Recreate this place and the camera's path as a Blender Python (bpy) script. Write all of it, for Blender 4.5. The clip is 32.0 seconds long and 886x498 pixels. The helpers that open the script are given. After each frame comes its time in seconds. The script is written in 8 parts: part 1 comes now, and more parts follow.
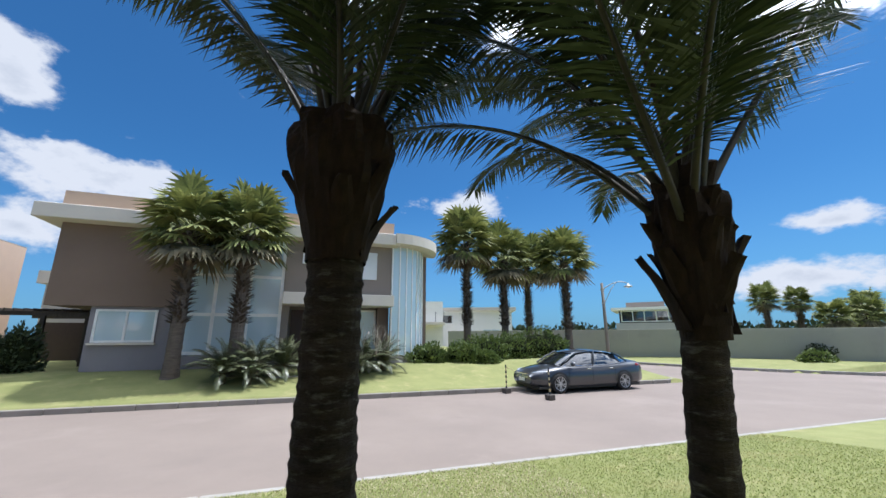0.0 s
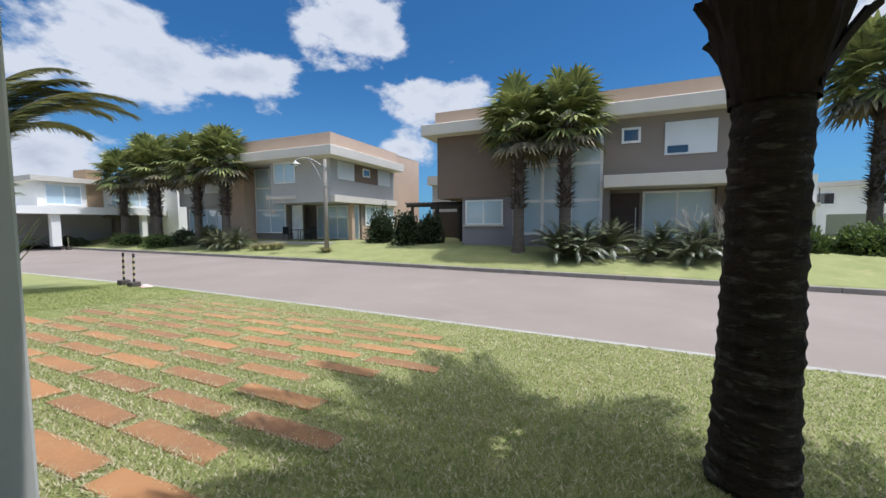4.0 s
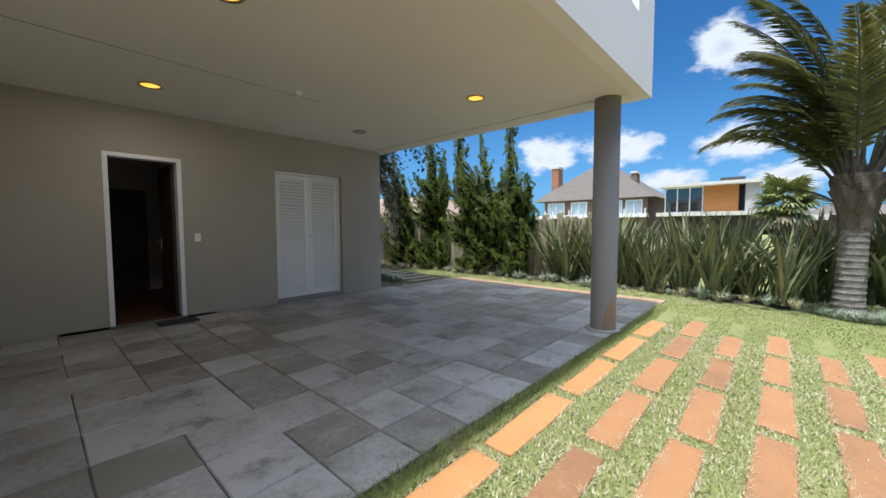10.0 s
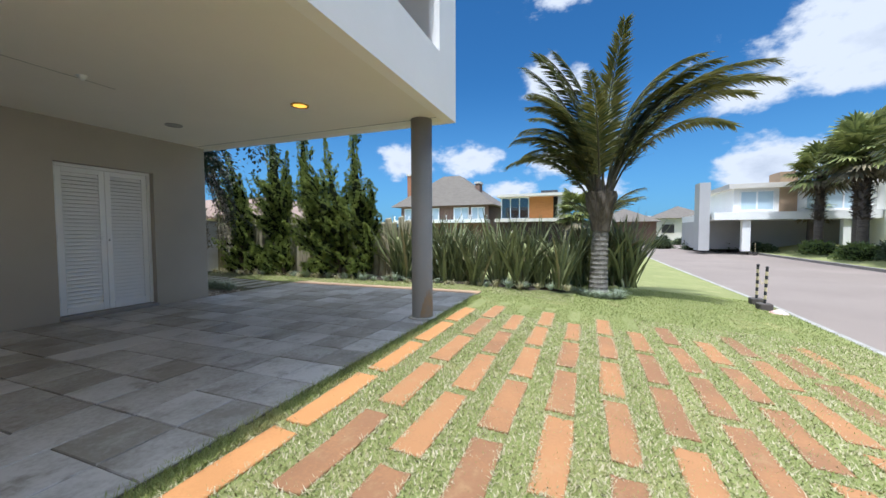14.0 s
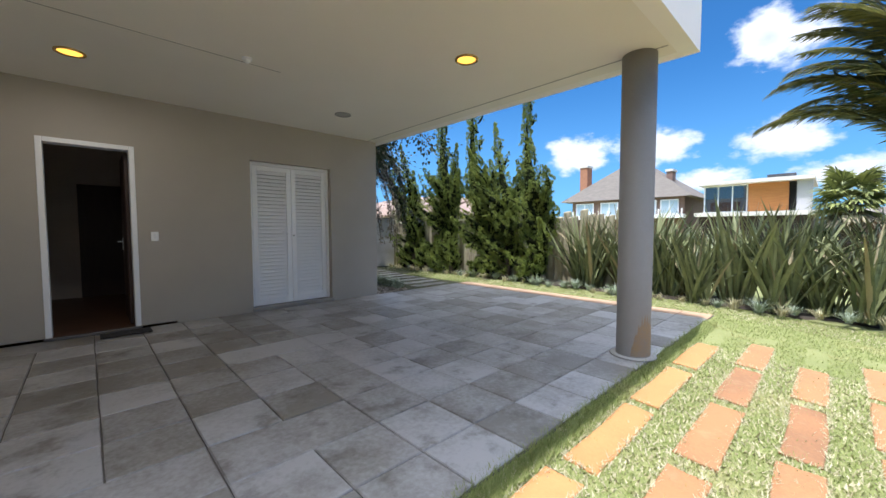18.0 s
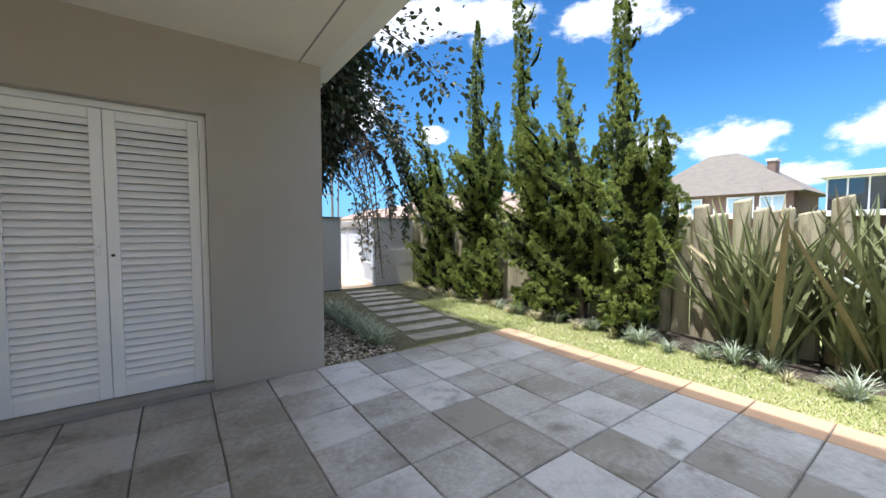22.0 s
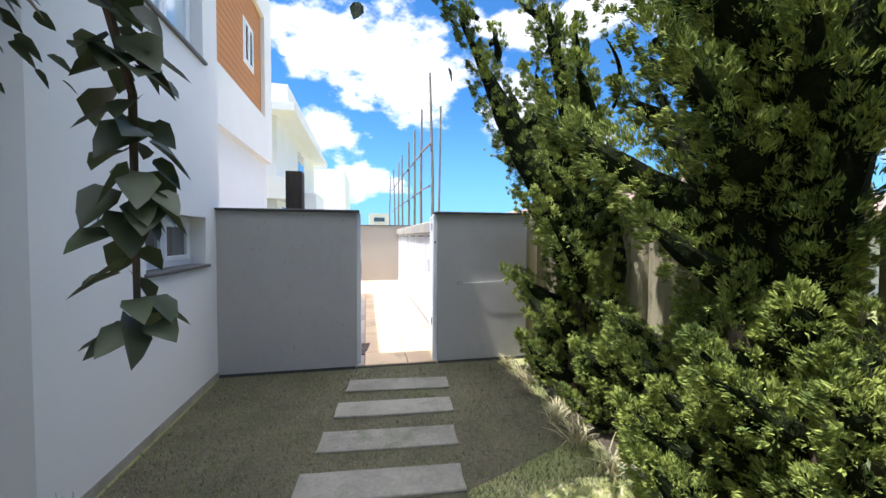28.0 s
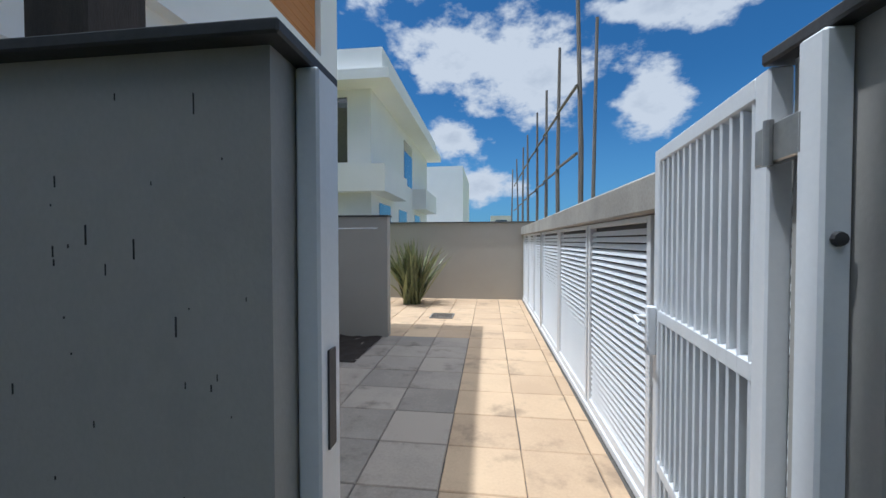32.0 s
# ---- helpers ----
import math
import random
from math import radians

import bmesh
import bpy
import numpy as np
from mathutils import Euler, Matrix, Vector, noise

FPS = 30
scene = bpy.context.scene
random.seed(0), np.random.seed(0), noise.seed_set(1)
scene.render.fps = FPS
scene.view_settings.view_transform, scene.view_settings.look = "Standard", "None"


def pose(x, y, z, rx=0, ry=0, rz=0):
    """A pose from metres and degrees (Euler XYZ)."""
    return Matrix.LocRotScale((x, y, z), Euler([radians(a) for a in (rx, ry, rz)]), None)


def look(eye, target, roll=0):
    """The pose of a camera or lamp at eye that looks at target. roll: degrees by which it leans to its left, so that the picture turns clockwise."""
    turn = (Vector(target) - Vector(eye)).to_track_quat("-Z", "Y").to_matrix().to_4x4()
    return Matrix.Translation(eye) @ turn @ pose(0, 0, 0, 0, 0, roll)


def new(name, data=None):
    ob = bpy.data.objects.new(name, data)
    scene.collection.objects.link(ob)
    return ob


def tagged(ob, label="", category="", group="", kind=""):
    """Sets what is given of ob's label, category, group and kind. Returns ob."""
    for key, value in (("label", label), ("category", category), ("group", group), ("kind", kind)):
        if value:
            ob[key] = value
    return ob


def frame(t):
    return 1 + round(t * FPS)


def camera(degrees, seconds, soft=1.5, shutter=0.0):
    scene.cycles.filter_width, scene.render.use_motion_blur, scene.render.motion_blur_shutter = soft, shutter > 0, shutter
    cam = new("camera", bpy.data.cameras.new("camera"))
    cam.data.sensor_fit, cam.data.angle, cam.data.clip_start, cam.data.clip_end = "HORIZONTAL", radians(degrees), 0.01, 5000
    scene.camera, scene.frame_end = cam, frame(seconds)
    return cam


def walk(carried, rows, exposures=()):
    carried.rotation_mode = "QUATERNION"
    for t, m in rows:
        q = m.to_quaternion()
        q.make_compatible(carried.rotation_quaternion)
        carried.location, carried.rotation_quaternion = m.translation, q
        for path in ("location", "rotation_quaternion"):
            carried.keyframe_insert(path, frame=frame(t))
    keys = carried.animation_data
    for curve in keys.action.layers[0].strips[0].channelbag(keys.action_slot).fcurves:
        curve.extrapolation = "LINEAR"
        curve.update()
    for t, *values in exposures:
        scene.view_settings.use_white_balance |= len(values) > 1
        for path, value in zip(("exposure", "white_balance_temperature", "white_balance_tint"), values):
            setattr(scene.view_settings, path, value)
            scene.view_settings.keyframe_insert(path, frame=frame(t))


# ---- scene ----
cam = camera(99.9, 32.0)
METRES, EYE, TILT, LEAN, TURN = 20.0, 1.53, 0.0, 0.0, -20.8
ROWS = [
    (0.0, 0.0, 0.0, 0.0, 0.02, 13.02, 0.1),
    (0.5, 0.0006, -0.0031, -0.0008, 5.49, 13.03, 0.02),
    (1.0, -0.0031, -0.0095, -0.0023, 11.34, 11.53, -0.15),
    (1.5, -0.0055, -0.0152, -0.0029, 14.84, 8.76, -0.05),
    (2.0, -0.0039, -0.0195, -0.0032, 15.6, 7.43, 0.03),
    (2.5, -0.0022, -0.0253, -0.0046, 18.24, 5.19, 0.02),
    (3.0, -0.0068, -0.0272, -0.0073, 25.05, 2.28, -0.06),
    (3.5, -0.0192, -0.0215, -0.0088, 34.42, -2.51, -0.05),
    (4.0, -0.0277, -0.0153, -0.0088, 44.21, -3.95, 0.17),
    (4.5, -0.0351, -0.0026, -0.0094, 53.74, -3.97, 0.28),
    (6.5, -0.0836, 0.024, -0.013, 83.89, -3.76, 0.33),
    (7.0, -0.099, 0.0271, -0.0139, 91.65, -3.76, 0.3),
    (7.5, -0.1115, 0.0301, -0.0128, 98.82, -3.64, 0.38),
    (8.0, -0.1251, 0.0366, -0.012, 107.34, -3.58, 0.43),
    (8.5, -0.1384, 0.0378, -0.0128, 119.15, -3.47, 0.34),
    (9.0, -0.1501, 0.0355, -0.0111, 130.03, -3.37, 0.28),
    (9.5, -0.1635, 0.0344, -0.011, 140.67, -3.33, 0.28),
    (10.0, -0.1742, 0.0313, -0.0106, 152.99, -3.26, 0.1),
    (10.5, -0.1817, 0.0228, -0.0104, 162.76, -3.23, -0.01),
    (11.0, -0.1873, 0.0206, -0.0106, 172.39, -3.03, -0.05),
    (11.5, -0.193, 0.023, -0.0111, 181.02, -2.89, -0.07),
    (12.0, -0.1958, 0.0281, -0.0115, 181.88, -2.32, -0.17),
    (12.5, -0.1906, 0.0381, -0.0129, 177.07, -2.25, -0.27),
    (13.0, -0.1847, 0.0496, -0.0121, 161.08, -2.32, -0.16),
    (13.5, -0.1792, 0.063, -0.0124, 142.96, -2.42, 0.04),
    (15.5, -0.178, 0.0607, -0.0114, 123.42, -2.99, 0.11),
    (16.0, -0.1809, 0.0511, -0.0111, 131.0, -2.89, 0.09),
    (16.5, -0.1863, 0.0441, -0.0118, 138.8, -2.91, 0.13),
    (17.0, -0.1979, 0.0337, -0.014, 145.49, -2.89, 0.12),
    (17.5, -0.2072, 0.0171, -0.016, 153.27, -2.96, 0.04),
    (18.0, -0.2159, -0.002, -0.0136, 157.08, -2.95, 0.12),
    (18.5, -0.2281, -0.0244, -0.0119, 159.28, -3.04, 0.12),
    (19.0, -0.2377, -0.047, -0.0106, 160.7, -3.04, 0.02),
    (19.5, -0.2518, -0.0665, -0.011, 161.1, -2.99, 0.09),
    (20.0, -0.2638, -0.0868, -0.0102, 161.5, -2.96, -0.05),
    (20.5, -0.2744, -0.1061, -0.009, 161.82, -2.9, -0.02),
    (21.0, -0.2873, -0.1257, -0.0078, 162.3, -2.87, 0.04),
    (21.5, -0.2967, -0.1478, -0.0073, 163.51, -2.87, -0.02),
    (22.0, -0.3078, -0.1685, -0.0085, 165.15, -2.83, -0.03),
    (22.5, -0.3163, -0.1902, -0.0076, 167.73, -2.49, -0.09),
    (23.0, -0.3227, -0.211, -0.007, 169.81, -1.8, -0.01),
    (23.5, -0.334, -0.233, -0.0067, 171.48, -1.74, 0.08),
    (24.0, -0.3386, -0.2569, -0.0069, 172.37, -1.74, -0.02),
    (24.5, -0.347, -0.2785, -0.0078, 173.02, -1.74, 0.02),
    (26.5, -0.37360, -0.36100, -0.00760, 176.78, -1.30, -0.65),
    (27.0, -0.37957, -0.38045, -0.00784, 180.40, -1.33, -0.35),
    (27.5, -0.38305, -0.40232, -0.00720, 185.08, -1.57, -0.19),
    (28.0, -0.38020, -0.42434, -0.00712, 189.17, -1.83, -0.19),
    (28.5, -0.37755, -0.44669, -0.00996, 193.27, -1.84, -0.10),
    (29.0, -0.37500, -0.46625, -0.01090, 198.25, -1.76, -0.04),
    (29.5, -0.36807, -0.48678, -0.01000, 199.83, -1.78, -0.10),
    (30.0, -0.36015, -0.51130, -0.00980, 204.14, -1.80, -0.01),
    (30.5, -0.35198, -0.53323, -0.01002, 207.30, -1.65, 0.01),
    (31.0, -0.34452, -0.55447, -0.01053, 207.50, -1.57, 0.12),
    (31.5, -0.33775, -0.57490, -0.01035, 207.74, -1.32, 0.07),
    (32.0, -0.32980, -0.59145, -0.01010, 207.85, -1.25, 0.08),
]
EXPOSURES = [(0.0, 0.35, 5850, 12), (1.0, 0.22, 5850, 12), (4.0, 0.2, 5850, 12), (7.0, 0.12, 5850, 11), (9.0, 0.25, 5850, 11), (11.0, 0.9, 5750, 12), (12.0, 1.08, 5700, 11), (13.0, 0.76, 5600, 10), (16.0, 0.35, 5800, 12), (17.0, 0.52, 5800, 13), (18.0, 0.92, 5750, 14),
             (19.0, 1.12, 5750, 14), (20.0, 1.22, 5850, 14), (21.0, 1.2, 5900, 14), (24.0, 1.2, 5950, 14), (27.0, 1.38, 6050, 15), (28.0, 1.34, 6000, 15), (29.0, 1.15, 5900, 14), (30.0, 0.9, 5850, 13), (31.0, 0.34, 5650, 10), (32.0, 0.03, 5600, 8)]
walk(cam, [(t, pose(0, 0, EYE, TILT, LEAN, TURN) @ pose(METRES * x, METRES * y, METRES * z, 90 + pitch, roll, yaw)) for t, x, y, z, yaw, pitch, roll in ROWS], EXPOSURES)

# ---- sky, sun ----
SUN_TO = Vector((0.34, 0.05, 1.0)).normalized()
SUN_EL = math.asin(SUN_TO.z)
SUN_AZ = math.atan2(SUN_TO.x, SUN_TO.y)
world = bpy.data.worlds.new("sky")
scene.world = world
world.use_nodes = True
wn, wl = world.node_tree.nodes, world.node_tree.links
wn.clear()


sky = wn.new("ShaderNodeTexSky")
sky.sky_type = "NISHITA"
sky.sun_disc = False
sky.sun_elevation, sky.sun_rotation = SUN_EL, SUN_AZ
sky.air_density, sky.dust_density, sky.ozone_density = 1.0, 0.9, 3.0
tc = wn.new("ShaderNodeTexCoord")


def wmath(op, a, b=None, clamp=False):
    n = wn.new("ShaderNodeMath")
    n.operation, n.use_clamp = op, clamp
    for i, v in enumerate((a, b)):
        if v is None:
            continue
        if isinstance(v, (int, float)):
            n.inputs[i].default_value = v
        else:
            wl.new(v, n.inputs[i])
    return n.outputs[0]


def bank(field, yaw, el, w, h):
    """Adds a cumulus bank, a soft ellipsoid about a bearing: yaw, height above the horizon, half width, half height, in degrees."""
    m = wn.new("ShaderNodeMapping")
    m.vector_type = "TEXTURE"
    a, e = radians(yaw), radians(el)
    m.inputs["Location"].default_value = (-math.sin(a) * math.cos(e), math.cos(a) * math.cos(e), math.sin(e))
    m.inputs["Rotation"].default_value = (e, 0, a)
    m.inputs["Scale"].default_value = (radians(w * 1.08), 0.6, radians(h * 1.08))
    wl.new(tc.outputs["Generated"], m.inputs["Vector"])
    ln = wn.new("ShaderNodeVectorMath")
    ln.operation = "LENGTH"
    wl.new(m.outputs[0], ln.inputs[0])
    v = wmath("SUBTRACT", 1.0, ln.outputs["Value"])
    if field is None:
        return v
    field = wmath("SMOOTH_MAX", field, v)
    field.node.inputs[2].default_value = 0.2
    return field


blob = None
# over the street
for spot in ((32, 26, 4, 5), (26, 18, 8, 4), (29, 11, 5, 3), (36, 26, 8, 5), (-68, 12, 6, 2), (-66, 6, 8, 3), (-23, 19, 7, 3), (61, 18, 15, 5), (64, 23, 6, 2), (82, 31, 18, 3), (52, 19, 9, 4)):
    blob = bank(blob, *spot)
# over the lawn and the hedge
for spot in ((92, 20, 4, 3), (95, 10, 5, 3), (118, 10, 3, 3), (107, 11, 6, 3), (89, 6, 6, 2), (71, 7, 6, 4), (101, 6, 6, 2), (116, 10, 4, 3), (96, 21, 4, 3), (122, 27, 8, 3), (143, 29, 15, 4), (146, 14, 3, 2)):
    blob = bank(blob, *spot)
# beyond the gate
for spot in ((187, 26, 9, 6), (175, 23, 14, 8), (185, 15, 7, 4), (180, 8, 7, 3), (155, 29, 11, 3), (159, 18, 8, 5)):
    blob = bank(blob, *spot)
# behind and overhead: unseen banks, added and enlarged to raise the ambient light
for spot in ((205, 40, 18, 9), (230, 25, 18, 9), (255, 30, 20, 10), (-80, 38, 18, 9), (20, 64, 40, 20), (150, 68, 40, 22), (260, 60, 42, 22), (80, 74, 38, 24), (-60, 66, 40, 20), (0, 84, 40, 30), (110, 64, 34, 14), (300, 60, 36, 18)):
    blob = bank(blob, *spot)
stretch = wn.new("ShaderNodeMapping")
stretch.inputs["Scale"].default_value = (1, 1, 1.7)
wl.new(tc.outputs["Generated"], stretch.inputs["Vector"])


def wnoise(scale, detail, rough, seed):
    n = wn.new("ShaderNodeTexNoise")
    n.noise_dimensions = "4D"
    n.inputs["Scale"].default_value, n.inputs["Detail"].default_value = scale, detail
    n.inputs["Roughness"].default_value, n.inputs["W"].default_value = rough, seed
    wl.new(stretch.outputs[0], n.inputs["Vector"])
    return n.outputs["Fac"]


puff = wmath("SUBTRACT", wnoise(7.0, 9, 0.6, 3.1), 0.5)
fine = wmath("SUBTRACT", wnoise(17.0, 7, 0.6, 8.4), 0.5)
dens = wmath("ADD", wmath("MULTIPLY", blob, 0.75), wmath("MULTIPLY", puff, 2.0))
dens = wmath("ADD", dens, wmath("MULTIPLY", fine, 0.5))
ramp = wn.new("ShaderNodeMapRange")
ramp.interpolation_type = "SMOOTHSTEP"
ramp.inputs["From Min"].default_value, ramp.inputs["From Max"].default_value = 0.1, 0.42
wl.new(dens, ramp.inputs["Value"])
shade = wn.new("ShaderNodeMapRange")
shade.inputs["From Min"].default_value, shade.inputs["From Max"].default_value = 0.2, 1.0
shade.inputs["To Min"].default_value, shade.inputs["To Max"].default_value = 0.0, 1.0
wl.new(wmath("ADD", dens, wmath("MULTIPLY", wnoise(9.0, 5, 0.55, 5.5), -0.7)), shade.inputs["Value"])
cloud_col = wn.new("ShaderNodeMix")
cloud_col.data_type = "RGBA"
cloud_col.inputs["A"].default_value = (0.93, 0.95, 0.98, 1)
cloud_col.inputs["B"].default_value = (0.42, 0.49, 0.60, 1)
wl.new(shade.outputs[0], cloud_col.inputs["Factor"])
sky_bg = wn.new("ShaderNodeBackground")
sky_bg.inputs["Strength"].default_value = 0.073
tint = wn.new("ShaderNodeMix")
tint.data_type, tint.blend_type = "RGBA", "MULTIPLY"
tint.inputs["Factor"].default_value = 1.0
tint.inputs["B"].default_value = (0.42, 0.90, 1.2, 1)
wl.new(sky.outputs[0], tint.inputs["A"])
# pale haze towards the horizon
sep = wn.new("ShaderNodeSeparateXYZ")
wl.new(tc.outputs["Generated"], sep.inputs[0])
low = wn.new("ShaderNodeMapRange")
low.interpolation_type = "SMOOTHSTEP"
low.inputs["From Min"].default_value, low.inputs["From Max"].default_value = 0.0, 0.38
low.inputs["To Min"].default_value, low.inputs["To Max"].default_value = 0.45, 0.0
wl.new(sep.outputs["Z"], low.inputs["Value"])
haze = wn.new("ShaderNodeMix")
haze.data_type = "RGBA"
haze.inputs["B"].default_value = (2.4, 5.0, 8.2, 1)
wl.new(low.outputs[0], haze.inputs["Factor"])
wl.new(tint.outputs["Result"], haze.inputs["A"])
wl.new(haze.outputs["Result"], sky_bg.inputs["Color"])
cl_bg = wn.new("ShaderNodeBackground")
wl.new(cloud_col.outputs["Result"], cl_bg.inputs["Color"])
# clouds boosted towards the sun, above the view, to lift the shaded parts
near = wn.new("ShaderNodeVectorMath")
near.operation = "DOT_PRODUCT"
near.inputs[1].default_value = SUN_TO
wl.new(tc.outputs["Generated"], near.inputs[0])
fill_boost = wn.new("ShaderNodeMapRange")
fill_boost.interpolation_type = "SMOOTHSTEP"
fill_boost.inputs["From Min"].default_value, fill_boost.inputs["From Max"].default_value = 0.5, 1.0
fill_boost.inputs["To Min"].default_value, fill_boost.inputs["To Max"].default_value = 0.66, 2.5
wl.new(near.outputs["Value"], fill_boost.inputs["Value"])
wl.new(fill_boost.outputs[0], cl_bg.inputs["Strength"])
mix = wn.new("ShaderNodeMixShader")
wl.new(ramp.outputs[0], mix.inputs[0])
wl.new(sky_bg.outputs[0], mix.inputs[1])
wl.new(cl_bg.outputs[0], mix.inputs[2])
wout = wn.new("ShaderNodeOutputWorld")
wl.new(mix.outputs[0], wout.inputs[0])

sun_data = bpy.data.lights.new("sun", "SUN")
sun_data.energy, sun_data.angle, sun_data.color = 3.7, radians(0.53), (1.0, 0.97, 0.92)
sun = new("sun", sun_data)
sun.matrix_world = look(SUN_TO * 50, (0, 0, 0))


# ---- materials ----
def material(name, col, col2=None, rough=0.8, scale=3.0, fine=60.0, bump=0.25, depth=0.004, metal=0.0, island=0.0, each=0.0, stain=None, spec=0.5, stretch=(1, 1, 1), trans=0.0):
    """A surface of two colours mixed by coarse and fine noise, with fine relief; stain: (colour, amount, scale)."""
    m = bpy.data.materials.new(name)
    m.use_nodes = True
    n, l = m.node_tree.nodes, m.node_tree.links
    b = n["Principled BSDF"]
    b.inputs["Roughness"].default_value, b.inputs["Metallic"].default_value = rough, metal
    b.inputs["Specular IOR Level"].default_value = spec
    col2 = col2 or tuple(c * 0.8 for c in col)
    co = n.new("ShaderNodeTexCoord")
    mp = n.new("ShaderNodeMapping")
    mp.inputs["Scale"].default_value = stretch
    l.new(co.outputs["Object"], mp.inputs["Vector"])

    def tex(s, d=5, r=0.6):
        t = n.new("ShaderNodeTexNoise")
        t.inputs["Scale"].default_value, t.inputs["Detail"].default_value, t.inputs["Roughness"].default_value = s, d, r
        l.new(mp.outputs[0], t.inputs["Vector"])
        return t.outputs["Fac"]

    def maths(op, a, b2):
        q = n.new("ShaderNodeMath")
        q.operation = op
        for i, v in enumerate((a, b2)):
            if isinstance(v, (int, float)):
                q.inputs[i].default_value = v
            else:
                l.new(v, q.inputs[i])
        return q.outputs[0]

    coarse, grain = tex(scale), tex(fine, 4)
    f = maths("ADD", maths("MULTIPLY", maths("SUBTRACT", coarse, 0.5), 2.2), maths("MULTIPLY", maths("SUBTRACT", grain, 0.5), 1.3))
    if island:
        g = n.new("ShaderNodeNewGeometry")
        f = maths("ADD", f, maths("MULTIPLY", maths("SUBTRACT", g.outputs["Random Per Island"], 0.5), island))
    if each:
        oi = n.new("ShaderNodeObjectInfo")
        f = maths("ADD", f, maths("MULTIPLY", maths("SUBTRACT", oi.outputs["Random"], 0.5), each))
        shift = n.new("ShaderNodeVectorMath")
        shift.operation = "SCALE"
        shift.inputs[0].default_value = (37, 53, 71)
        l.new(oi.outputs["Random"], shift.inputs["Scale"])
        l.new(shift.outputs[0], mp.inputs["Location"])
    f = maths("ADD", f, 0.5)
    f.node.use_clamp = True
    mx = n.new("ShaderNodeMix")
    mx.data_type = "RGBA"
    mx.inputs["A"].default_value, mx.inputs["B"].default_value = (*col, 1), (*col2, 1)
    l.new(f, mx.inputs["Factor"])
    out = mx.outputs["Result"]
    if stain:
        scol, amount, ss = stain
        st = n.new("ShaderNodeMapRange")
        st.interpolation_type = "SMOOTHSTEP"
        st.inputs["From Min"].default_value, st.inputs["From Max"].default_value = 0.52, 0.72
        st.inputs["To Max"].default_value = amount
        l.new(tex(ss, 8, 0.65), st.inputs["Value"])
        m2 = n.new("ShaderNodeMix")
        m2.data_type = "RGBA"
        m2.inputs["B"].default_value = (*scol, 1)
        l.new(out, m2.inputs["A"])
        l.new(st.outputs[0], m2.inputs["Factor"])
        out = m2.outputs["Result"]
    l.new(out, b.inputs["Base Color"])
    if bump:
        bp = n.new("ShaderNodeBump")
        bp.inputs["Strength"].default_value, bp.inputs["Distance"].default_value = bump, depth
        l.new(grain, bp.inputs["Height"])
        l.new(bp.outputs[0], b.inputs["Normal"])
    if trans:
        tr = n.new("ShaderNodeBsdfTranslucent")
        l.new(out, tr.inputs["Color"])
        ms = n.new("ShaderNodeMixShader")
        ms.inputs[0].default_value = trans
        l.new(b.outputs[0], ms.inputs[1])
        l.new(tr.outputs[0], ms.inputs[2])
        l.new(ms.outputs[0], n["Material Output"].inputs["Surface"])
    return m


def glass(name, col, rough=0.03):
    m = bpy.data.materials.new(name)
    m.use_nodes = True
    b = m.node_tree.nodes["Principled BSDF"]
    b.inputs["Base Color"].default_value = (*col, 1)
    b.inputs["Roughness"].default_value = rough
    b.inputs["Specular IOR Level"].default_value = 1.0
    b.inputs["Coat Weight"].default_value = 1.0
    b.inputs["Coat Roughness"].default_value = 0.02
    return m


def glow(name, col, strength):
    m = bpy.data.materials.new(name)
    m.use_nodes = True
    b = m.node_tree.nodes["Principled BSDF"]
    b.inputs["Base Color"].default_value = (*col, 1)
    b.inputs["Emission Color"].default_value = (*col, 1)
    b.inputs["Emission Strength"].default_value = strength
    return m


M_TAUPE = material("taupe_render", (0.415, 0.385, 0.33), (0.375, 0.347, 0.296), 0.85, 1.1, 140, 0.3, 0.002)
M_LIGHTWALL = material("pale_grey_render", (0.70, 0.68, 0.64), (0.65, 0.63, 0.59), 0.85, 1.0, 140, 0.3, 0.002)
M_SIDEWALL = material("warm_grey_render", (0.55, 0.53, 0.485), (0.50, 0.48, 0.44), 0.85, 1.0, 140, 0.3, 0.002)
M_WHITE = material("white_render", (0.87, 0.855, 0.82), (0.83, 0.815, 0.78), 0.8, 1.3, 120, 0.25, 0.002)
M_CEIL = material("ceiling_paint", (0.82, 0.79, 0.72), (0.78, 0.75, 0.68), 0.8, 0.8, 120, 0.15, 0.001)
M_GREYWALL = material("grey_wall_paint", (0.46, 0.44, 0.405), (0.41, 0.392, 0.36), 0.8, 1.5, 110, 0.3, 0.002, stain=((0.34, 0.33, 0.31), 0.35, 5), stretch=(1, 1, 0.7))
M_SLATE = material("slate", (0.42, 0.41, 0.392), (0.205, 0.188, 0.158), 0.4, 2.0, 30, 0.35, 0.004, each=1.05, stain=((0.12, 0.105, 0.08), 0.85, 3.2))
M_JOINT = material("joint_soil", (0.13, 0.12, 0.105), None, 0.95, 4, 80, 0.5)
M_PAVER = material("clay_paver", (0.38, 0.185, 0.075), (0.25, 0.125, 0.058), 0.9, 2.5, 50, 0.4, 0.003, each=1.3, stain=((0.42, 0.28, 0.13), 0.4, 5))
M_PAVER_NEW = material("bright_clay_paver", (0.52, 0.245, 0.085), (0.44, 0.205, 0.07), 0.9, 2.5, 50, 0.4, 0.003, each=0.6)
M_STRAW = material("dry_straw", (0.60, 0.53, 0.36), (0.40, 0.36, 0.19), 0.8, 3, 20, 0, island=1.2, trans=0.2)
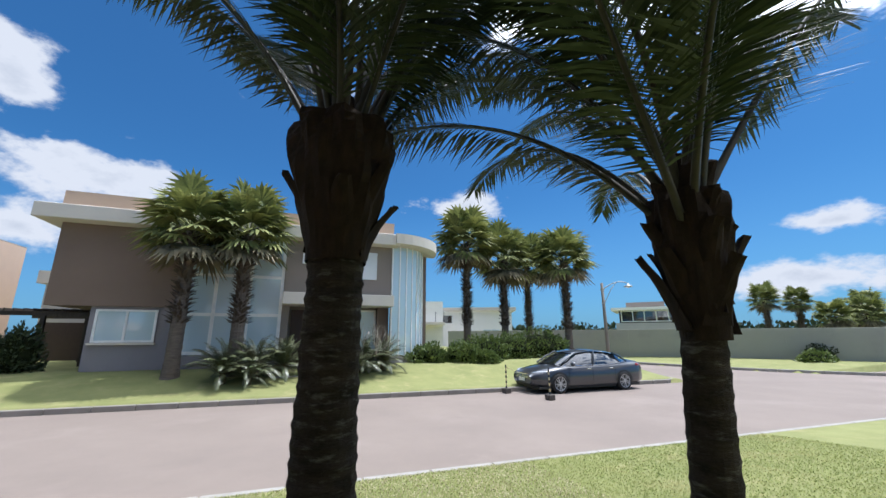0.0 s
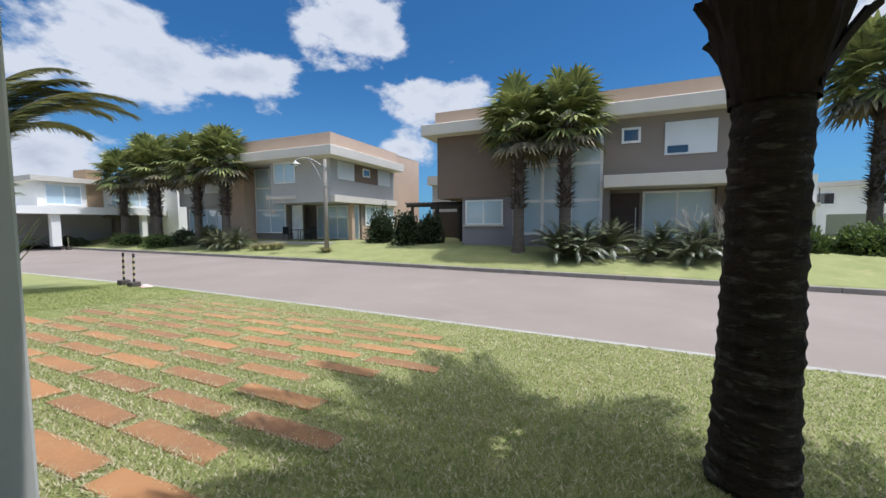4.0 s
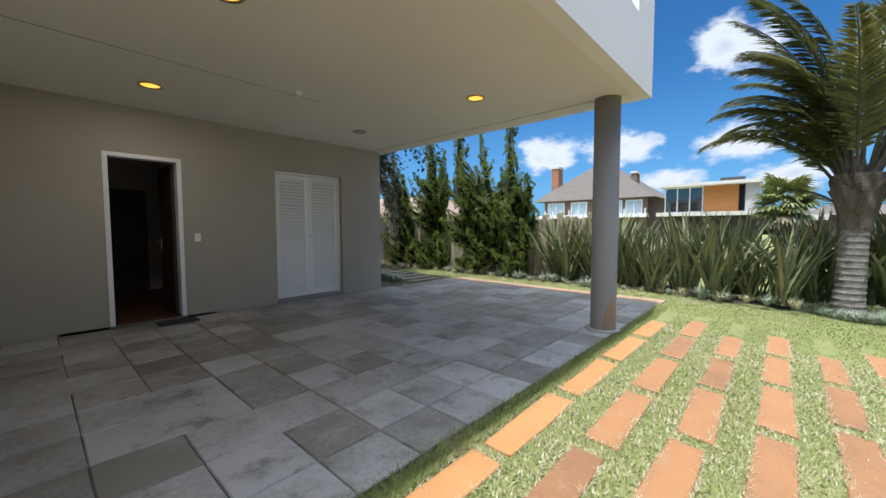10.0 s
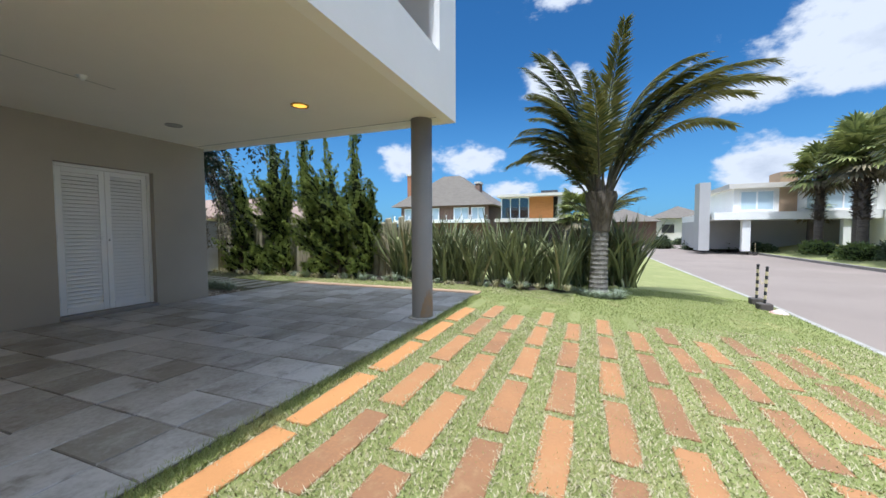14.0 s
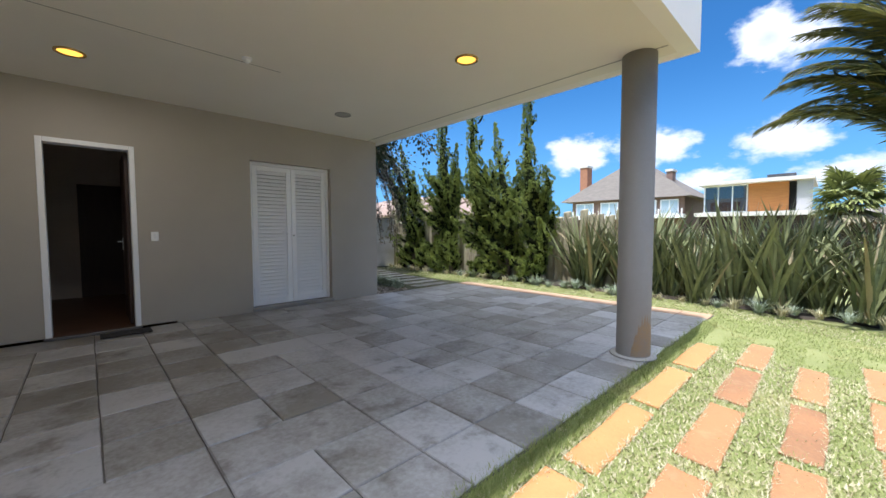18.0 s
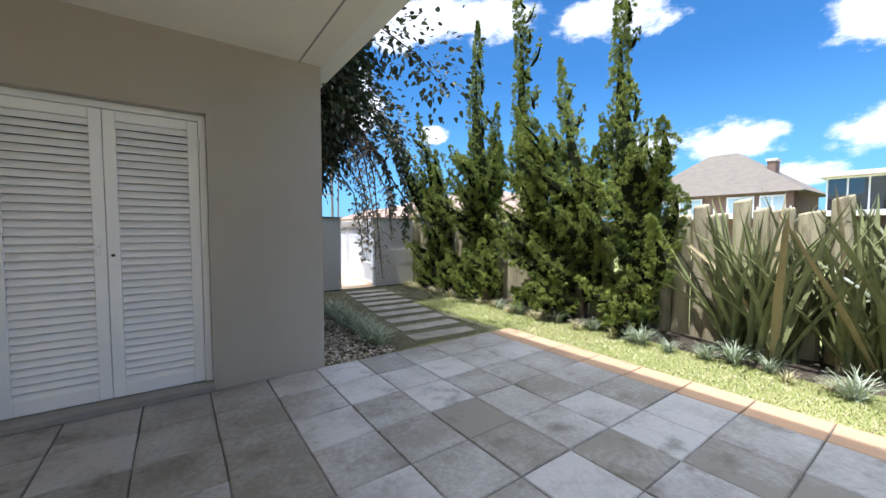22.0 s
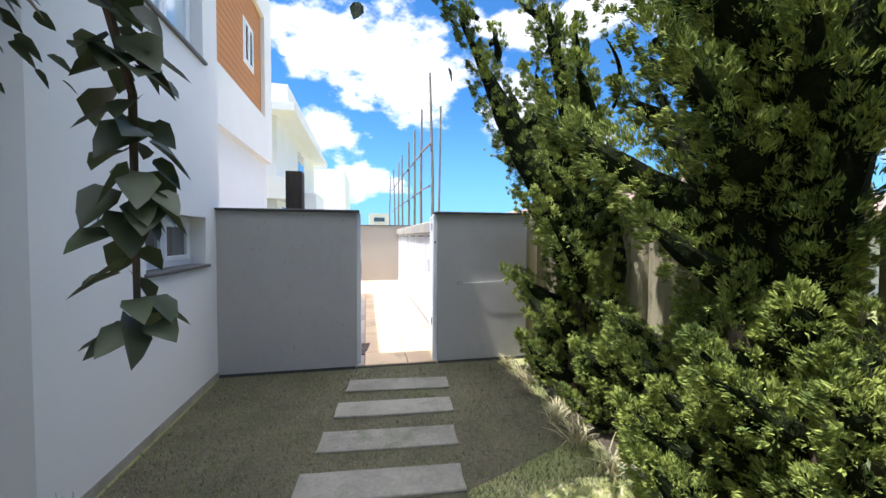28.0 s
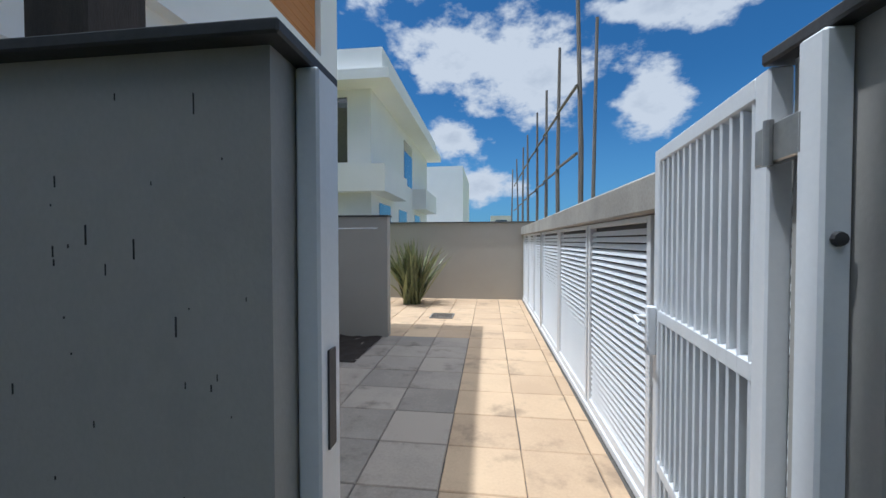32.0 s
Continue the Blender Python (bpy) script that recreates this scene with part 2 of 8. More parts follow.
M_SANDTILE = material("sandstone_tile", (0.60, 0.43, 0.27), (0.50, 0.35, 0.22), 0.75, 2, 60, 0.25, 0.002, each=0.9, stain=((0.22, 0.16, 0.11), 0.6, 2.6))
M_SANDTILE_SHADED = material("shaded_grimy_sandstone", (0.40, 0.335, 0.275), (0.27, 0.23, 0.195), 0.8, 2, 60, 0.3, 0.003, each=1.2, stain=((0.13, 0.105, 0.085), 0.7, 3))
M_SANDSTRIP = material("sandstone_strip", (0.44, 0.285, 0.17), (0.36, 0.235, 0.145), 0.85, 2, 60, 0.3, 0.002, each=0.7)
M_STEPSLAB = material("stepping_slab", (0.30, 0.275, 0.225), (0.18, 0.165, 0.13), 0.9, 3, 40, 0.6, 0.005, each=0.5, stain=((0.115, 0.12, 0.068), 0.8, 4))
M_ASPHALT = material("asphalt", (0.25, 0.203, 0.17), (0.208, 0.168, 0.142), 0.9, 0.5, 90, 0.5, 0.004, stain=((0.30, 0.245, 0.21), 0.5, 0.35))
M_KERB = material("kerb_concrete", (0.40, 0.38, 0.34), (0.28, 0.265, 0.235), 0.9, 2.5, 60, 0.4)
M_KERB_DARK = material("far_kerb_concrete", (0.30, 0.27, 0.24), (0.22, 0.20, 0.175), 0.9, 2.5, 60, 0.4)
M_LAWN = material("lawn_ground", (0.265, 0.27, 0.10), (0.185, 0.20, 0.065), 0.95, 1.1, 70, 0.6, 0.008, stain=((0.40, 0.345, 0.17), 0.5, 1.6))
M_BLADE = material("grass_blades", (0.35, 0.375, 0.135), (0.225, 0.27, 0.075), 0.7, 0.7, 12, 0, island=1.7, stain=((0.50, 0.43, 0.21), 0.65, 1.3), trans=0.25, spec=0.25)
M_PLANKW = material("white_lacquer", (0.87, 0.88, 0.89), (0.83, 0.84, 0.85), 0.45, 2, 90, 0.08, 0.001)
M_STEELW = material("white_steel", (0.78, 0.80, 0.82), (0.72, 0.74, 0.76), 0.4, 2, 80, 0.1, 0.001)
M_COLUMN = material("column_paint", (0.27, 0.255, 0.235), (0.235, 0.22, 0.20), 0.7, 1.8, 90, 0.2, 0.002)
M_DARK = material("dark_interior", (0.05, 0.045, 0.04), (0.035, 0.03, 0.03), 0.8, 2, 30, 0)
M_INNER = material("inner_wall", (0.58, 0.53, 0.47), (0.53, 0.48, 0.43), 0.85, 2, 60, 0)
M_WOODFLOOR = material("dark_wood_floor", (0.12, 0.06, 0.035), (0.07, 0.035, 0.02), 0.4, 3, 30, 0.1)
M_SILL = material("grey_stone_sill", (0.30, 0.29, 0.275), (0.22, 0.212, 0.20), 0.6, 5, 70, 0.2)
M_THRESH = material("dark_stone_sill", (0.13, 0.125, 0.12), (0.09, 0.088, 0.085), 0.5, 4, 60, 0.15)
M_DARKCAP = material("dark_cap_stone", (0.06, 0.06, 0.062), (0.04, 0.04, 0.042), 0.6, 5, 60, 0.2)
M_ORANGE = material("orange_wood_cladding", (0.56, 0.235, 0.06), (0.42, 0.165, 0.04), 0.65, 1.5, 30, 0.2, 0.002, stretch=(1, 1, 12))
M_BROWNRENDER = material("brown_render", (0.205, 0.148, 0.115), (0.185, 0.132, 0.102), 0.85, 0.9, 90, 0.3)
M_GREYBROWN = material("grey_brown_render", (0.27, 0.225, 0.195), (0.245, 0.205, 0.175), 0.85, 0.9, 90, 0.3)
M_PEACH = material("peach_render", (0.55, 0.40, 0.295), (0.50, 0.36, 0.265), 0.85, 0.8, 90, 0.3)
M_GREYB = material("blue_grey_render", (0.47, 0.455, 0.445), (0.43, 0.415, 0.405), 0.85, 0.8, 90, 0.3)
M_LILAC = material("lilac_grey_render", (0.27, 0.25, 0.27), (0.24, 0.22, 0.24), 0.85, 0.9, 90, 0.3)
M_CREAM = material("cream_band", (0.66, 0.61, 0.54), (0.60, 0.55, 0.48), 0.8, 0.8, 90, 0.2)
M_FRAME = material("white_frame", (0.90, 0.90, 0.89), None, 0.4, 3, 80, 0)
M_BLIND = glass("glass_over_white_blind", (0.52, 0.64, 0.71))
M_GLASSDARK = glass("dark_glass", (0.03, 0.035, 0.04))
M_DARKDOOR = material("dark_wood_door", (0.055, 0.03, 0.022), (0.04, 0.02, 0.016), 0.5, 3, 40, 0.1, stretch=(6, 6, 1))


# ---- mesh tools ----
class Geo:
    """Gathers vertices and faces for one mesh."""

    def __init__(self):
        self.v, self.f = [], []

    def add(self, vs, fs):
        o = len(self.v)
        self.v.extend(vs)
        self.f.extend([tuple(i + o for i in f) for f in fs])
        return self

    def box(self, x0, y0, z0, x1, y1, z1, c=0.0):
        if x0 > x1: x0, x1 = x1, x0
        if y0 > y1: y0, y1 = y1, y0
        if z0 > z1: z0, z1 = z1, z0
        if c <= 0:
            vs = [(x, y, z) for z in (z0, z1) for y in (y0, y1) for x in (x0, x1)]
            return self.add(vs, [(0, 2, 3, 1), (4, 5, 7, 6), (0, 1, 5, 4), (2, 6, 7, 3), (0, 4, 6, 2), (1, 3, 7, 5)])
        c = min(c, (x1 - x0) * 0.45, (y1 - y0) * 0.45, (z1 - z0) * 0.45)
        X, Y, Z = (x0, x1), (y0, y1), (z0, z1)
        s = (1, -1)
        vs = []
        idx = {}
        for i in (0, 1):
            for j in (0, 1):
                for k in (0, 1):
                    for a in range(3):
                        idx[i, j, k, a] = len(vs)
                        vs.append((X[i] + (s[i] * c if a != 0 else 0), Y[j] + (s[j] * c if a != 1 else 0), Z[k] + (s[k] * c if a != 2 else 0)))
        fs = []
        for i in (0, 1):
            q = [idx[i, 0, 0, 0], idx[i, 1, 0, 0], idx[i, 1, 1, 0], idx[i, 0, 1, 0]]
            fs.append(q if i else q[::-1])
            q = [idx[0, i, 0, 1], idx[1, i, 0, 1], idx[1, i, 1, 1], idx[0, i, 1, 1]]
            fs.append(q[::-1] if i else q)
            q = [idx[0, 0, i, 2], idx[1, 0, i, 2], idx[1, 1, i, 2], idx[0, 1, i, 2]]
            fs.append(q if i else q[::-1])
        for i in (0, 1):
            for j in (0, 1):
                q = [idx[i, j, 0, 0], idx[i, j, 1, 0], idx[i, j, 1, 1], idx[i, j, 0, 1]]
                fs.append(q if i != j else q[::-1])
                q = [idx[i, 0, j, 0], idx[i, 0, j, 2], idx[i, 1, j, 2], idx[i, 1, j, 0]]
                fs.append(q if i != j else q[::-1])
                q = [idx[0, i, j, 1], idx[1, i, j, 1], idx[1, i, j, 2], idx[0, i, j, 2]]
                fs.append(q if i != j else q[::-1])
                for k in (0, 1):
                    q = [idx[i, j, k, 0], idx[i, j, k, 1], idx[i, j, k, 2]]
                    fs.append(q if (i + j + k) % 2 else q[::-1])
        return self.add(vs, fs)

    def tube(self, pts, rad, n=8, caps=True):
        """A tube along points; rad: one radius or one for each point."""
        pts = [Vector(p) for p in pts]
        if not isinstance(rad, (list, tuple)):
            rad = [rad] * len(pts)
        o = len(self.v)
        ref = None
        for i, p in enumerate(pts):
            d = (pts[min(i + 1, len(pts) - 1)] - pts[max(i - 1, 0)])
            d = d.normalized() if d.length > 1e-9 else Vector((0, 0, 1))
            if ref is None:
                ref = Vector((1, 0, 0)) if abs(d.x) < 0.8 else Vector((0, 1, 0))
            u = d.cross(ref).normalized()
            w = d.cross(u).normalized()
            for k in range(n):
                a = 2 * math.pi * k / n
                self.v.append(tuple(p + (u * math.cos(a) + w * math.sin(a)) * rad[i]))
        for i in range(len(pts) - 1):
            for k in range(n):
                a, b = o + i * n + k, o + i * n + (k + 1) % n
                self.f.append((a, a + n, b + n, b))
        if caps:
            self.f.append(tuple(o + k for k in range(n)))
            self.f.append(tuple(o + (len(pts) - 1) * n + k for k in reversed(range(n))))
        return self

    def turned(self, profile, n=24, at=(0, 0, 0)):
        """A turned shape from (radius, height) pairs."""
        o = len(self.v)
        for r, z in profile:
            for k in range(n):
                a = 2 * math.pi * k / n
                self.v.append((at[0] + r * math.cos(a), at[1] + r * math.sin(a), at[2] + z))
        for i in range(len(profile) - 1):
            for k in range(n):
                a, b = o + i * n + k, o + i * n + (k + 1) % n
                self.f.append((a, b, b + n, a + n))
        self.f.append(tuple(o + k for k in reversed(range(n))))
        self.f.append(tuple(o + (len(profile) - 1) * n + k for k in range(n)))
        return self

    def prism(self, outline, z0, z1):
        n = len(outline)
        vs = [(x, y, z0) for x, y in outline] + [(x, y, z1) for x, y in outline]
        fs = [tuple(reversed(range(n))), tuple(range(n, 2 * n))] + [(i, (i + 1) % n, n + (i + 1) % n, n + i) for i in range(n)]
        return self.add(vs, fs)

    def moved(self, m):
        self.v = [tuple(m @ Vector(p)) for p in self.v]
        return self

    def mesh(self, name, mat, smooth=False):
        me = bpy.data.meshes.new(name)
        me.from_pydata(self.v, [], self.f)
        me.materials.append(mat)
        if smooth:
            me.polygons.foreach_set("use_smooth", [True] * len(me.polygons))
        me.update()
        return me


def part(name, geo, mat, parent=None, label="", smooth=False, kind=""):
    """One mesh object; under a thing or a part when a parent is given."""
    ob = new(name, geo if isinstance(geo, bpy.types.Mesh) else geo.mesh(name, mat, smooth))
    if parent is not None:
        ob.parent = parent
    return tagged(ob, label, kind=kind)


def struct(name, geo, mat, label, smooth=False):
    return tagged(part(name, geo, mat, None, "", smooth), label, name.split("_")[0], kind="structure")


def struct_each(name, geo, mat, label):
    """Each plain block of geo as a wall piece of its own."""
    for i in range(0, len(geo.v), 8):
        b = Geo()
        b.v, b.f = geo.v[i:i + 8], [tuple(k - i for k in f) for f in geo.f if i <= f[0] < i + 8]
        struct(name + "_" + str(i // 8 + 1), b, mat, label)


def thing(name, label, category, group="", at=(0, 0, 0), rz=0):
    ob = new(name)
    ob.matrix_basis = pose(*at, 0, 0, rz)
    ob.empty_display_size = 0.2
    return tagged(ob, label, category, group)


def box(*a):
    return Geo().box(*a)


# ---- ground levels ----
NEAR_X, NEAR_Y = (-90, -40, -24, -13, -6, 0, 6, 14, 30, 90), (6.4, 6.2, 6.3, 6.45, 6.2, 5.9, 5.62, 5.2, 4.3, 1.0)
FAR_X, FAR_Y = (-90, -36, -14, -5, 0, 7, 13, 30, 90), (14.6, 14.2, 13.9, 13.3, 13.0, 12.55, 12.3, 11.6, 8.0)
ROAD_Z = -0.47


def near_kerb(x):
    return float(np.interp(x, NEAR_X, NEAR_Y))


def far_kerb(x):
    return float(np.interp(x, FAR_X, FAR_Y))


def smooth_step(a, b, v):
    u = min(1.0, max(0.0, (v - a) / (b - a)))
    return u * u * (3 - 2 * u)


def ground_z(x, y):
    n, f = near_kerb(x), far_kerb(x)
    if y <= 0.3:
        return -0.03
    if y <= n:
        return -0.03 - 0.41 * (y - 0.3) / (n - 0.3)
    if y <= f:
        return -0.62
    if x > 15.6 and y < 60 and x < side_kerb(y):
        return -0.62
    if x >= side_kerb(y) - 0.01:
        return -0.33 + 0.25 * smooth_step(0, 6, x - side_kerb(y))
    return -0.33 + 0.62 * smooth_step(0, 4.6, y - f)


def side_kerb(y):
    return float(np.interp(y, (9, 13, 15, 18, 24, 40, 60), (28.0, 25.0, 24.0, 23.0, 21.5, 19.5, 19.0)))


def build_ground():
    xs = np.unique(np.concatenate([np.linspace(-600, -100, 8), np.linspace(-100, -18, 42), np.arange(-18, 32, 0.4), np.linspace(32, 100, 30), np.linspace(100, 600, 8)]))
    g = Geo()
    rows = []
    for x in xs:
        n, f = near_kerb(x), far_kerb(x)
        ys = np.concatenate([np.linspace(-600, -40, 8), np.linspace(-40, 0.3, 28)[1:], np.linspace(0.3, n - 0.02, 16)[1:], [n, n + 0.03], np.linspace(f - 0.03, f, 2), np.linspace(f + 0.02, f + 30, 60), np.linspace(f + 30, 100, 20)[1:], np.linspace(100, 700, 8)[1:]])
        rows.append([(float(x), float(y), ground_z(x, y) if n < y < f or abs(y) < 70 else -0.1) for y in ys])
    m = len(rows[0])
    for r in rows:
        g.v.extend(r)
    for i in range(len(rows) - 1):
        for j in range(m - 1):
            a = i * m + j
            g.f.append((a, a + m, a + m + 1, a + 1))
    return struct("ground", g, M_LAWN, "dry green lawn and open ground", True)


build_ground()


def build_road():
    g = Geo()
    xs = [float(v) for v in np.linspace(-60, 40, 101)]
    for x in xs:
        g.v.append((x, near_kerb(x) + 0.02, ROAD_Z))
        g.v.append((x, far_kerb(x) - 0.02, ROAD_Z))
    for i in range(len(xs) - 1):
        g.f.append((2 * i, 2 * i + 2, 2 * i + 3, 2 * i + 1))
    struct("road", g, M_ASPHALT, "worn pinkish grey asphalt road")
    g = Geo()
    ys = [float(v) for v in np.linspace(11.0, 60, 40)]
    for y in ys:
        g.v.append((15.4 + 0.35 * max(0, 14 - y) ** 2 * 0.2, y, ROAD_Z - 0.004))
        g.v.append((side_kerb(y), y, ROAD_Z - 0.004))
    for i in range(len(ys) - 1):
        g.f.append((2 * i, 2 * i + 1, 2 * i + 3, 2 * i + 2))
    struct("road_side_street", g, M_ASPHALT, "grey asphalt side street")


def kerb_run(pts, w, z0, z1, c=0.015):
    """A kerb of long stones along a line."""
    g = Geo()
    for (xa, ya), (xb, yb) in zip(pts, pts[1:]):
        L = math.hypot(xb - xa, yb - ya)
        b = Geo().box(0.006, -w / 2, z0, L - 0.006, w / 2, z1, c)
        b.moved(pose(xa, ya, 0, 0, 0, math.degrees(math.atan2(yb - ya, xb - xa))))
        g.add(b.v, b.f)
    return g


build_road()
struct("kerb_near", kerb_run([(x, near_kerb(x) - 0.03) for x in np.arange(-45, 40, 1.0)], 0.13, -0.6, -0.425), M_KERB, "pale flush concrete kerb beside the lawn")
corner = [(14.6 + 1.6 * math.sin(a), far_kerb(14.6) + 1.6 - 1.6 * math.cos(a)) for a in np.linspace(0.1, math.pi / 2, 8)]
struct("kerb_far", kerb_run([(x, far_kerb(x) + 0.02) for x in np.arange(-45, 14.7, 1.0)] + corner + [(16.2, y) for y in range(15, 50, 2)], 0.14, -0.6, -0.32), M_KERB_DARK, "dark weathered concrete kerb")
struct("kerb_side", kerb_run([(side_kerb(y) + 0.02, y) for y in np.arange(9, 50, 1.5)], 0.14, -0.6, -0.32), M_KERB, "pale concrete kerb of the side street")

# ---- own house ----
WY, WX, CEIL = -4.63, -8.125, 2.93
LX0, LX1 = -2.74, -2.39
g = Geo()
g.box(-3.67, WY, -0.1, LX0, WY - 0.2, CEIL)
g.box(-4.52, WY, 2.31, -3.67, WY - 0.2, CEIL)
g.box(-5.87, WY, -0.1, -4.52, WY - 0.2, CEIL)
g.box(-7.18, WY, 2.32, -5.87, WY - 0.2, CEIL)
g.box(-7.18, WY, -0.1, -5.87, WY - 0.2, 0.045)
g.box(WX, WY, -0.1, -7.18, WY - 0.2, CEIL)
struct_each("wall_patio", g, M_TAUPE, "taupe rendered wall under the covered patio")
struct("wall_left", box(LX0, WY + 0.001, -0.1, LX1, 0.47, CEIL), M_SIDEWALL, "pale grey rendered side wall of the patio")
# thin paler sheet on the wall's end, the sky's light put into its colour
struct("wall_left_end", box(LX0 - 0.003, 0.4701, -0.1, LX1, 0.478, CEIL - 0.001), M_LIGHTWALL, "pale weathered end face of the side wall, sky light in its colour")
struct("wall_side", box(WX, WY - 0.201, -0.1, WX + 0.2, -7.0, CEIL), M_LIGHTWALL, "pale grey rendered side wall of the house")
g = Geo()
g.box(-8.67, -7.0, -0.1, WX + 0.2, -7.2, 6.3)
struct("wall_jog", g, M_LIGHTWALL, "grey rendered return wall in shade")
g = Geo()
g.box(-8.67, -7.201, -0.1, -8.47, -8.08, 6.3)
g.box(-8.67, -8.08, -0.1, -8.47, -9.05, 1.13)
g.box(-8.67, -8.08, 1.56, -8.47, -9.05, 2.97)
g.box(-8.67, -8.08, 4.3, -8.47, -9.05, 6.3)
g.box(-8.67, -9.05, -0.1, -8.47, -9.38, 6.3)
struct_each("wall_white_side", g, M_WHITE, "white rendered side wall with a small window")
g = Geo()
g.box(-7.95, -9.2, -0.1, -7.75, -9.75, 3.0)
g.box(-7.95, -9.75, -0.1, -7.75, -10.95, 1.15)
g.box(-7.95, -9.75, 2.36, -7.75, -10.95, 3.0)
g.box(-7.95, -10.95, -0.1, -7.75, -14.2, 3.0)
g.box(-8.47, -9.18, -0.1, -7.95, -9.38, 3.0)
struct_each("wall_recessed", g, M_WHITE, "white rendered wall beyond the gate")
g = Geo()
g.box(-8.07, -9.2, 3.0, -7.7, -14.2, 3.86)
g.box(-8.07, -13.65, 3.86, -7.7, -14.2, 6.3)
g.box(-8.07, -9.2, 5.9, -7.7, -13.65, 6.3)
g.box(-7.95, -9.2, 3.86, -7.7, -13.65, 5.9)
struct_each("wall_upper_band", g, M_WHITE, "white upper storey band")

# upper storey over the patio
g = Geo()
g.box(-8.3, 0.57, CEIL, LX1 + 4.0, 0.42, 3.7)
g.box(-8.3, 0.57, 3.7, -7.65, 0.42, 6.3)
g.box(-8.3, 0.42, CEIL, -8.15, -6.99, 6.3)
g.box(-8.3, 0.57, 6.3, LX1 + 4.0, -7.0, 6.5)
g.box(-8.67, -7.0, 6.3, LX1 + 4.0, -9.38, 6.5)
# unseen roof block, added and sized to cast shade on the side lawn
g.box(-8.67, -6.75, 6.5, LX1 - 2.0, -8.96, 8.6)
g.box(-8.07, -9.38, 6.3, LX1 + 4.0, -14.2, 6.5)
g.box(-7.65, 0.57, 5.9, LX1 + 4.0, 0.42, 6.3)
struct_each("wall_upper", g, M_WHITE, "white upper storey of the house")
struct("ceiling_patio", box(-8.15, 0.42, CEIL, LX1 + 4.0, WY - 0.3, CEIL + 0.15), M_CEIL, "cream painted patio ceiling")
struct("wall_balcony_back", box(-7.9, -1.2, CEIL + 0.16, LX1 + 4.0, -1.4, 6.29), M_ORANGE, "orange brown timber clad wall behind the balcony")
struct("wall_front_east", box(LX1, -4.2, -0.1, 9.0, -4.4, 6.29), M_LIGHTWALL, "pale house wall")

# interior seen through the open door
g = Geo()
g.box(-4.9, WY - 3.4, -0.02, -3.2, WY - 3.5, 2.9)
g.box(-4.9, WY - 0.2, -0.02, -5.0, WY - 3.4, 2.9)
g.box(-3.1, WY - 0.2, -0.02, -3.2, WY - 3.4, 2.9)
struct_each("wall_hall", g, M_INNER, "dim plastered hall walls")
struct("ceiling_hall", box(-5.0, WY - 0.2, 2.9, -3.1, WY - 3.5, 2.93), M_INNER, "dim hall ceiling")
struct("floor_hall", box(-4.9, WY - 0.0, -0.02, -3.2, WY - 3.4, 0.03), M_WOODFLOOR, "dark reddish wooden hall floor")
hall_door = thing("interior_door", "dark wooden interior door in the hall", "door")
part("leaf", box(-4.66, WY - 3.399, 0.03, -3.95, WY - 3.36, 2.1, 0.005), M_DARKDOOR, hall_door)
g = Geo().box(-4.72, WY - 3.399, 0.03, -4.66, WY - 3.34, 2.16).box(-3.95, WY - 3.399, 0.03, -3.89, WY - 3.34, 2.16).box(-4.66, WY - 3.399, 2.1, -3.95, WY - 3.34, 2.16)
part("door_frame", g, M_INNER, hall_door)

# gate wall
GY0, GY1 = -9.285, -9.445
g = Geo()
g.box(-8.67, GY0, -0.1, -10.015, GY1, 1.645)
wall_gate = struct("wall_gate_west", g, M_GREYWALL, "grey painted garden wall beside the gate")
g = Geo()
g.box(-10.898, GY0, -0.1, -11.95, GY1, 1.645)
struct("wall_gate_east", g, M_GREYWALL, "grey painted garden wall with a wire tied to it")
struct("trim_cap_west", box(-8.66, GY0 + 0.035, 1.645, -10.05, GY1 - 0.03, 1.669, 0.004), M_DARKCAP, "thin dark stone wall cap")
struct("trim_cap_east", box(-10.862, GY0 + 0.035, 1.645, -11.97, GY1 - 0.03, 1.669, 0.004), M_DARKCAP, "thin dark stone wall cap")
struct("wall_passage_end", box(-6.0, -17.25, -0.1, -11.6, -17.45, 1.74), M_TAUPE, "beige rendered wall closing the passage")
struct("trim_cap_passage_end", box(-6.0, -17.22, 1.74, -11.6, -17.48, 1.765, 0.004), M_DARKCAP, "thin dark stone wall cap")
struct("wall_half", box(-7.95, -13.7, -0.1, -8.98, -13.85, 1.66), M_TAUPE, "beige half wall with a towel rail")
struct("trim_cap_half", box(-7.95, -13.68, 1.66, -9.0, -13.87, 1.685, 0.004), M_DARKCAP, "thin dark stone wall cap")
struct("wall_boundary", box(-11.22, GY1, -0.1, -11.4, -17.25, 1.66), M_TAUPE, "beige rendered boundary wall with a concrete coping")


# ---- patio and house front: fittings ----
def louvre_leaf(parent, x0, x1, z0, z1, y, n, name="door_leaf", flip=1):
    """A leaf of stiles, rails and slanted slats that faces +y."""
    st = 0.075
    leaf = part(name, Geo().box(x0, y - 0.035, z0, x0 + st, y, z1, 0.004).box(x1 - st, y - 0.035, z0, x1, y, z1, 0.004).box(x0 + st, y - 0.035, z1 - st, x1 - st, y, z1, 0.004).box(x0 + st, y - 0.035, z0, x1 - st, y, z0 + 0.1, 0.004), M_PLANKW, parent)
    h = (z1 - z0 - 0.1 - st) / n
    me = Geo().box(x0 + st, -0.004, -h * 0.57, x1 - st, 0.003, h * 0.57, 0.002).mesh("slat", M_PLANKW)
    for i in range(n):
        s = part("slat", me, None, leaf)
        s.matrix_basis = pose(0, y - 0.018, z0 + 0.1 + h * (i + 0.5), 33, 0, 0)
    return leaf


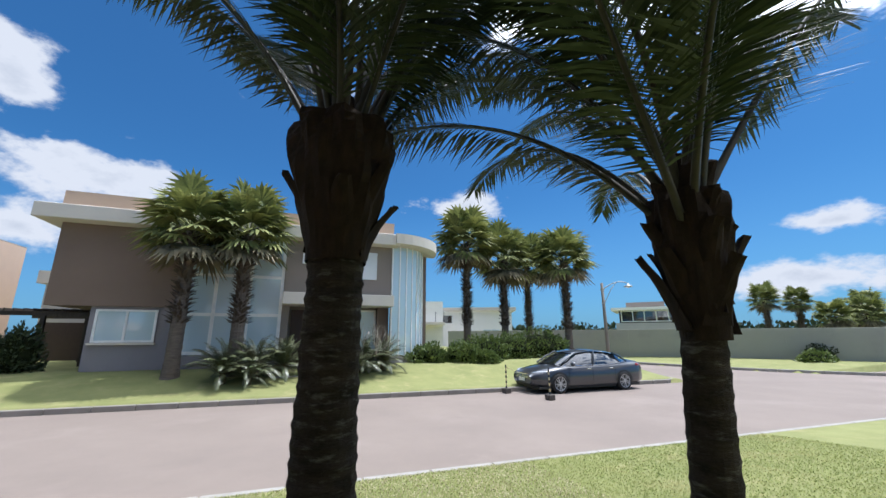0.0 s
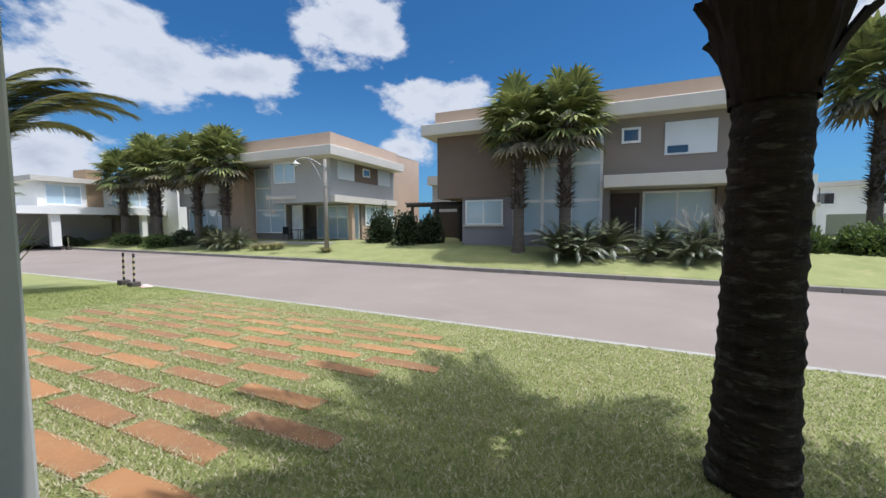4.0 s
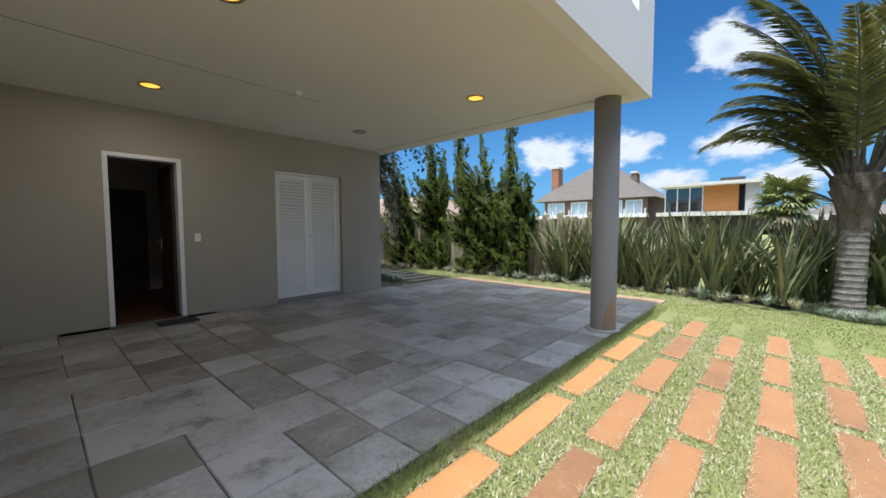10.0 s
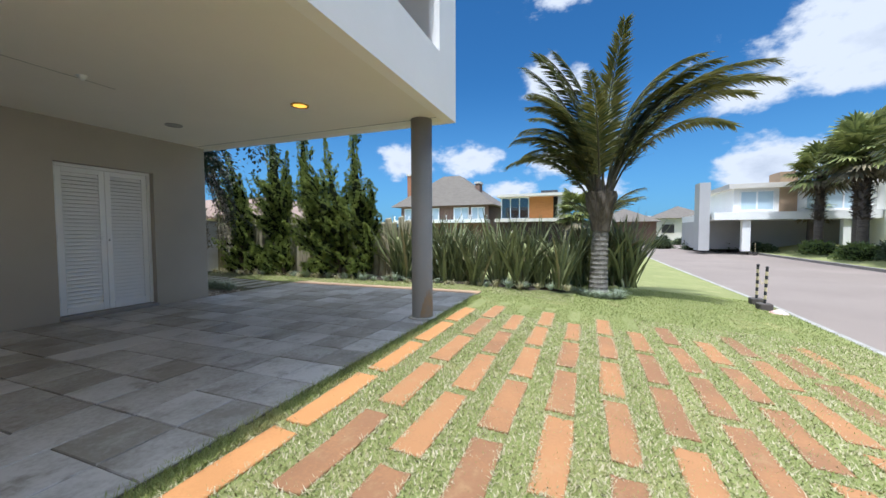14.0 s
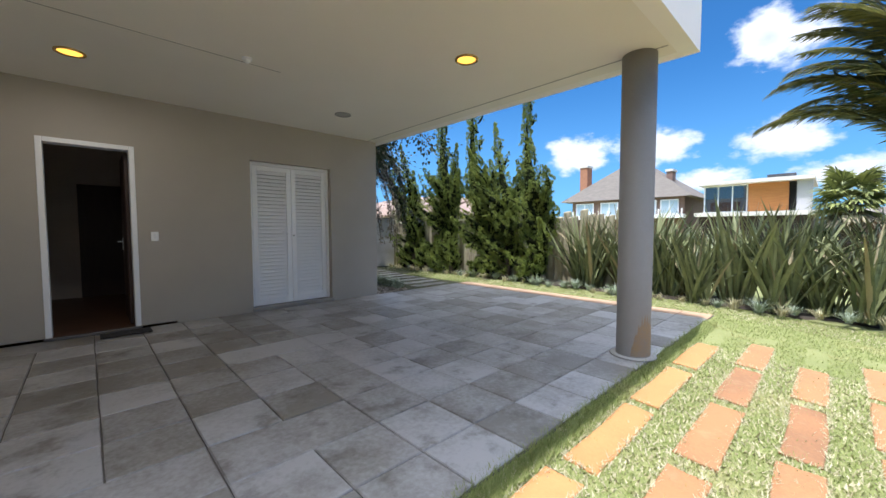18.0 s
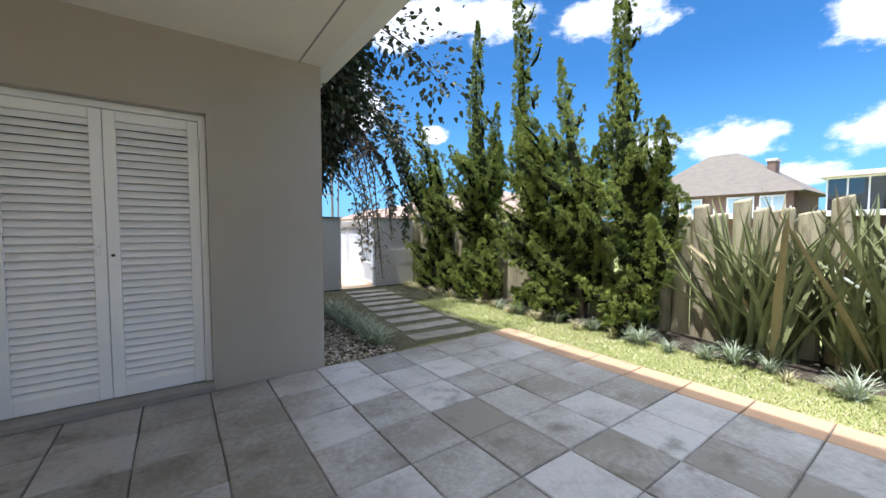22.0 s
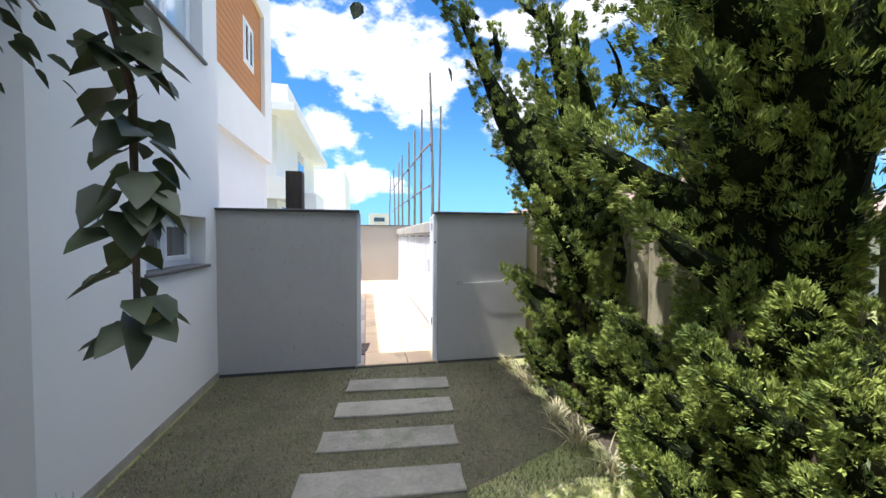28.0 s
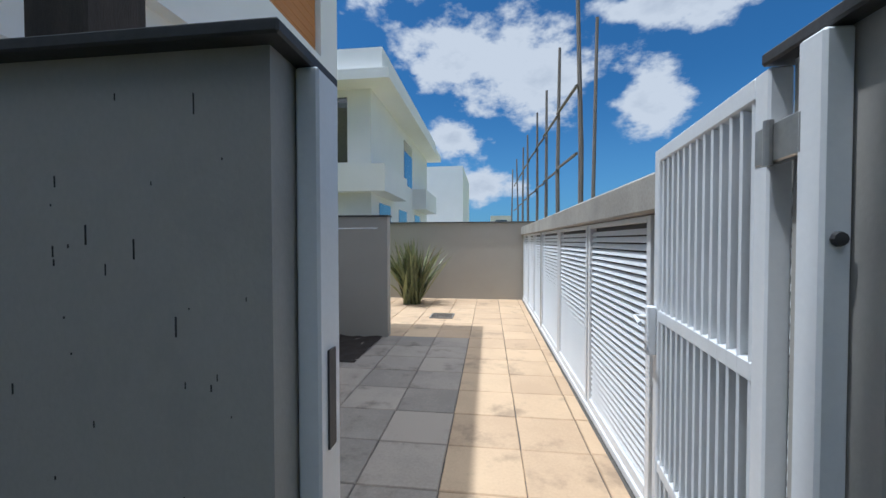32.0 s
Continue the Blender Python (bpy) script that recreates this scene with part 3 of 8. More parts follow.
shutter = thing("door_louvred", "closed white louvred double door in the taupe wall", "door")
DY = WY - 0.11
g = Geo().box(-7.18, DY - 0.07, 0.055, -7.13, DY + 0.012, 2.32, 0.004).box(-5.92, DY - 0.07, 0.055, -5.87, DY + 0.012, 2.32, 0.004).box(-7.13, DY - 0.07, 2.27, -5.92, DY + 0.012, 2.32, 0.004)
part("door_frame", g, M_PLANKW, shutter)
# dark sheet behind the slats, painted as the shade in their gaps
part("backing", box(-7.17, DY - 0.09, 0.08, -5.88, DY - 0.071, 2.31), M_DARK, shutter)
la = louvre_leaf(shutter, -6.523, -5.924, 0.062, 2.265, DY, 35)
lb = louvre_leaf(shutter, -7.126, -6.527, 0.062, 2.265, DY, 35)
part("handle", Geo().box(-6.49, DY, 1.17, -6.46, DY + 0.01, 1.29, 0.003).box(-6.485, DY + 0.03, 1.225, -6.37, DY + 0.045, 1.243, 0.004).box(-6.483, DY + 0.008, 1.226, -6.468, DY + 0.032, 1.242), M_PLANKW, la, "white lever handle")
part("keyhole", Geo().turned([(0.0, 0), (0.012, 0), (0.012, 0.006), (0.0, 0.006)], 12).moved(pose(-6.56, DY + 0.001, 1.17, -90, 0, 0)), M_DARK, lb)
for hx in (-7.128, -5.922):
    for hz in (0.3, 1.2, 2.08):
        part("hinge", Geo().tube([(hx, DY + 0.012, hz - 0.05), (hx, DY + 0.012, hz + 0.05)], 0.009, 8), M_STEELW, lb if hx < -6.5 else la)
struct("trim_door_sill", box(-7.19, WY - 0.19, 0.0, -5.86, WY + 0.035, 0.053, 0.006), M_SILL, "dark stone sill under the louvred door")

door = thing("door_open", "open dark wooden door in a white frame", "door")
g = Geo().box(-4.52, WY - 0.16, 0.03, -4.465, WY + 0.012, 2.31, 0.004).box(-3.725, WY - 0.16, 0.03, -3.67, WY + 0.012, 2.31, 0.004).box(-4.465, WY - 0.16, 2.255, -3.725, WY + 0.012, 2.31, 0.004)
part("door_frame", g, M_PLANKW, door, "white painted frame")
leaf = part("door_leaf", box(-4.463, WY - 0.95, 0.04, -4.425, WY - 0.165, 2.25, 0.004), M_DARKDOOR, door, "dark brown timber leaf")
part("handle", Geo().tube([(-4.425, WY - 0.88, 1.1), (-4.37, WY - 0.88, 1.1), (-4.37, WY - 0.76, 1.1)], 0.01, 8).box(-4.425, WY - 0.9, 0.98, -4.418, WY - 0.86, 1.15), M_STEELW, leaf, "metal lever handle")
struct("trim_door_threshold", box(-4.53, WY - 0.01, 0.0, -3.66, WY + 0.05, 0.034, 0.005), M_THRESH, "dark stone threshold")
tagged(part("doormat", box(-4.6, WY + 0.1, 0.009, -4.12, WY + 0.36, 0.021, 0.005), material("dark_coir", (0.035, 0.032, 0.03), None, 0.95, 20, 200, 0.8, 0.004)), "small dark doormat on the slate", "doormat")
sw = thing("light_switch", "white wall switch plate beside the open door", "switch")
part("plate", box(-4.735, WY, 1.12, -4.655, WY + 0.008, 1.24, 0.004), M_PLANKW, sw)
part("rocker", box(-4.71, WY + 0.008, 1.15, -4.68, WY + 0.012, 1.21, 0.003), M_STEELW, sw)

# column
M_RUST = material("column_rust", (0.30, 0.20, 0.105), (0.235, 0.20, 0.16), 0.8, 9, 60, 0.2)
col = thing("column", "round grey painted steel column with rust near its foot", "column", at=(-7.97, 0.15, 0))
part("shaft", Geo().turned([(0.155, 0.0), (0.158, 0.02), (0.155, 0.04), (0.155, CEIL)], 40), M_COLUMN, col, smooth=True)
patch = Geo()
rng = random.Random(4)
for i in range(26):
    a0, a1 = -0.9 + i * 0.07, -0.9 + (i + 1) * 0.07
    h0, h1 = (0.05 + 0.42 * max(0, math.sin((i + j) / 26 * math.pi)) ** 0.8 * (0.85 + 0.15 * math.sin((i + j) * 2.3)) for j in (0, 1))
    q = [(0.1565 * math.cos(a + 1.1), 0.1565 * math.sin(a + 1.1), z) for a, z in ((a0, 0.03), (a1, 0.03), (a1, h1), (a0, h0))]
    patch.add(q, [(0, 1, 2, 3)])
part("rust_stain", patch, M_RUST, col, "orange rust stain")
part("foot_grout", Geo().turned([(0.215, 0.004), (0.205, 0.016), (0.158, 0.02)], 32), M_KERB, col, "grey mortar collar", True)

# ceiling fittings
M_LAMPON = glow("warm_lamp", (1.0, 0.50, 0.06), 1.1)
M_REFLECT = material("brass_reflector", (0.75, 0.52, 0.18), None, 0.25, 4, 40, 0, metal=0.9)
M_RIM = material("grey_rim", (0.35, 0.34, 0.33), None, 0.4, 4, 40, 0)
for i, (x, y, on) in enumerate(((-4.0, -1.05, 1), (-4.0, -3.5, 1), (-6.81, -1.05, 1), (-6.8, -3.47, 0))):
    lamp = thing("downlight", "round recessed downlight, lit warm yellow" if on else "round recessed downlight, unlit", "downlight", "downlights in the patio ceiling", (x, y, CEIL))
    ring = Geo()
    n = 28
    prof = [(0.115, 0.0), (0.115, -0.012), (0.095, -0.014), (0.09, -0.004)]
    o = 0
    for r, z in prof:
        ring.v += [(r * math.cos(2 * math.pi * k / n), r * math.sin(2 * math.pi * k / n), z) for k in range(n)]
    ring.f = [(j * n + k, j * n + (k + 1) % n, (j + 1) * n + (k + 1) % n, (j + 1) * n + k) for j in range(3) for k in range(n)]
    part("rim", ring, M_REFLECT if on else M_RIM, lamp, smooth=True)
    part("lens", Geo().turned([(0.0, -0.003), (0.09, -0.003), (0.09, -0.005), (0.0, -0.008)], 24), M_LAMPON if on else M_RIM, lamp, "glowing yellow lens" if on else "dull lens")
    if on:
        ld = bpy.data.lights.new("downlight_light", "AREA")
        ld.shape, ld.size, ld.energy, ld.color = "DISK", 0.16, 4.5, (1.0, 0.88, 0.72)
        lo = new("downlight_light", ld)
        lo.location = (x, y, CEIL - 0.02)
sens = thing("motion_detector", "small white round detector on the ceiling", "detector", at=(-5.24, -2.5, CEIL))
part("base", Geo().turned([(0.045, 0), (0.045, -0.015), (0.0, -0.016)], 20), M_PLANKW, sens)
part("dome", Geo().turned([(0.034, -0.015), (0.03, -0.035), (0.015, -0.048), (0.0, -0.05)], 20), M_PLANKW, sens, smooth=True)
struct("trim_ceiling_joint", Geo().box(-7.94, 0.40, CEIL - 0.003, -7.925, WY + 0.002, CEIL + 0.01), M_RIM, "thin drip groove in the ceiling")
struct("trim_ceiling_panel", Geo().box(-5.6, -2.62, CEIL - 0.003, -2.8, -2.612, CEIL + 0.01), M_KERB, "fine joint in the ceiling boards")
# grey strips stand in for the gap's shadow along the ceiling
g = Geo()
g.box(LX0 - 0.012, WY + 0.01, CEIL - 0.022, LX0 + 0.001, -2.0, CEIL - 0.001)
g.box(LX0 - 0.022, -2.0, CEIL - 0.034, LX0 + 0.001, 0.4, CEIL - 0.001)
struct("trim_cornice", g, M_RIM, "dark shadow gap strip along the ceiling edge")

# hose hook of bent pipe on the side wall
M_PIPE = material("galvanised_pipe", (0.42, 0.42, 0.41), (0.30, 0.30, 0.295), 0.35, 8, 60, 0.1, metal=0.7)
hook = thing("water_pipe", "bent metal water pipe stub with a black cap on the wall", "pipe")
pts = [(LX0 - 0.055, 0.395, 1.06), (LX0 - 0.058, 0.393, 1.0), (LX0 - 0.06, 0.391, 0.94), (LX0 - 0.06, 0.375, 0.875), (LX0 - 0.06, 0.345, 0.828), (LX0 - 0.06, 0.29, 0.785), (LX0 - 0.06, 0.21, 0.735), (LX0 - 0.06, 0.13, 0.705), (LX0 - 0.06, 0.05, 0.692), (LX0 - 0.06, -0.02, 0.70), (LX0 - 0.06, -0.065, 0.725)]
part("tube", Geo().tube(pts, 0.011, 10), M_PIPE, hook, smooth=True)
part("cap", Geo().tube([(LX0 - 0.06, -0.064, 0.722), (LX0 - 0.06, -0.088, 0.756)], 0.016, 12), M_DARKCAP, hook, "black cap")
part("clip", box(LX0 - 0.05, 0.384, 0.93, LX0, 0.404, 0.944), M_PIPE, hook)

# side window
def small_window(name, label, x, y0, y1, z0, z1, mullion, deep=0.13, panes_mat=None):
    """A window in a wall that faces -x: frame, panes, sill; y0 > y1."""
    w = thing(name, label, "window")
    fx = x + deep
    fr = 0.045
    part("window_frame", Geo().box(fx, y0, z0, fx + 0.06, y0 - fr, z1, 0.004).box(fx, y1, z0, fx + 0.06, y1 + fr, z1, 0.004).box(fx, y0 - fr, z0, fx + 0.06, y1 + fr, z0 + fr, 0.004).box(fx, y0 - fr, z1 - fr, fx + 0.06, y1 + fr, z1, 0.004), M_PLANKW, w)
    edges = [y0 - fr] + [y0 + (y1 - y0) * m for m in mullion] + [y1 + fr]
    for a, b in zip(edges, edges[1:]):
        part("sash", Geo().box(fx - 0.012, a - 0.005, z0 + fr, fx + 0.04, a - 0.05, z1 - fr, 0.004).box(fx - 0.012, b + 0.05, z0 + fr, fx + 0.04, b + 0.005, z1 - fr, 0.004).box(fx - 0.012, a - 0.05, z0 + fr, fx + 0.04, b + 0.05, z0 + fr + 0.045, 0.004).box(fx - 0.012, a - 0.05, z1 - fr - 0.045, fx + 0.04, b + 0.05, z1 - fr, 0.004), M_PLANKW, w)
        part("pane", box(fx + 0.01, a - 0.05, z0 + fr + 0.045, fx + 0.018, b + 0.05, z1 - fr - 0.045), panes_mat or M_GLASSDARK, w)
    return w


small_window("window_1", "small white two-sash window in a deep reveal", -8.67, -8.085, -9.045, 1.135, 1.555, (0.5,))
struct("trim_window_sill", box(-8.70, -8.06, 1.105, -8.5, -9.08, 1.132, 0.006), M_THRESH, "dark stone window sill")
small_window("window_2", "white framed upper window with grey glass", -8.67, -8.085, -9.045, 2.99, 4.29, (0.5,), 0.1, M_BLIND)
struct("trim_upper_sill", box(-8.70, -8.06, 2.955, -8.5, -9.08, 2.985, 0.006), M_THRESH, "dark stone sill of the upper window")
small_window("window_3", "white framed window beyond the garden wall", -7.95, -9.76, -10.94, 1.16, 2.35, (0.5,), 0.12, M_BLIND)

# orange panel and its window
panel = thing("cladding_panel", "orange timber cladding panel on the upper storey", "cladding")
me = Geo().box(-8.0, -9.385, 0, -7.955, -13.63, 0.118, 0.006).mesh("board", M_ORANGE)
for i in range(17):
    b = part("board", me, None, panel)
    b.location = (0, 0, 3.865 + i * 0.12)
small_window("window_4", "small dark window in the timber cladding", -8.02, -12.5, -13.1, 4.5, 5.3, (0.5,), 0.01)

# lamps by the recessed window
M_CREAMLAMP = material("cream_lamp_paint", (0.70, 0.66, 0.58), (0.64, 0.60, 0.52), 0.5, 4, 60, 0.1, 0.001)
for ya, yb, z in ((-9.86, -10.12, 2.82), (-10.2, -10.56, 2.82)):
    pl = thing("wall_lamp", "off-white cylindrical wall lamp under the overhang", "lamp", "lamps under the overhang")
    part("housing", Geo().tube([(-8.07, ya, z), (-8.07, yb, z)], 0.062, 16), M_CREAMLAMP, pl, smooth=True)
    part("lens", Geo().tube([(-8.07, ya + 0.008, z), (-8.07, ya - 0.002, z)], 0.055, 16), M_GLASSDARK, pl, "dark lens")
    part("band", Geo().tube([(-8.07, (ya + yb) / 2 - 0.01, z), (-8.07, (ya + yb) / 2 + 0.01, z)], 0.066, 16), M_CREAMLAMP, pl)
    part("bracket", box(-8.02, (ya + yb) / 2 - 0.03, z - 0.02, -7.95, (ya + yb) / 2 + 0.03, z + 0.02), M_PLANKW, pl)

# dark timber post behind the garden wall
M_OLDWOOD = material("dark_weathered_timber", (0.075, 0.06, 0.048), (0.04, 0.032, 0.026), 0.85, 3, 40, 0.6, 0.004, stretch=(8, 8, 1))
tagged(part("timber_post", box(-9.28, -9.472, -0.1, -9.45, -9.63, 2.09, 0.006), M_OLDWOOD), "square dark weathered timber post behind the garden wall", "post")

# ---- gate ----
gate = thing("gate", "white steel gate standing open into the passage", "gate")
hx, hy, ex, ey = -10.885, -9.455, -10.965, -10.11
L = math.hypot(ex - hx, ey - hy)
gm = pose(hx, hy, 0, 0, 0, math.degrees(math.atan2(ey - hy, ex - hx)))


def gpart(name, geo, parent, label="", mat=M_STEELW):
    return part(name, geo.moved(gm), mat, parent, label)


gpart("gate_frame", Geo().box(0.0, -0.02, 0.06, 0.045, 0.02, 1.64, 0.004).box(L - 0.045, -0.02, 0.06, L, 0.02, 1.64, 0.004).box(0.045, -0.02, 1.595, L - 0.045, 0.02, 1.64, 0.004).box(0.045, -0.02, 0.06, L - 0.045, 0.02, 0.105, 0.004), gate)
for z in (0.55, 1.07):
    gpart("rail", box(0.045, -0.018, z - 0.02, L - 0.045, 0.018, z + 0.02, 0.003), gate)
n = 13
for i in range(n):
    x = 0.045 + (L - 0.09) * (i + 0.5) / n
    b = Geo().box(-0.003, -0.021, 0.107, 0.003, 0.021, 1.593)
    b.moved(pose(x, 0, 0, 0, 0, 38))
    gpart("bar", b, gate)
gpart("latch", Geo().box(L - 0.04, 0.02, 0.93, L - 0.005, 0.05, 1.1, 0.004).tube([(L - 0.02, 0.05, 1.06), (L - 0.02, 0.085, 1.06), (L - 0.09, 0.085, 1.05)], 0.008, 8), gate, "white latch and lever")
for z in (0.42, 1.5):
    gpart("hinge", Geo().box(-0.09, -0.002, z - 0.035, 0.04, 0.022, z + 0.035, 0.003).tube([(-0.012, 0.026, z - 0.04), (-0.012, 0.026, z + 0.04)], 0.008, 10), gate, "galvanised hinge", M_PIPE)
gp = thing("gate_post", "white steel gate post fixed to the wall", "post")
part("post", box(-10.853, GY0 - 0.045, -0.03, -10.896, GY0 - 0.095, 1.642, 0.005), M_STEELW, gp)
for z in (0.75, 1.33):
    part("bolt", Geo().turned([(0.012, 0), (0.01, 0.006), (0, 0.007)], 10).moved(pose(-10.875, GY0 - 0.044, z, -90, 0, 0)), M_DARKCAP if z > 1 else M_STEELW, gp)
gs = thing("gate_jamb", "white steel strike post of the gate with a lock keep", "post")
part("post", box(-10.018, GY0 - 0.07, -0.03, -10.063, GY1, 1.642, 0.005), M_STEELW, gs)
part("lock_keep", box(-10.063, GY0 - 0.1, 0.93, -10.067, GY0 - 0.13, 1.12), M_DARKCAP, gs, "dark lock keep slot")

# wire tied to the wall
wire = thing("wire", "thin tied wire running along the garden wall", "wire")
part("strand", Geo().tube([(-11.12, GY0 + 0.004, 0.87), (-11.4, GY0 + 0.02, 0.88), (-11.7, GY0 + 0.02, 0.893), (-11.97, GY0 + 0.02, 0.90)], 0.0022, 5), M_STEELW, wire)
part("loop", Geo().tube([(-11.12 + 0.03 * math.cos(a) - 0.03, GY0 + 0.008, 0.873 + 0.012 * math.sin(a)) for a in np.linspace(0, 6.2, 10)], 0.003, 5), M_DARKCAP, wire)

# ---- passage beyond the gate ----
struct("floor_passage_bed", box(-7.95, -9.3, -0.08, -11.22, -17.25, -0.012), M_JOINT, "dark joints under the passage tiles")
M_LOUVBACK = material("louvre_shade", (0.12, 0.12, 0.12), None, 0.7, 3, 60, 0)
lx = -11.13
slat_me = {}
for k, (ya, yb) in enumerate(((-9.56, -10.52), (-10.6, -11.72), (-11.76, -12.96), (-13.0, -14.32), (-14.42, -15.3), (-15.34, -16.22), (-16.26, -17.2))):
    pn = thing("louvre_panel", "white louvred metal panel along the boundary wall", "louvre panel", "louvre panels along the passage")
    part("panel_frame", Geo().box(lx, ya, 0.05, lx - 0.05, ya - 0.045, 1.45, 0.003).box(lx, yb + 0.045, 0.05, lx - 0.05, yb, 1.45, 0.003).box(lx, ya - 0.045, 0.05, lx - 0.05, yb + 0.045, 0.11, 0.003).box(lx, ya - 0.045, 1.42, lx - 0.05, yb + 0.045, 1.45, 0.003), M_STEELW, pn)
    # added dark sheet: the shade between the slats is put into its colour
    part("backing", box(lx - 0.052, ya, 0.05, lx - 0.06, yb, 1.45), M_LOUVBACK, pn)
    ln = round(yb + 0.045 - (ya - 0.045), 3)
    if ln not in slat_me:
        slat_me[ln] = Geo().box(-0.003, ln, -0.0165, 0.003, 0, 0.0165).mesh("slat", M_STEELW)
    for i in range(31):
        s = part("slat", slat_me[ln], None, pn)
        s.matrix_basis = pose(lx - 0.024, ya - 0.045, 0.13 + i * 0.0415, 0, -24, 0)
struct("trim_louvre_post", box(lx + 0.004, -14.325, 0.0, lx - 0.08, -14.415, 1.45, 0.004), M_PIPE, "grey metal post between louvre panels")
struct("trim_louvre_base", box(lx + 0.012, -9.5, 0.0, lx - 0.08, -17.24, 0.05, 0.004), M_STEELW, "white base rail")
struct("trim_coping", box(lx + 0.05, GY1, 1.455, lx - 0.33, -17.26, 1.63, 0.012), M_KERB, "pale concrete coping of the boundary wall")
towel = thing("towel_rail", "thin white rail on the half wall", "rail")
part("bar", Geo().tube([(-8.15, -13.64, 1.5), (-8.85, -13.64, 1.5)], 0.008, 8), M_STEELW, towel)
for x in (-8.2, -8.8):
    part("bracket", Geo().tube([(x, -13.7, 1.5), (x, -13.64, 1.5)], 0.008, 8), M_STEELW, towel)
drain = thing("drain_grate", "small square metal floor drain", "drain")
part("frame", Geo().box(-9.35, -15.0, 0.0, -9.75, -15.02, 0.018).box(-9.35, -15.38, 0.0, -9.75, -15.4, 0.018).box(-9.35, -15.02, 0.0, -9.37, -15.38, 0.018).box(-9.73, -15.02, 0.0, -9.75, -15.38, 0.018), M_PIPE, drain)
for i in range(7):
    part("grille_bar", box(-9.37, -15.05 - i * 0.05, 0.0, -9.73, -15.065 - i * 0.05, 0.016), M_PIPE, drain)
M_SOIL = material("dark_soil", (0.045, 0.032, 0.024), (0.03, 0.022, 0.017), 0.95, 8, 60, 1.0, 0.02)
g = Geo()
for i in range(12):
    for j in range(10):
        g.v.append((-7.96 - 0.95 * i / 11, -12.6 - 1.08 * j / 9, 0.012 + 0.035 * noise.noise((i * 0.7, j * 0.7, 2))))
g.f = [(i * 10 + j, i * 10 + j + 1, i * 10 + j + 11, i * 10 + j + 10) for i in range(11) for j in range(9)]
tagged(part("soil_bed", g, M_SOIL, smooth=True), "patch of dark bare soil in the paving", "soil", kind="stuff")
M_HOSE = material("yellow_hose", (0.62, 0.42, 0.06), (0.5, 0.33, 0.05), 0.5, 8, 60, 0.1)
hpts = []
for i in range(60):
    a = i * 0.42
    r = 0.2 + 0.04 * math.sin(i * 0.7)
    hpts.append((-8.72 + r * math.cos(a) + 0.03 * math.sin(i), -12.0 + r * 1.2 * math.sin(a), 0.035 + i * 0.0014))
tagged(part("garden_hose", Geo().tube(hpts, 0.012, 7), M_HOSE, smooth=True), "coiled yellow garden hose on the tiles", "hose")

# ---- neighbour's pole screen and roof beyond the boundary ----
M_POLE = material("weathered_pole", (0.23, 0.20, 0.17), (0.15, 0.13, 0.115), 0.9, 4, 40, 0.5, stretch=(6, 6, 1))
screen = thing("pole_screen", "tall screen of thin weathered timber poles", "screen")
rng = random.Random(9)
ys = [-15.05, -16.8, -18.75, -20.4, -22.3, -24.5, -27.2, -30.4]
for i, y in enumerate(ys):
    h = (5.75, 5.33, 5.22, 5.2, 5.1, 5.2, 5.3, 5.4)[i]
    x = -11.85 + 0.02 * i + rng.uniform(-0.03, 0.03)
    part("pole", Geo().tube([(x, y, -0.1), (x + rng.uniform(-0.04, 0.04), y + rng.uniform(-0.05, 0.05), h * 0.5), (x + rng.uniform(-0.08, 0.08), y + rng.uniform(-0.08, 0.08), h)], [0.05, 0.043, 0.03], 7), M_POLE, screen)
part("pole", Geo().tube([(-11.95, -14.8, -0.1), (-12.01, -14.75, 4.75)], [0.035, 0.025], 7), M_POLE, screen)
for z0, z1 in ((2.75, 3.0), (3.85, 4.4)):
    for a, b in zip(ys, ys[1:]):
        k0, k1 = ys.index(a) / 7, ys.index(b) / 7
        part("crosspiece", Geo().tube([(-11.78, a, z0 + (z1 - z0) * k0), (-11.78, b, z0 + (z1 - z0) * k1 + 0.05)], 0.028, 6), M_POLE, screen)

# dark drip marks and foot line on the garden wall, dirt along the white wall's foot
M_DRIP = material("drip_mark", (0.05, 0.05, 0.05), (0.03, 0.03, 0.03), 0.9, 9, 60, 0)
rs = np.random.RandomState(55)
g = Geo()
for i in range(120):
    x, z = rs.uniform(-9.98, -8.9), rs.uniform(0.15, 1.58)
    w, l = rs.uniform(0.0012, 0.0028), rs.choice((0.003, 0.004, 0.007, 0.012, 0.02, 0.035))
    g.box(x, GY0, z, x + w, GY0 + 0.0012, z + l)
part("drip_marks", g, M_DRIP, wall_gate, "small dark vertical drip marks")
M_FOOT = material("splash_dirt", (0.45, 0.40, 0.33), (0.28, 0.25, 0.2), 0.95, 4, 40, 0.4, 0.003)
struct("baseboard_white_side", box(-8.674, -7.0, -0.1, -8.669, -9.299, 0.035), M_FOOT, "dirty splash line along the white wall's foot")
struct("baseboard_gate_west", box(-8.68, GY0 + 0.006, -0.1, -10.01, GY0 + 0.001, 0.004), M_DARKCAP, "thin dark line along the garden wall's foot")
struct("baseboard_gate_east", box(-10.9, GY0 + 0.006, -0.1, -11.94, GY0 + 0.001, 0.004), M_DARKCAP, "thin dark line along the garden wall's foot")


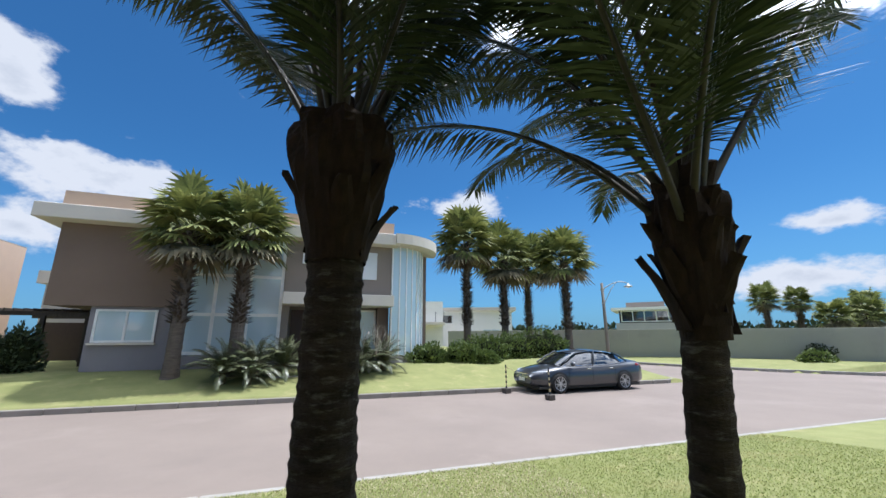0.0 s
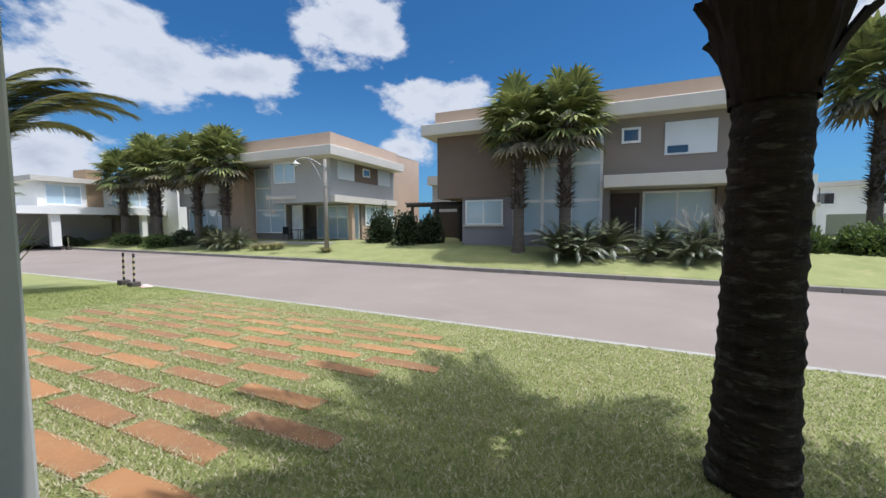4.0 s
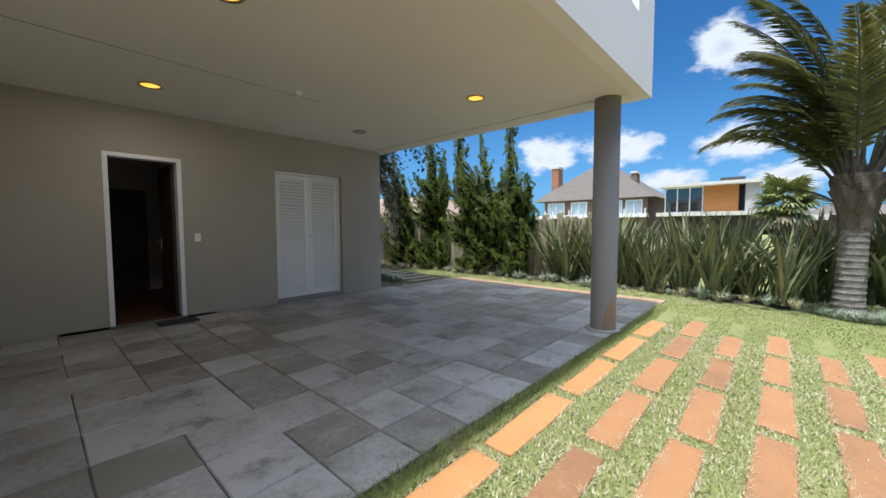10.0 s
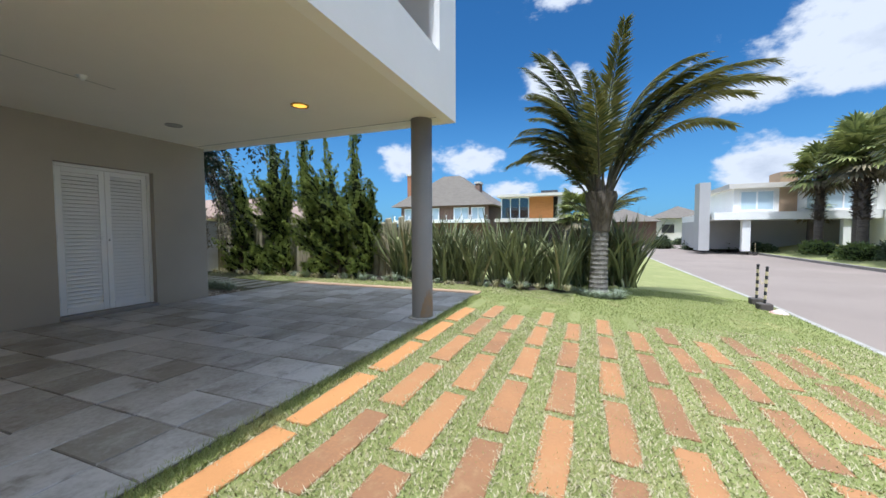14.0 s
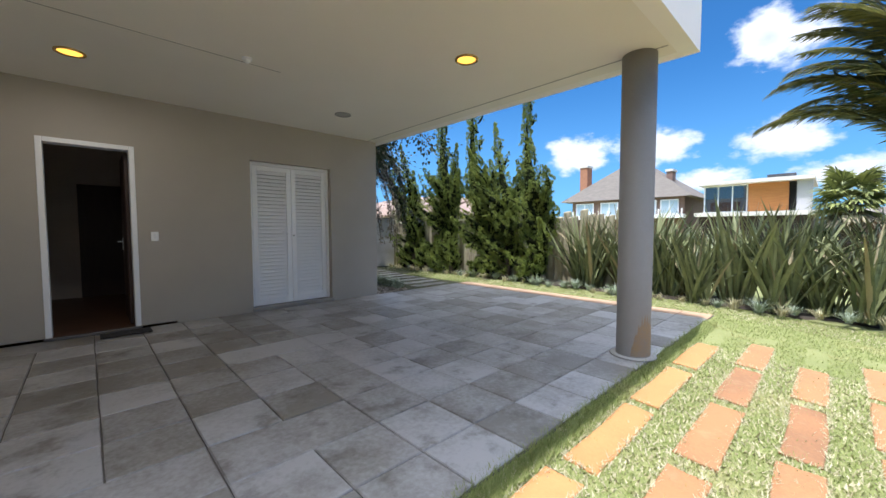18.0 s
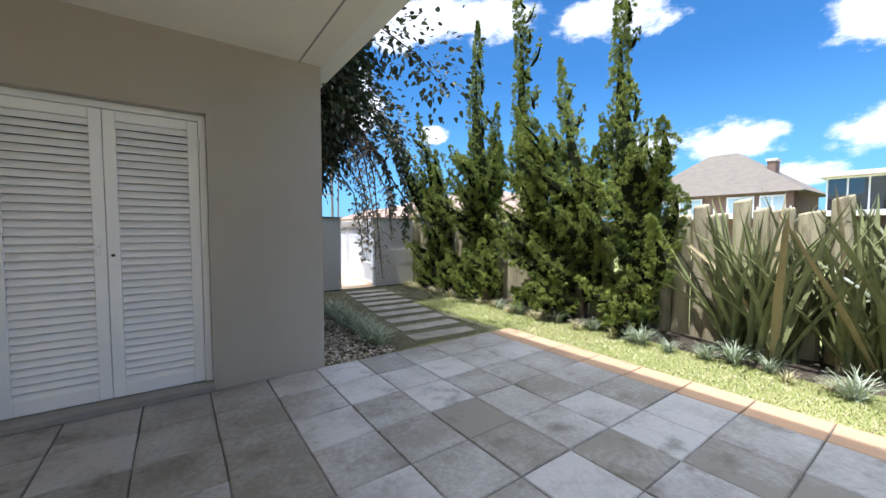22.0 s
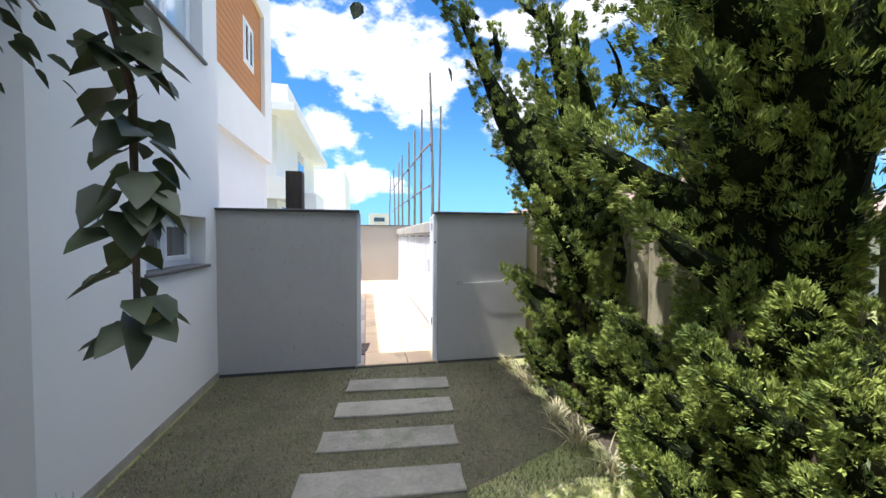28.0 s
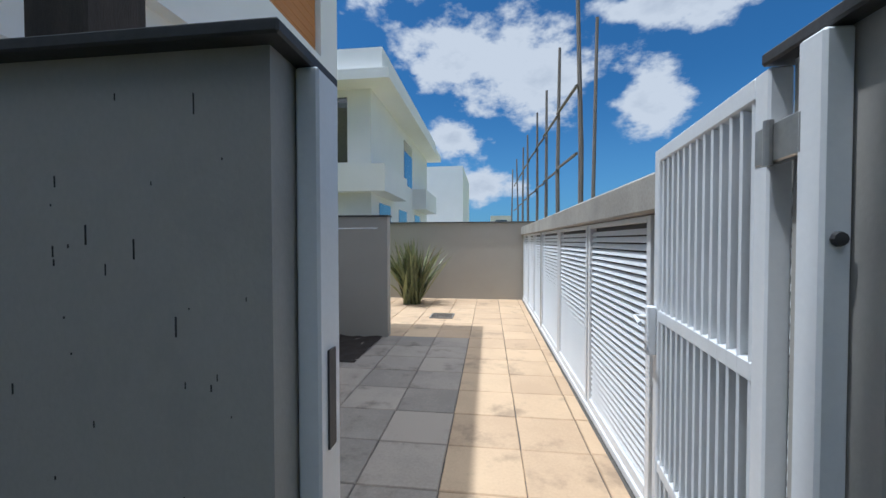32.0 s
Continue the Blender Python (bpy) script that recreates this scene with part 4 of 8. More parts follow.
# ---- plants: tools ----
def mesh_np(name, verts, faces, mats, index=None, smooth=False):
    """A mesh from arrays of vertices and of quads."""
    verts, faces = np.asarray(verts, dtype=np.float32), np.asarray(faces, dtype=np.int32)
    me = bpy.data.meshes.new(name)
    me.vertices.add(len(verts))
    me.vertices.foreach_set("co", verts.ravel())
    k = faces.shape[1]
    me.loops.add(faces.size)
    me.loops.foreach_set("vertex_index", faces.ravel())
    me.polygons.add(len(faces))
    me.polygons.foreach_set("loop_start", np.arange(0, faces.size, k, dtype=np.int32))
    for m in (mats if isinstance(mats, (list, tuple)) else [mats]):
        me.materials.append(m)
    if index is not None:
        me.polygons.foreach_set("material_index", np.asarray(index, dtype=np.int32))
    if smooth:
        me.polygons.foreach_set("use_smooth", np.ones(len(faces), dtype=bool))
    me.update(calc_edges=True)
    me.validate()
    return me


def unit(a):
    return a / np.maximum(np.linalg.norm(a, axis=-1, keepdims=True), 1e-9)


def kites(P, D, N, L, W, fold=0.0, mid=0.4, droop=0.0):
    """Leaves as folded kites: base, two sides, tip."""
    P, D, N = np.asarray(P, float), unit(np.asarray(D, float)), np.asarray(N, float)
    S = unit(np.cross(D, N))
    U = unit(np.cross(S, D))
    L, W = np.broadcast_to(L, len(P))[:, None], np.broadcast_to(W, len(P))[:, None]
    m = P + D * L * mid
    tip = P + D * L - np.array([0, 0, 1.0]) * droop * L
    V = np.stack([P, m + S * W / 2 + U * fold * W, tip, m - S * W / 2 + U * fold * W], 1).reshape(-1, 3)
    F = np.arange(len(V)).reshape(-1, 4)
    return V, F


def join(*sets):
    V, F, I, o = [], [], [], 0
    for i, (v, f) in enumerate(sets):
        V.append(v)
        F.append(np.asarray(f) + o)
        I.append(np.full(len(f), i))
        o += len(v)
    return np.concatenate(V), np.concatenate(F), np.concatenate(I)


def tube_np(pts, rad, n=6):
    g = Geo().tube(pts, list(rad), n, False)
    return np.array(g.v), np.array(g.f)


def strip_leaf(base, az, el0, el1, L, W, fold=0.25, n=6, twist=0.0):
    """A long arching leaf, folded along its middle."""
    d0 = np.array([math.cos(az), math.sin(az), 0.0])
    s = np.array([-math.sin(az), math.cos(az), 0.0])
    p = np.array(base, float)
    V, F = [], []
    for i in range(n + 1):
        u = i / n
        e = el0 + (el1 - el0) * u ** 1.4
        t = d0 * math.cos(e) + np.array([0, 0, 1.0]) * math.sin(e)
        nrm = np.cross(s, t)
        w = W * (0.55 + 0.9 * u) * (1 - u) ** 0.55 if u > 0.5 else W * (0.6 + 0.4 * min(1, u * 3))
        if i == n:
            w = 0.002
        a = twist * u
        ss = s * math.cos(a) + nrm * math.sin(a)
        V += [p - ss * w / 2 + nrm * -fold * w, p.copy(), p + ss * w / 2 + nrm * -fold * w]
        p = p + t * L / n
    for i in range(n):
        o = 3 * i
        F += [(o, o + 1, o + 4, o + 3), (o + 1, o + 2, o + 5, o + 4)]
    return np.array(V), np.array(F)


def joined(sets):
    v, f, _ = join(*sets)
    return v, f


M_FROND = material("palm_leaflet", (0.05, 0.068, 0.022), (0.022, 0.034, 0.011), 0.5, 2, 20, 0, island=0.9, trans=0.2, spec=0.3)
M_BARKGREY = material("grey_palm_bark", (0.30, 0.275, 0.235), (0.13, 0.115, 0.10), 0.9, 5, 30, 0.9, 0.015, stretch=(1, 1, 2), stain=((0.07, 0.06, 0.05), 0.6, 9), spec=0.2)
M_BOOTGREY = material("grey_leaf_base", (0.17, 0.14, 0.105), (0.07, 0.055, 0.04), 0.9, 5, 50, 0.6, 0.006, stretch=(5, 5, 1), spec=0.2)
M_FROND_Y = material("palm_leaflet_yellowing", (0.24, 0.225, 0.065), (0.06, 0.085, 0.026), 0.5, 0.8, 20, 0, island=1.0, trans=0.25)
M_RACHIS = material("palm_rachis", (0.115, 0.10, 0.05), (0.065, 0.06, 0.03), 0.6, 6, 40, 0.2)
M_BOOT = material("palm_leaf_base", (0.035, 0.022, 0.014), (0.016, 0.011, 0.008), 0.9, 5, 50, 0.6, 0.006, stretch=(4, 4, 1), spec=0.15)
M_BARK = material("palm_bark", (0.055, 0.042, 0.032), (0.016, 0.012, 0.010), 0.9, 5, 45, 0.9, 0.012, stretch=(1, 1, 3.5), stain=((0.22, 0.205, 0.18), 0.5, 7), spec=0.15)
M_FAN = material("fan_leaf", (0.33, 0.35, 0.11), (0.10, 0.125, 0.04), 0.55, 1.5, 20, 0, island=1.2, trans=0.2)
M_FAN_OLD = material("fan_leaf_old", (0.30, 0.25, 0.15), (0.11, 0.095, 0.055), 0.7, 1.5, 20, 0, island=1.2, trans=0.15)
M_FANTRUNK = material("fan_palm_trunk", (0.16, 0.13, 0.105), (0.09, 0.072, 0.058), 0.9, 4, 40, 0.6, 0.01, stretch=(1, 1, 4))
M_STUB = material("fan_palm_stub", (0.12, 0.088, 0.065), (0.045, 0.034, 0.026), 0.85, 4, 40, 0.4, island=0.8)
M_CONIFER = material("juniper_foliage", (0.36, 0.41, 0.09), (0.07, 0.11, 0.03), 0.8, 2.2, 9, 0, island=0.9, trans=0.1, spec=0.2)
M_SHADE_CORE = material("foliage_shade_core", (0.018, 0.024, 0.009), (0.01, 0.012, 0.006), 0.95, 5, 40, 0.8, 0.02, spec=0.05)
M_CONBARK = material("juniper_bark", (0.14, 0.10, 0.075), (0.08, 0.06, 0.045), 0.9, 6, 40, 0.7, 0.01, stretch=(4, 4, 1))
M_PHORM = material("flax_leaf", (0.235, 0.25, 0.11), (0.075, 0.095, 0.04), 0.38, 1.2, 12, 0, island=1.4, trans=0.12, stretch=(1, 1, 1))
M_PHORM_DRY = material("flax_leaf_dry", (0.34, 0.29, 0.16), (0.24, 0.19, 0.10), 0.8, 2, 20, 0, island=1.0)
M_LIRI = material("pale_tuft_leaf", (0.40, 0.44, 0.33), (0.20, 0.26, 0.13), 0.6, 2, 20, 0, island=1.3, trans=0.15)
M_DRYTUFT = material("dry_tuft_leaf", (0.52, 0.46, 0.27), (0.28, 0.27, 0.13), 0.7, 2, 20, 0, island=1.2, trans=0.15)
M_BUSH = material("bush_leaf", (0.17, 0.22, 0.05), (0.075, 0.115, 0.03), 0.55, 2, 20, 0, island=1.2, trans=0.2)
M_BUSHDARK = material("dark_bush_leaf", (0.055, 0.08, 0.03), (0.03, 0.045, 0.018), 0.55, 2, 20, 0, island=1.2, trans=0.15)
M_CLIMB = material("climber_leaf", (0.085, 0.105, 0.05), (0.04, 0.052, 0.024), 0.45, 2, 20, 0, island=1.3, trans=0.15, spec=0.35)
M_CLIMB_DRY = material("climber_leaf_dry", (0.42, 0.36, 0.26), (0.24, 0.195, 0.13), 0.7, 2, 20, 0, island=1.2, trans=0.12)
M_STEM = material("climber_stem", (0.10, 0.075, 0.058), (0.055, 0.04, 0.032), 0.9, 8, 60, 0.6, 0.006)


def frond_mesh(L, e0, e1, leaf=0.5, pairs=62, width=0.03, bare=0.16, lift=0.45, mats=None, seed=0, rach=0.03, curve=1.3):
    """A feather frond rising from the origin towards +x."""
    r = np.random.RandomState(seed)
    n = 22
    pts, tan = [], []
    p = np.zeros(3)
    for i in range(n + 1):
        u = i / n
        e = e0 + (e1 - e0) * u ** curve
        t = np.array([math.cos(e), 0.03 * math.sin(5 * u + seed), math.sin(e)])
        pts.append(p.copy())
        tan.append(t)
        p = p + t * L / n
    rad = [rach * (1 - 0.88 * (i / n) ** 0.8) + 0.002 for i in range(n + 1)]
    tube = tube_np(pts, rad, 5)
    us = np.linspace(bare, 0.995, pairs)
    P = np.stack([np.interp(us * n, range(n + 1), [q[k] for q in pts]) for k in range(3)], 1)
    T = unit(np.stack([np.interp(us * n, range(n + 1), [q[k] for q in tan]) for k in range(3)], 1))
    side = np.array([0, 1.0, 0])
    sets = [tube]
    for sg in (-1, 1):
        up = unit(np.cross(T, np.cross(side, T)) * 0 + np.cross(T, -side))
        phi = np.radians(62 - 34 * us)[:, None] + r.normal(0, 0.09, (pairs, 1))
        D = T * np.cos(phi) + (side * sg) * np.sin(phi) + up * (lift + r.normal(0, 0.13, (pairs, 1))) * (1 - 0.4 * us[:, None])
        prof = np.sin(np.clip((us - bare) / (1 - bare), 0, 1) ** 0.6 * math.pi * 0.93 + 0.15)
        Ls = leaf * (0.35 + 0.65 * np.clip(prof, 0, 1)) * r.uniform(0.85, 1.1, pairs)
        sets.append(kites(P, D, up, Ls, width, 0.25, 0.35, 0.16))
    V, F, I = join(*sets)
    return mesh_np("frond", V, F, mats or [M_RACHIS, M_FROND], np.minimum(I, 1))


def trunk_geo(h, r0, r1, rings, rough, seed, n=26, flare=0.15, lean=(0, 0)):
    g = Geo()
    m = int(h / rings)
    for i in range(m + 1):
        u = i / m
        z = h * u
        r = r0 + (r1 - r0) * u + flare * r0 * math.exp(-z * 4)
        r *= 1 + (0.035 if i % 3 == 0 else -0.015)
        for k in range(n):
            a = 2 * math.pi * k / n
            rr = r * (1 + rough * noise.noise((math.cos(a) * 2.2 + seed, math.sin(a) * 2.2, z * 5)) + rough * 0.7 * noise.noise((math.cos(a) * 7 + seed, math.sin(a) * 7, z * 19)))
            g.v.append((rr * math.cos(a) + lean[0] * u ** 1.3, rr * math.sin(a) + lean[1] * u ** 1.3, z))
    for i in range(m):
        for k in range(n):
            a, b = i * n + k, i * n + (k + 1) % n
            g.f.append((a, b, b + n, a + n))
    g.f.append(tuple(m * n + k for k in range(n)))
    return g


def boot_geo(L, w0, w1, out, seed, cut=True):
    """A stiff triangular leaf base that clasps the trunk and leans out towards +x."""
    r = random.Random(seed)
    g = Geo()
    n = 7
    for i in range(n + 1):
        u = i / n
        w = w0 + (w1 - w0) * u ** 0.8
        x, z = out * u ** 1.5 * L, L * u
        th = 0.055 * (1 - 0.55 * u)
        for a, bx, k in ((-1, -0.03, 0.25), (-0.5, 0.01, 0.7), (0, th * 0.7, 1), (0.5, 0.01, 0.7), (1, -0.03, 0.25), (0.5, -th, 1), (0, -th * 0.9, 1), (-0.5, -th, 1)):
            g.v.append((x + bx + r.uniform(-0.004, 0.004), a * w / 2, z + (r.uniform(-0.02, 0.02) if i == n else 0)))
    for i in range(n):
        for k in range(8):
            a, b = i * 8 + k, i * 8 + (k + 1) % 8
            g.f.append((a, b, b + 8, a + 8))
    g.f.append(tuple(n * 8 + k for k in range(8)))
    return g


def feather_palm(label, at, h, r, spread, fronds, boots, seed, mats, lean=(0, 0), group="", scale=1.0, boot_len=0.75, bark=None, boot=None):
    """A stout feather palm: trunk, clasping leaf bases, fronds. fronds: (azimuth, mesh key, height, lean)."""
    r_ = random.Random(seed)
    palm = thing("palm_tree", label, "palm tree", group, at)
    part("trunk", trunk_geo(h, r, r * 0.86, 0.035, 0.05, seed, lean=lean), bark or M_BARK, palm, smooth=False)
    top = (lean[0], lean[1], h)
    for i in range(boots):
        az = i * 137.5 + r_.uniform(-12, 12)
        k = i / max(1, boots - 1)
        b = part("leaf_base", boot_geo(boot_len * r_.uniform(0.75, 1.1), 0.34 * scale, 0.1 * scale, spread * (0.8 - 0.42 * k) * r_.uniform(0.8, 1.15), seed * 50 + i), boot or M_BOOT, palm)
        b.matrix_basis = pose(top[0], top[1], h - 0.22 + 0.62 * k * scale, 0, 0, az) @ pose(r * 0.82 * (1 - 0.45 * k), 0, 0)
    sheath = Geo()
    ns, ms = 30, 16
    for i in range(ms + 1):
        u = i / ms
        rad = r * (0.97 + 1.15 * spread * math.sin(min(1.0, u * 1.15) * math.pi / 2) ** 1.6 * (1 if u < 0.92 else 1 - (u - 0.92) * 1.6))
        for k in range(ns):
            a = 2 * math.pi * k / ns
            lob = 1 + 0.13 * math.cos(a * 8 + u * 9 + seed) * u + 0.05 * noise.noise((math.cos(a) * 3 + seed, math.sin(a) * 3, u * 6))
            sheath.v.append((top[0] + rad * lob * math.cos(a), top[1] + rad * lob * math.sin(a), h - 0.25 + u * 0.98 * scale))
    sheath.f = [(i * ns + k, i * ns + (k + 1) % ns, (i + 1) * ns + (k + 1) % ns, (i + 1) * ns + k) for i in range(ms) for k in range(ns)] + [tuple(ms * ns + k for k in range(ns))]
    part("leaf_sheath", sheath, boot or M_BOOT, palm, "goblet of dark fibrous leaf bases")
    part("heart", Geo().tube([(top[0], top[1], h - 0.05), (top[0], top[1], h + 0.4 * scale), (top[0], top[1], h + 1.0 * scale)], [r * 0.86, r * 0.8, 0.06], 14), boot or M_BOOT, palm)
    for az, me, dz, tilt in fronds:
        f = part("frond", me, None, palm)
        f.matrix_basis = pose(top[0], top[1], h + dz, 0, 0, az) @ pose(r * 0.55, 0, 0, r_.uniform(-12, 12), -tilt, 0)
    return palm


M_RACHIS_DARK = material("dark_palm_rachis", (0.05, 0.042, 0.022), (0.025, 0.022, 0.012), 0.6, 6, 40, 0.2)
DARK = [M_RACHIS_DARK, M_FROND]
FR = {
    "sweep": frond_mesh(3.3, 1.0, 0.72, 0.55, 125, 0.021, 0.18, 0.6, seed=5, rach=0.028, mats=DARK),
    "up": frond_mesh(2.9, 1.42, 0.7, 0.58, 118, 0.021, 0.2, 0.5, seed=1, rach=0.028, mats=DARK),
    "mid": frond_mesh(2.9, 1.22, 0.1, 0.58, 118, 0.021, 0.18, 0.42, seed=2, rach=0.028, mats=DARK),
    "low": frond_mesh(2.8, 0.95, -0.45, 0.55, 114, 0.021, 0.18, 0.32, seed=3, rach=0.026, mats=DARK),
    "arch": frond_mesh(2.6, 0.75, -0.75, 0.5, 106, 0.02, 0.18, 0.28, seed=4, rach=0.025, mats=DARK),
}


def ring_of_fronds(seed, n, kinds, z0, z1, keys=("up", "mid", "low", "arch"), fr=None):
    rr = random.Random(seed)
    out = []
    for i in range(n):
        k = i / n
        key = kinds[min(len(kinds) - 1, int(k * len(kinds)))]
        out.append((i * 137.5 + rr.uniform(-15, 15), (fr or FR)[key], z1 + (z0 - z1) * k + rr.uniform(-0.05, 0.05), rr.uniform(-6, 6)))
    return out


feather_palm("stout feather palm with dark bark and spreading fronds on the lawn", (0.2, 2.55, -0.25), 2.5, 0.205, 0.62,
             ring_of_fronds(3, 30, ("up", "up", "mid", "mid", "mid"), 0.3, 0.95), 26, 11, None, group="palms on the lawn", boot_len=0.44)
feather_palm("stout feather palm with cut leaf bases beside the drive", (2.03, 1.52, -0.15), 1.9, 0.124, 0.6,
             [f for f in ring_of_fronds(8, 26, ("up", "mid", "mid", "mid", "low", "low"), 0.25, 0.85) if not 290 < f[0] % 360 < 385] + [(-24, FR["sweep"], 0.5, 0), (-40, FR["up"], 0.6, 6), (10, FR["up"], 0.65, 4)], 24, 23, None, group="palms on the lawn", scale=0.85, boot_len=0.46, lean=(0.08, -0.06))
FL = {k: frond_mesh(*v[0], mats=[M_RACHIS, M_FROND_Y], **v[1]) for k, v in {
    "tall": ((3.5, 1.5, 0.7), dict(leaf=0.6, pairs=125, width=0.042, seed=11, lift=0.25, bare=0.2, curve=1.6)),
    "steep": ((3.0, 1.4, 0.1), dict(leaf=0.55, pairs=110, width=0.042, seed=12, lift=0.2, bare=0.2, curve=1.8)),
    "curl": ((2.7, 1.25, -0.5), dict(leaf=0.5, pairs=100, width=0.042, seed=15, lift=0.15, bare=0.2, curve=1.7)),
    "long": ((4.1, 1.18, -0.4), dict(leaf=0.62, pairs=140, width=0.042, seed=13, lift=0.15, bare=0.22, curve=1.6)),
    "rise": ((3.5, 1.33, -0.05), dict(leaf=0.6, pairs=125, width=0.042, seed=16, lift=0.2, bare=0.2, curve=1.9)),
    "stub": ((1.0, 0.9, -0.1), dict(leaf=0.3, pairs=34, width=0.026, seed=14, lift=0.3))}.items()}
# three ranks of fronds: one over the lawn, one over the hedge, one towards the house
lawn_fronds = [(88, FL["long"], 0.5, 0), (98, FL["long"], 0.4, 3), (80, FL["long"], 0.45, 5), (104, FL["rise"], 0.5, 0), (74, FL["rise"], 0.55, 2), (92, FL["rise"], 0.65, 6), (110, FL["long"], 0.3, -3),
               (-88, FL["tall"], 0.65, 0), (-70, FL["tall"], 0.6, -3), (-104, FL["tall"], 0.55, -5), (-95, FL["steep"], 0.5, 0), (-80, FL["steep"], 0.45, 3), (-110, FL["steep"], 0.45, -3), (-66, FL["steep"], 0.4, 0),
               (-86, FL["curl"], 0.4, 0), (-100, FL["curl"], 0.3, -4), (-75, FL["curl"], 0.35, 4), (-118, FL["curl"], 0.3, 0), (-92, FL["curl"], 0.2, -8), (190, FL["steep"], 0.4, 0), (172, FL["tall"], 0.5, 0), (12, FL["tall"], 0.5, 0), (-8, FL["steep"], 0.4, 0), (205, FL["curl"], 0.3, 0),
               (95, FL["rise"], 0.35, 8), (84, FL["long"], 0.3, 8), (100, FL["rise"], 0.6, -4), (-82, FL["tall"], 0.5, 5), (-98, FL["steep"], 0.35, 5), (-60, FL["curl"], 0.35, 0), (-108, FL["steep"], 0.6, 4), (-90, FL["curl"], 0.45, 8),
               (60, FL["stub"], 0.0, 0), (120, FL["stub"], 0.05, 0), (80, FL["stub"], 0.1, 8), (-120, FL["stub"], 0.0, 0)]
feather_palm("feather palm with yellowing arched fronds at the hedge's end", (-12.2, 2.7, -0.2), 1.75, 0.2, 0.5, lawn_fronds, 16, 37, None, group="palms on the lawn", scale=0.9, boot_len=0.6, lean=(0.08, 0.03), bark=M_BARKGREY, boot=M_BOOTGREY)


# ---- fan palms across the street ----
def fan_leaf_sets(r, centre, az, el, pet, rad, segs=20):
    d = np.array([math.cos(az) * math.cos(el), math.sin(az) * math.cos(el), math.sin(el)])
    s = np.array([-math.sin(az), math.cos(az), 0])
    nrm = np.cross(d, s)
    p1 = centre + d * pet
    petiole = tube_np([centre, centre + d * pet * 0.5 + np.array([0, 0, 0.03]), p1], [0.022, 0.016, 0.012], 4)
    ang = np.linspace(-2.1, 2.1, segs)
    D = d * np.cos(ang)[:, None] + s * np.sin(ang)[:, None] + nrm * r.normal(0, 0.06, (segs, 1))
    D[:, 2] -= 0.12 * np.abs(np.sin(ang))
    L = rad * (0.78 + 0.22 * np.cos(ang)) * r.uniform(0.92, 1.05, segs)
    fan = kites(np.repeat(p1[None], segs, 0), D, np.repeat(nrm[None], segs, 0), L, rad * 0.17, 0.35, 0.5, 0.22)
    return petiole, fan


def fan_crown(seed, leaves=38):
    r = np.random.RandomState(seed)
    live, old = [], []
    for i in range(leaves):
        k = i / leaves
        az = i * 2.39996 + r.normal(0, 0.15)
        el = math.radians(66 - 100 * k ** 0.95) + r.normal(0, 0.1)
        c = np.array([0.07 * math.cos(az), 0.07 * math.sin(az), 0.1 - 0.6 * k])
        sets = fan_leaf_sets(r, c, az, el, (0.6 + 0.3 * r.rand()) * (1 - 0.35 * k), 0.74 + 0.14 * r.rand())
        (old if k > 0.8 else live).extend(sets)
    a = mesh_np("crown", *joined(live), M_FAN)
    b = mesh_np("leaf_skirt", *joined(old), M_FAN_OLD)
    return a, b


def stub_mesh(h0, h1, r, seed):
    rr = np.random.RandomState(seed)
    n = int((h1 - h0) * 130)
    az, z = rr.uniform(0, 6.283, n), rr.uniform(h0, h1, n)
    P = np.stack([r * 0.9 * np.cos(az), r * 0.9 * np.sin(az), z], 1)
    D = np.stack([np.cos(az), np.sin(az), rr.uniform(0.25, 1.0, n)], 1)
    N = np.stack([-np.cos(az) * 0.4, -np.sin(az) * 0.4, np.ones(n)], 1)
    return mesh_np("stub_mantle", *kites(P, D, N, rr.uniform(0.2, 0.36, n), 0.1, 0.3, 0.3), M_STUB)


CROWNS = [fan_crown(s) for s in (5, 6, 7)]
FAN_TRUNKS = {}


def fan_palm(i, x, y, z, h, size=1.0, rz=0, bare=1.9, label="tall fan palm with a shaggy trunk and round crown"):
    palm = thing("fan_palm", label, "palm tree", "fan palms along the street", (x, y, z), rz)
    key = round(h, 1)
    if key not in FAN_TRUNKS:
        FAN_TRUNKS[key] = (trunk_geo(h, 0.25, 0.21, 0.09, 0.05, h, 14, 0.35).mesh("trunk", M_FANTRUNK), stub_mesh(bare, h, 0.24, int(h * 10)))
    part("trunk", FAN_TRUNKS[key][0], None, palm)
    part("stub_mantle", FAN_TRUNKS[key][1], None, palm, "dark old leaf stubs")
    for me, nm in zip(CROWNS[i % 3], ("crown", "leaf_skirt")):
        c = part(nm, me, None, palm)
        c.matrix_basis = pose(0, 0, h + 0.15, 0, 0, rz * 3 + i * 40) @ Matrix.Diagonal((size, size, size, 1))
    return palm


for i, (x, y, h, s) in enumerate(((-4.08, 16.2, 5.4, 1.38), (-2.15, 16.25, 5.5, 1.36), (10.0, 22.0, 7.3, 1.75), (13.2, 22.8, 6.6, 1.75), (17.0, 25.6, 7.3, 1.8), (16.6, 20.5, 6.6, 1.65),
                                  (-23.1, 16.5, 5.6, 1.45), (-25.8, 16.5, 5.4, 1.5), (-30.4, 16.6, 5.4, 1.45), (-31.6, 17.0, 5.9, 1.5), (-34.4, 16.5, 5.2, 1.4), (-37.5, 17.5, 2.6, 0.9), (-40, 18.5, 2.8, 0.9))):
    fan_palm(i, x, y, max(0.0, ground_z(x, y)) - 0.1, h, s, i * 47)
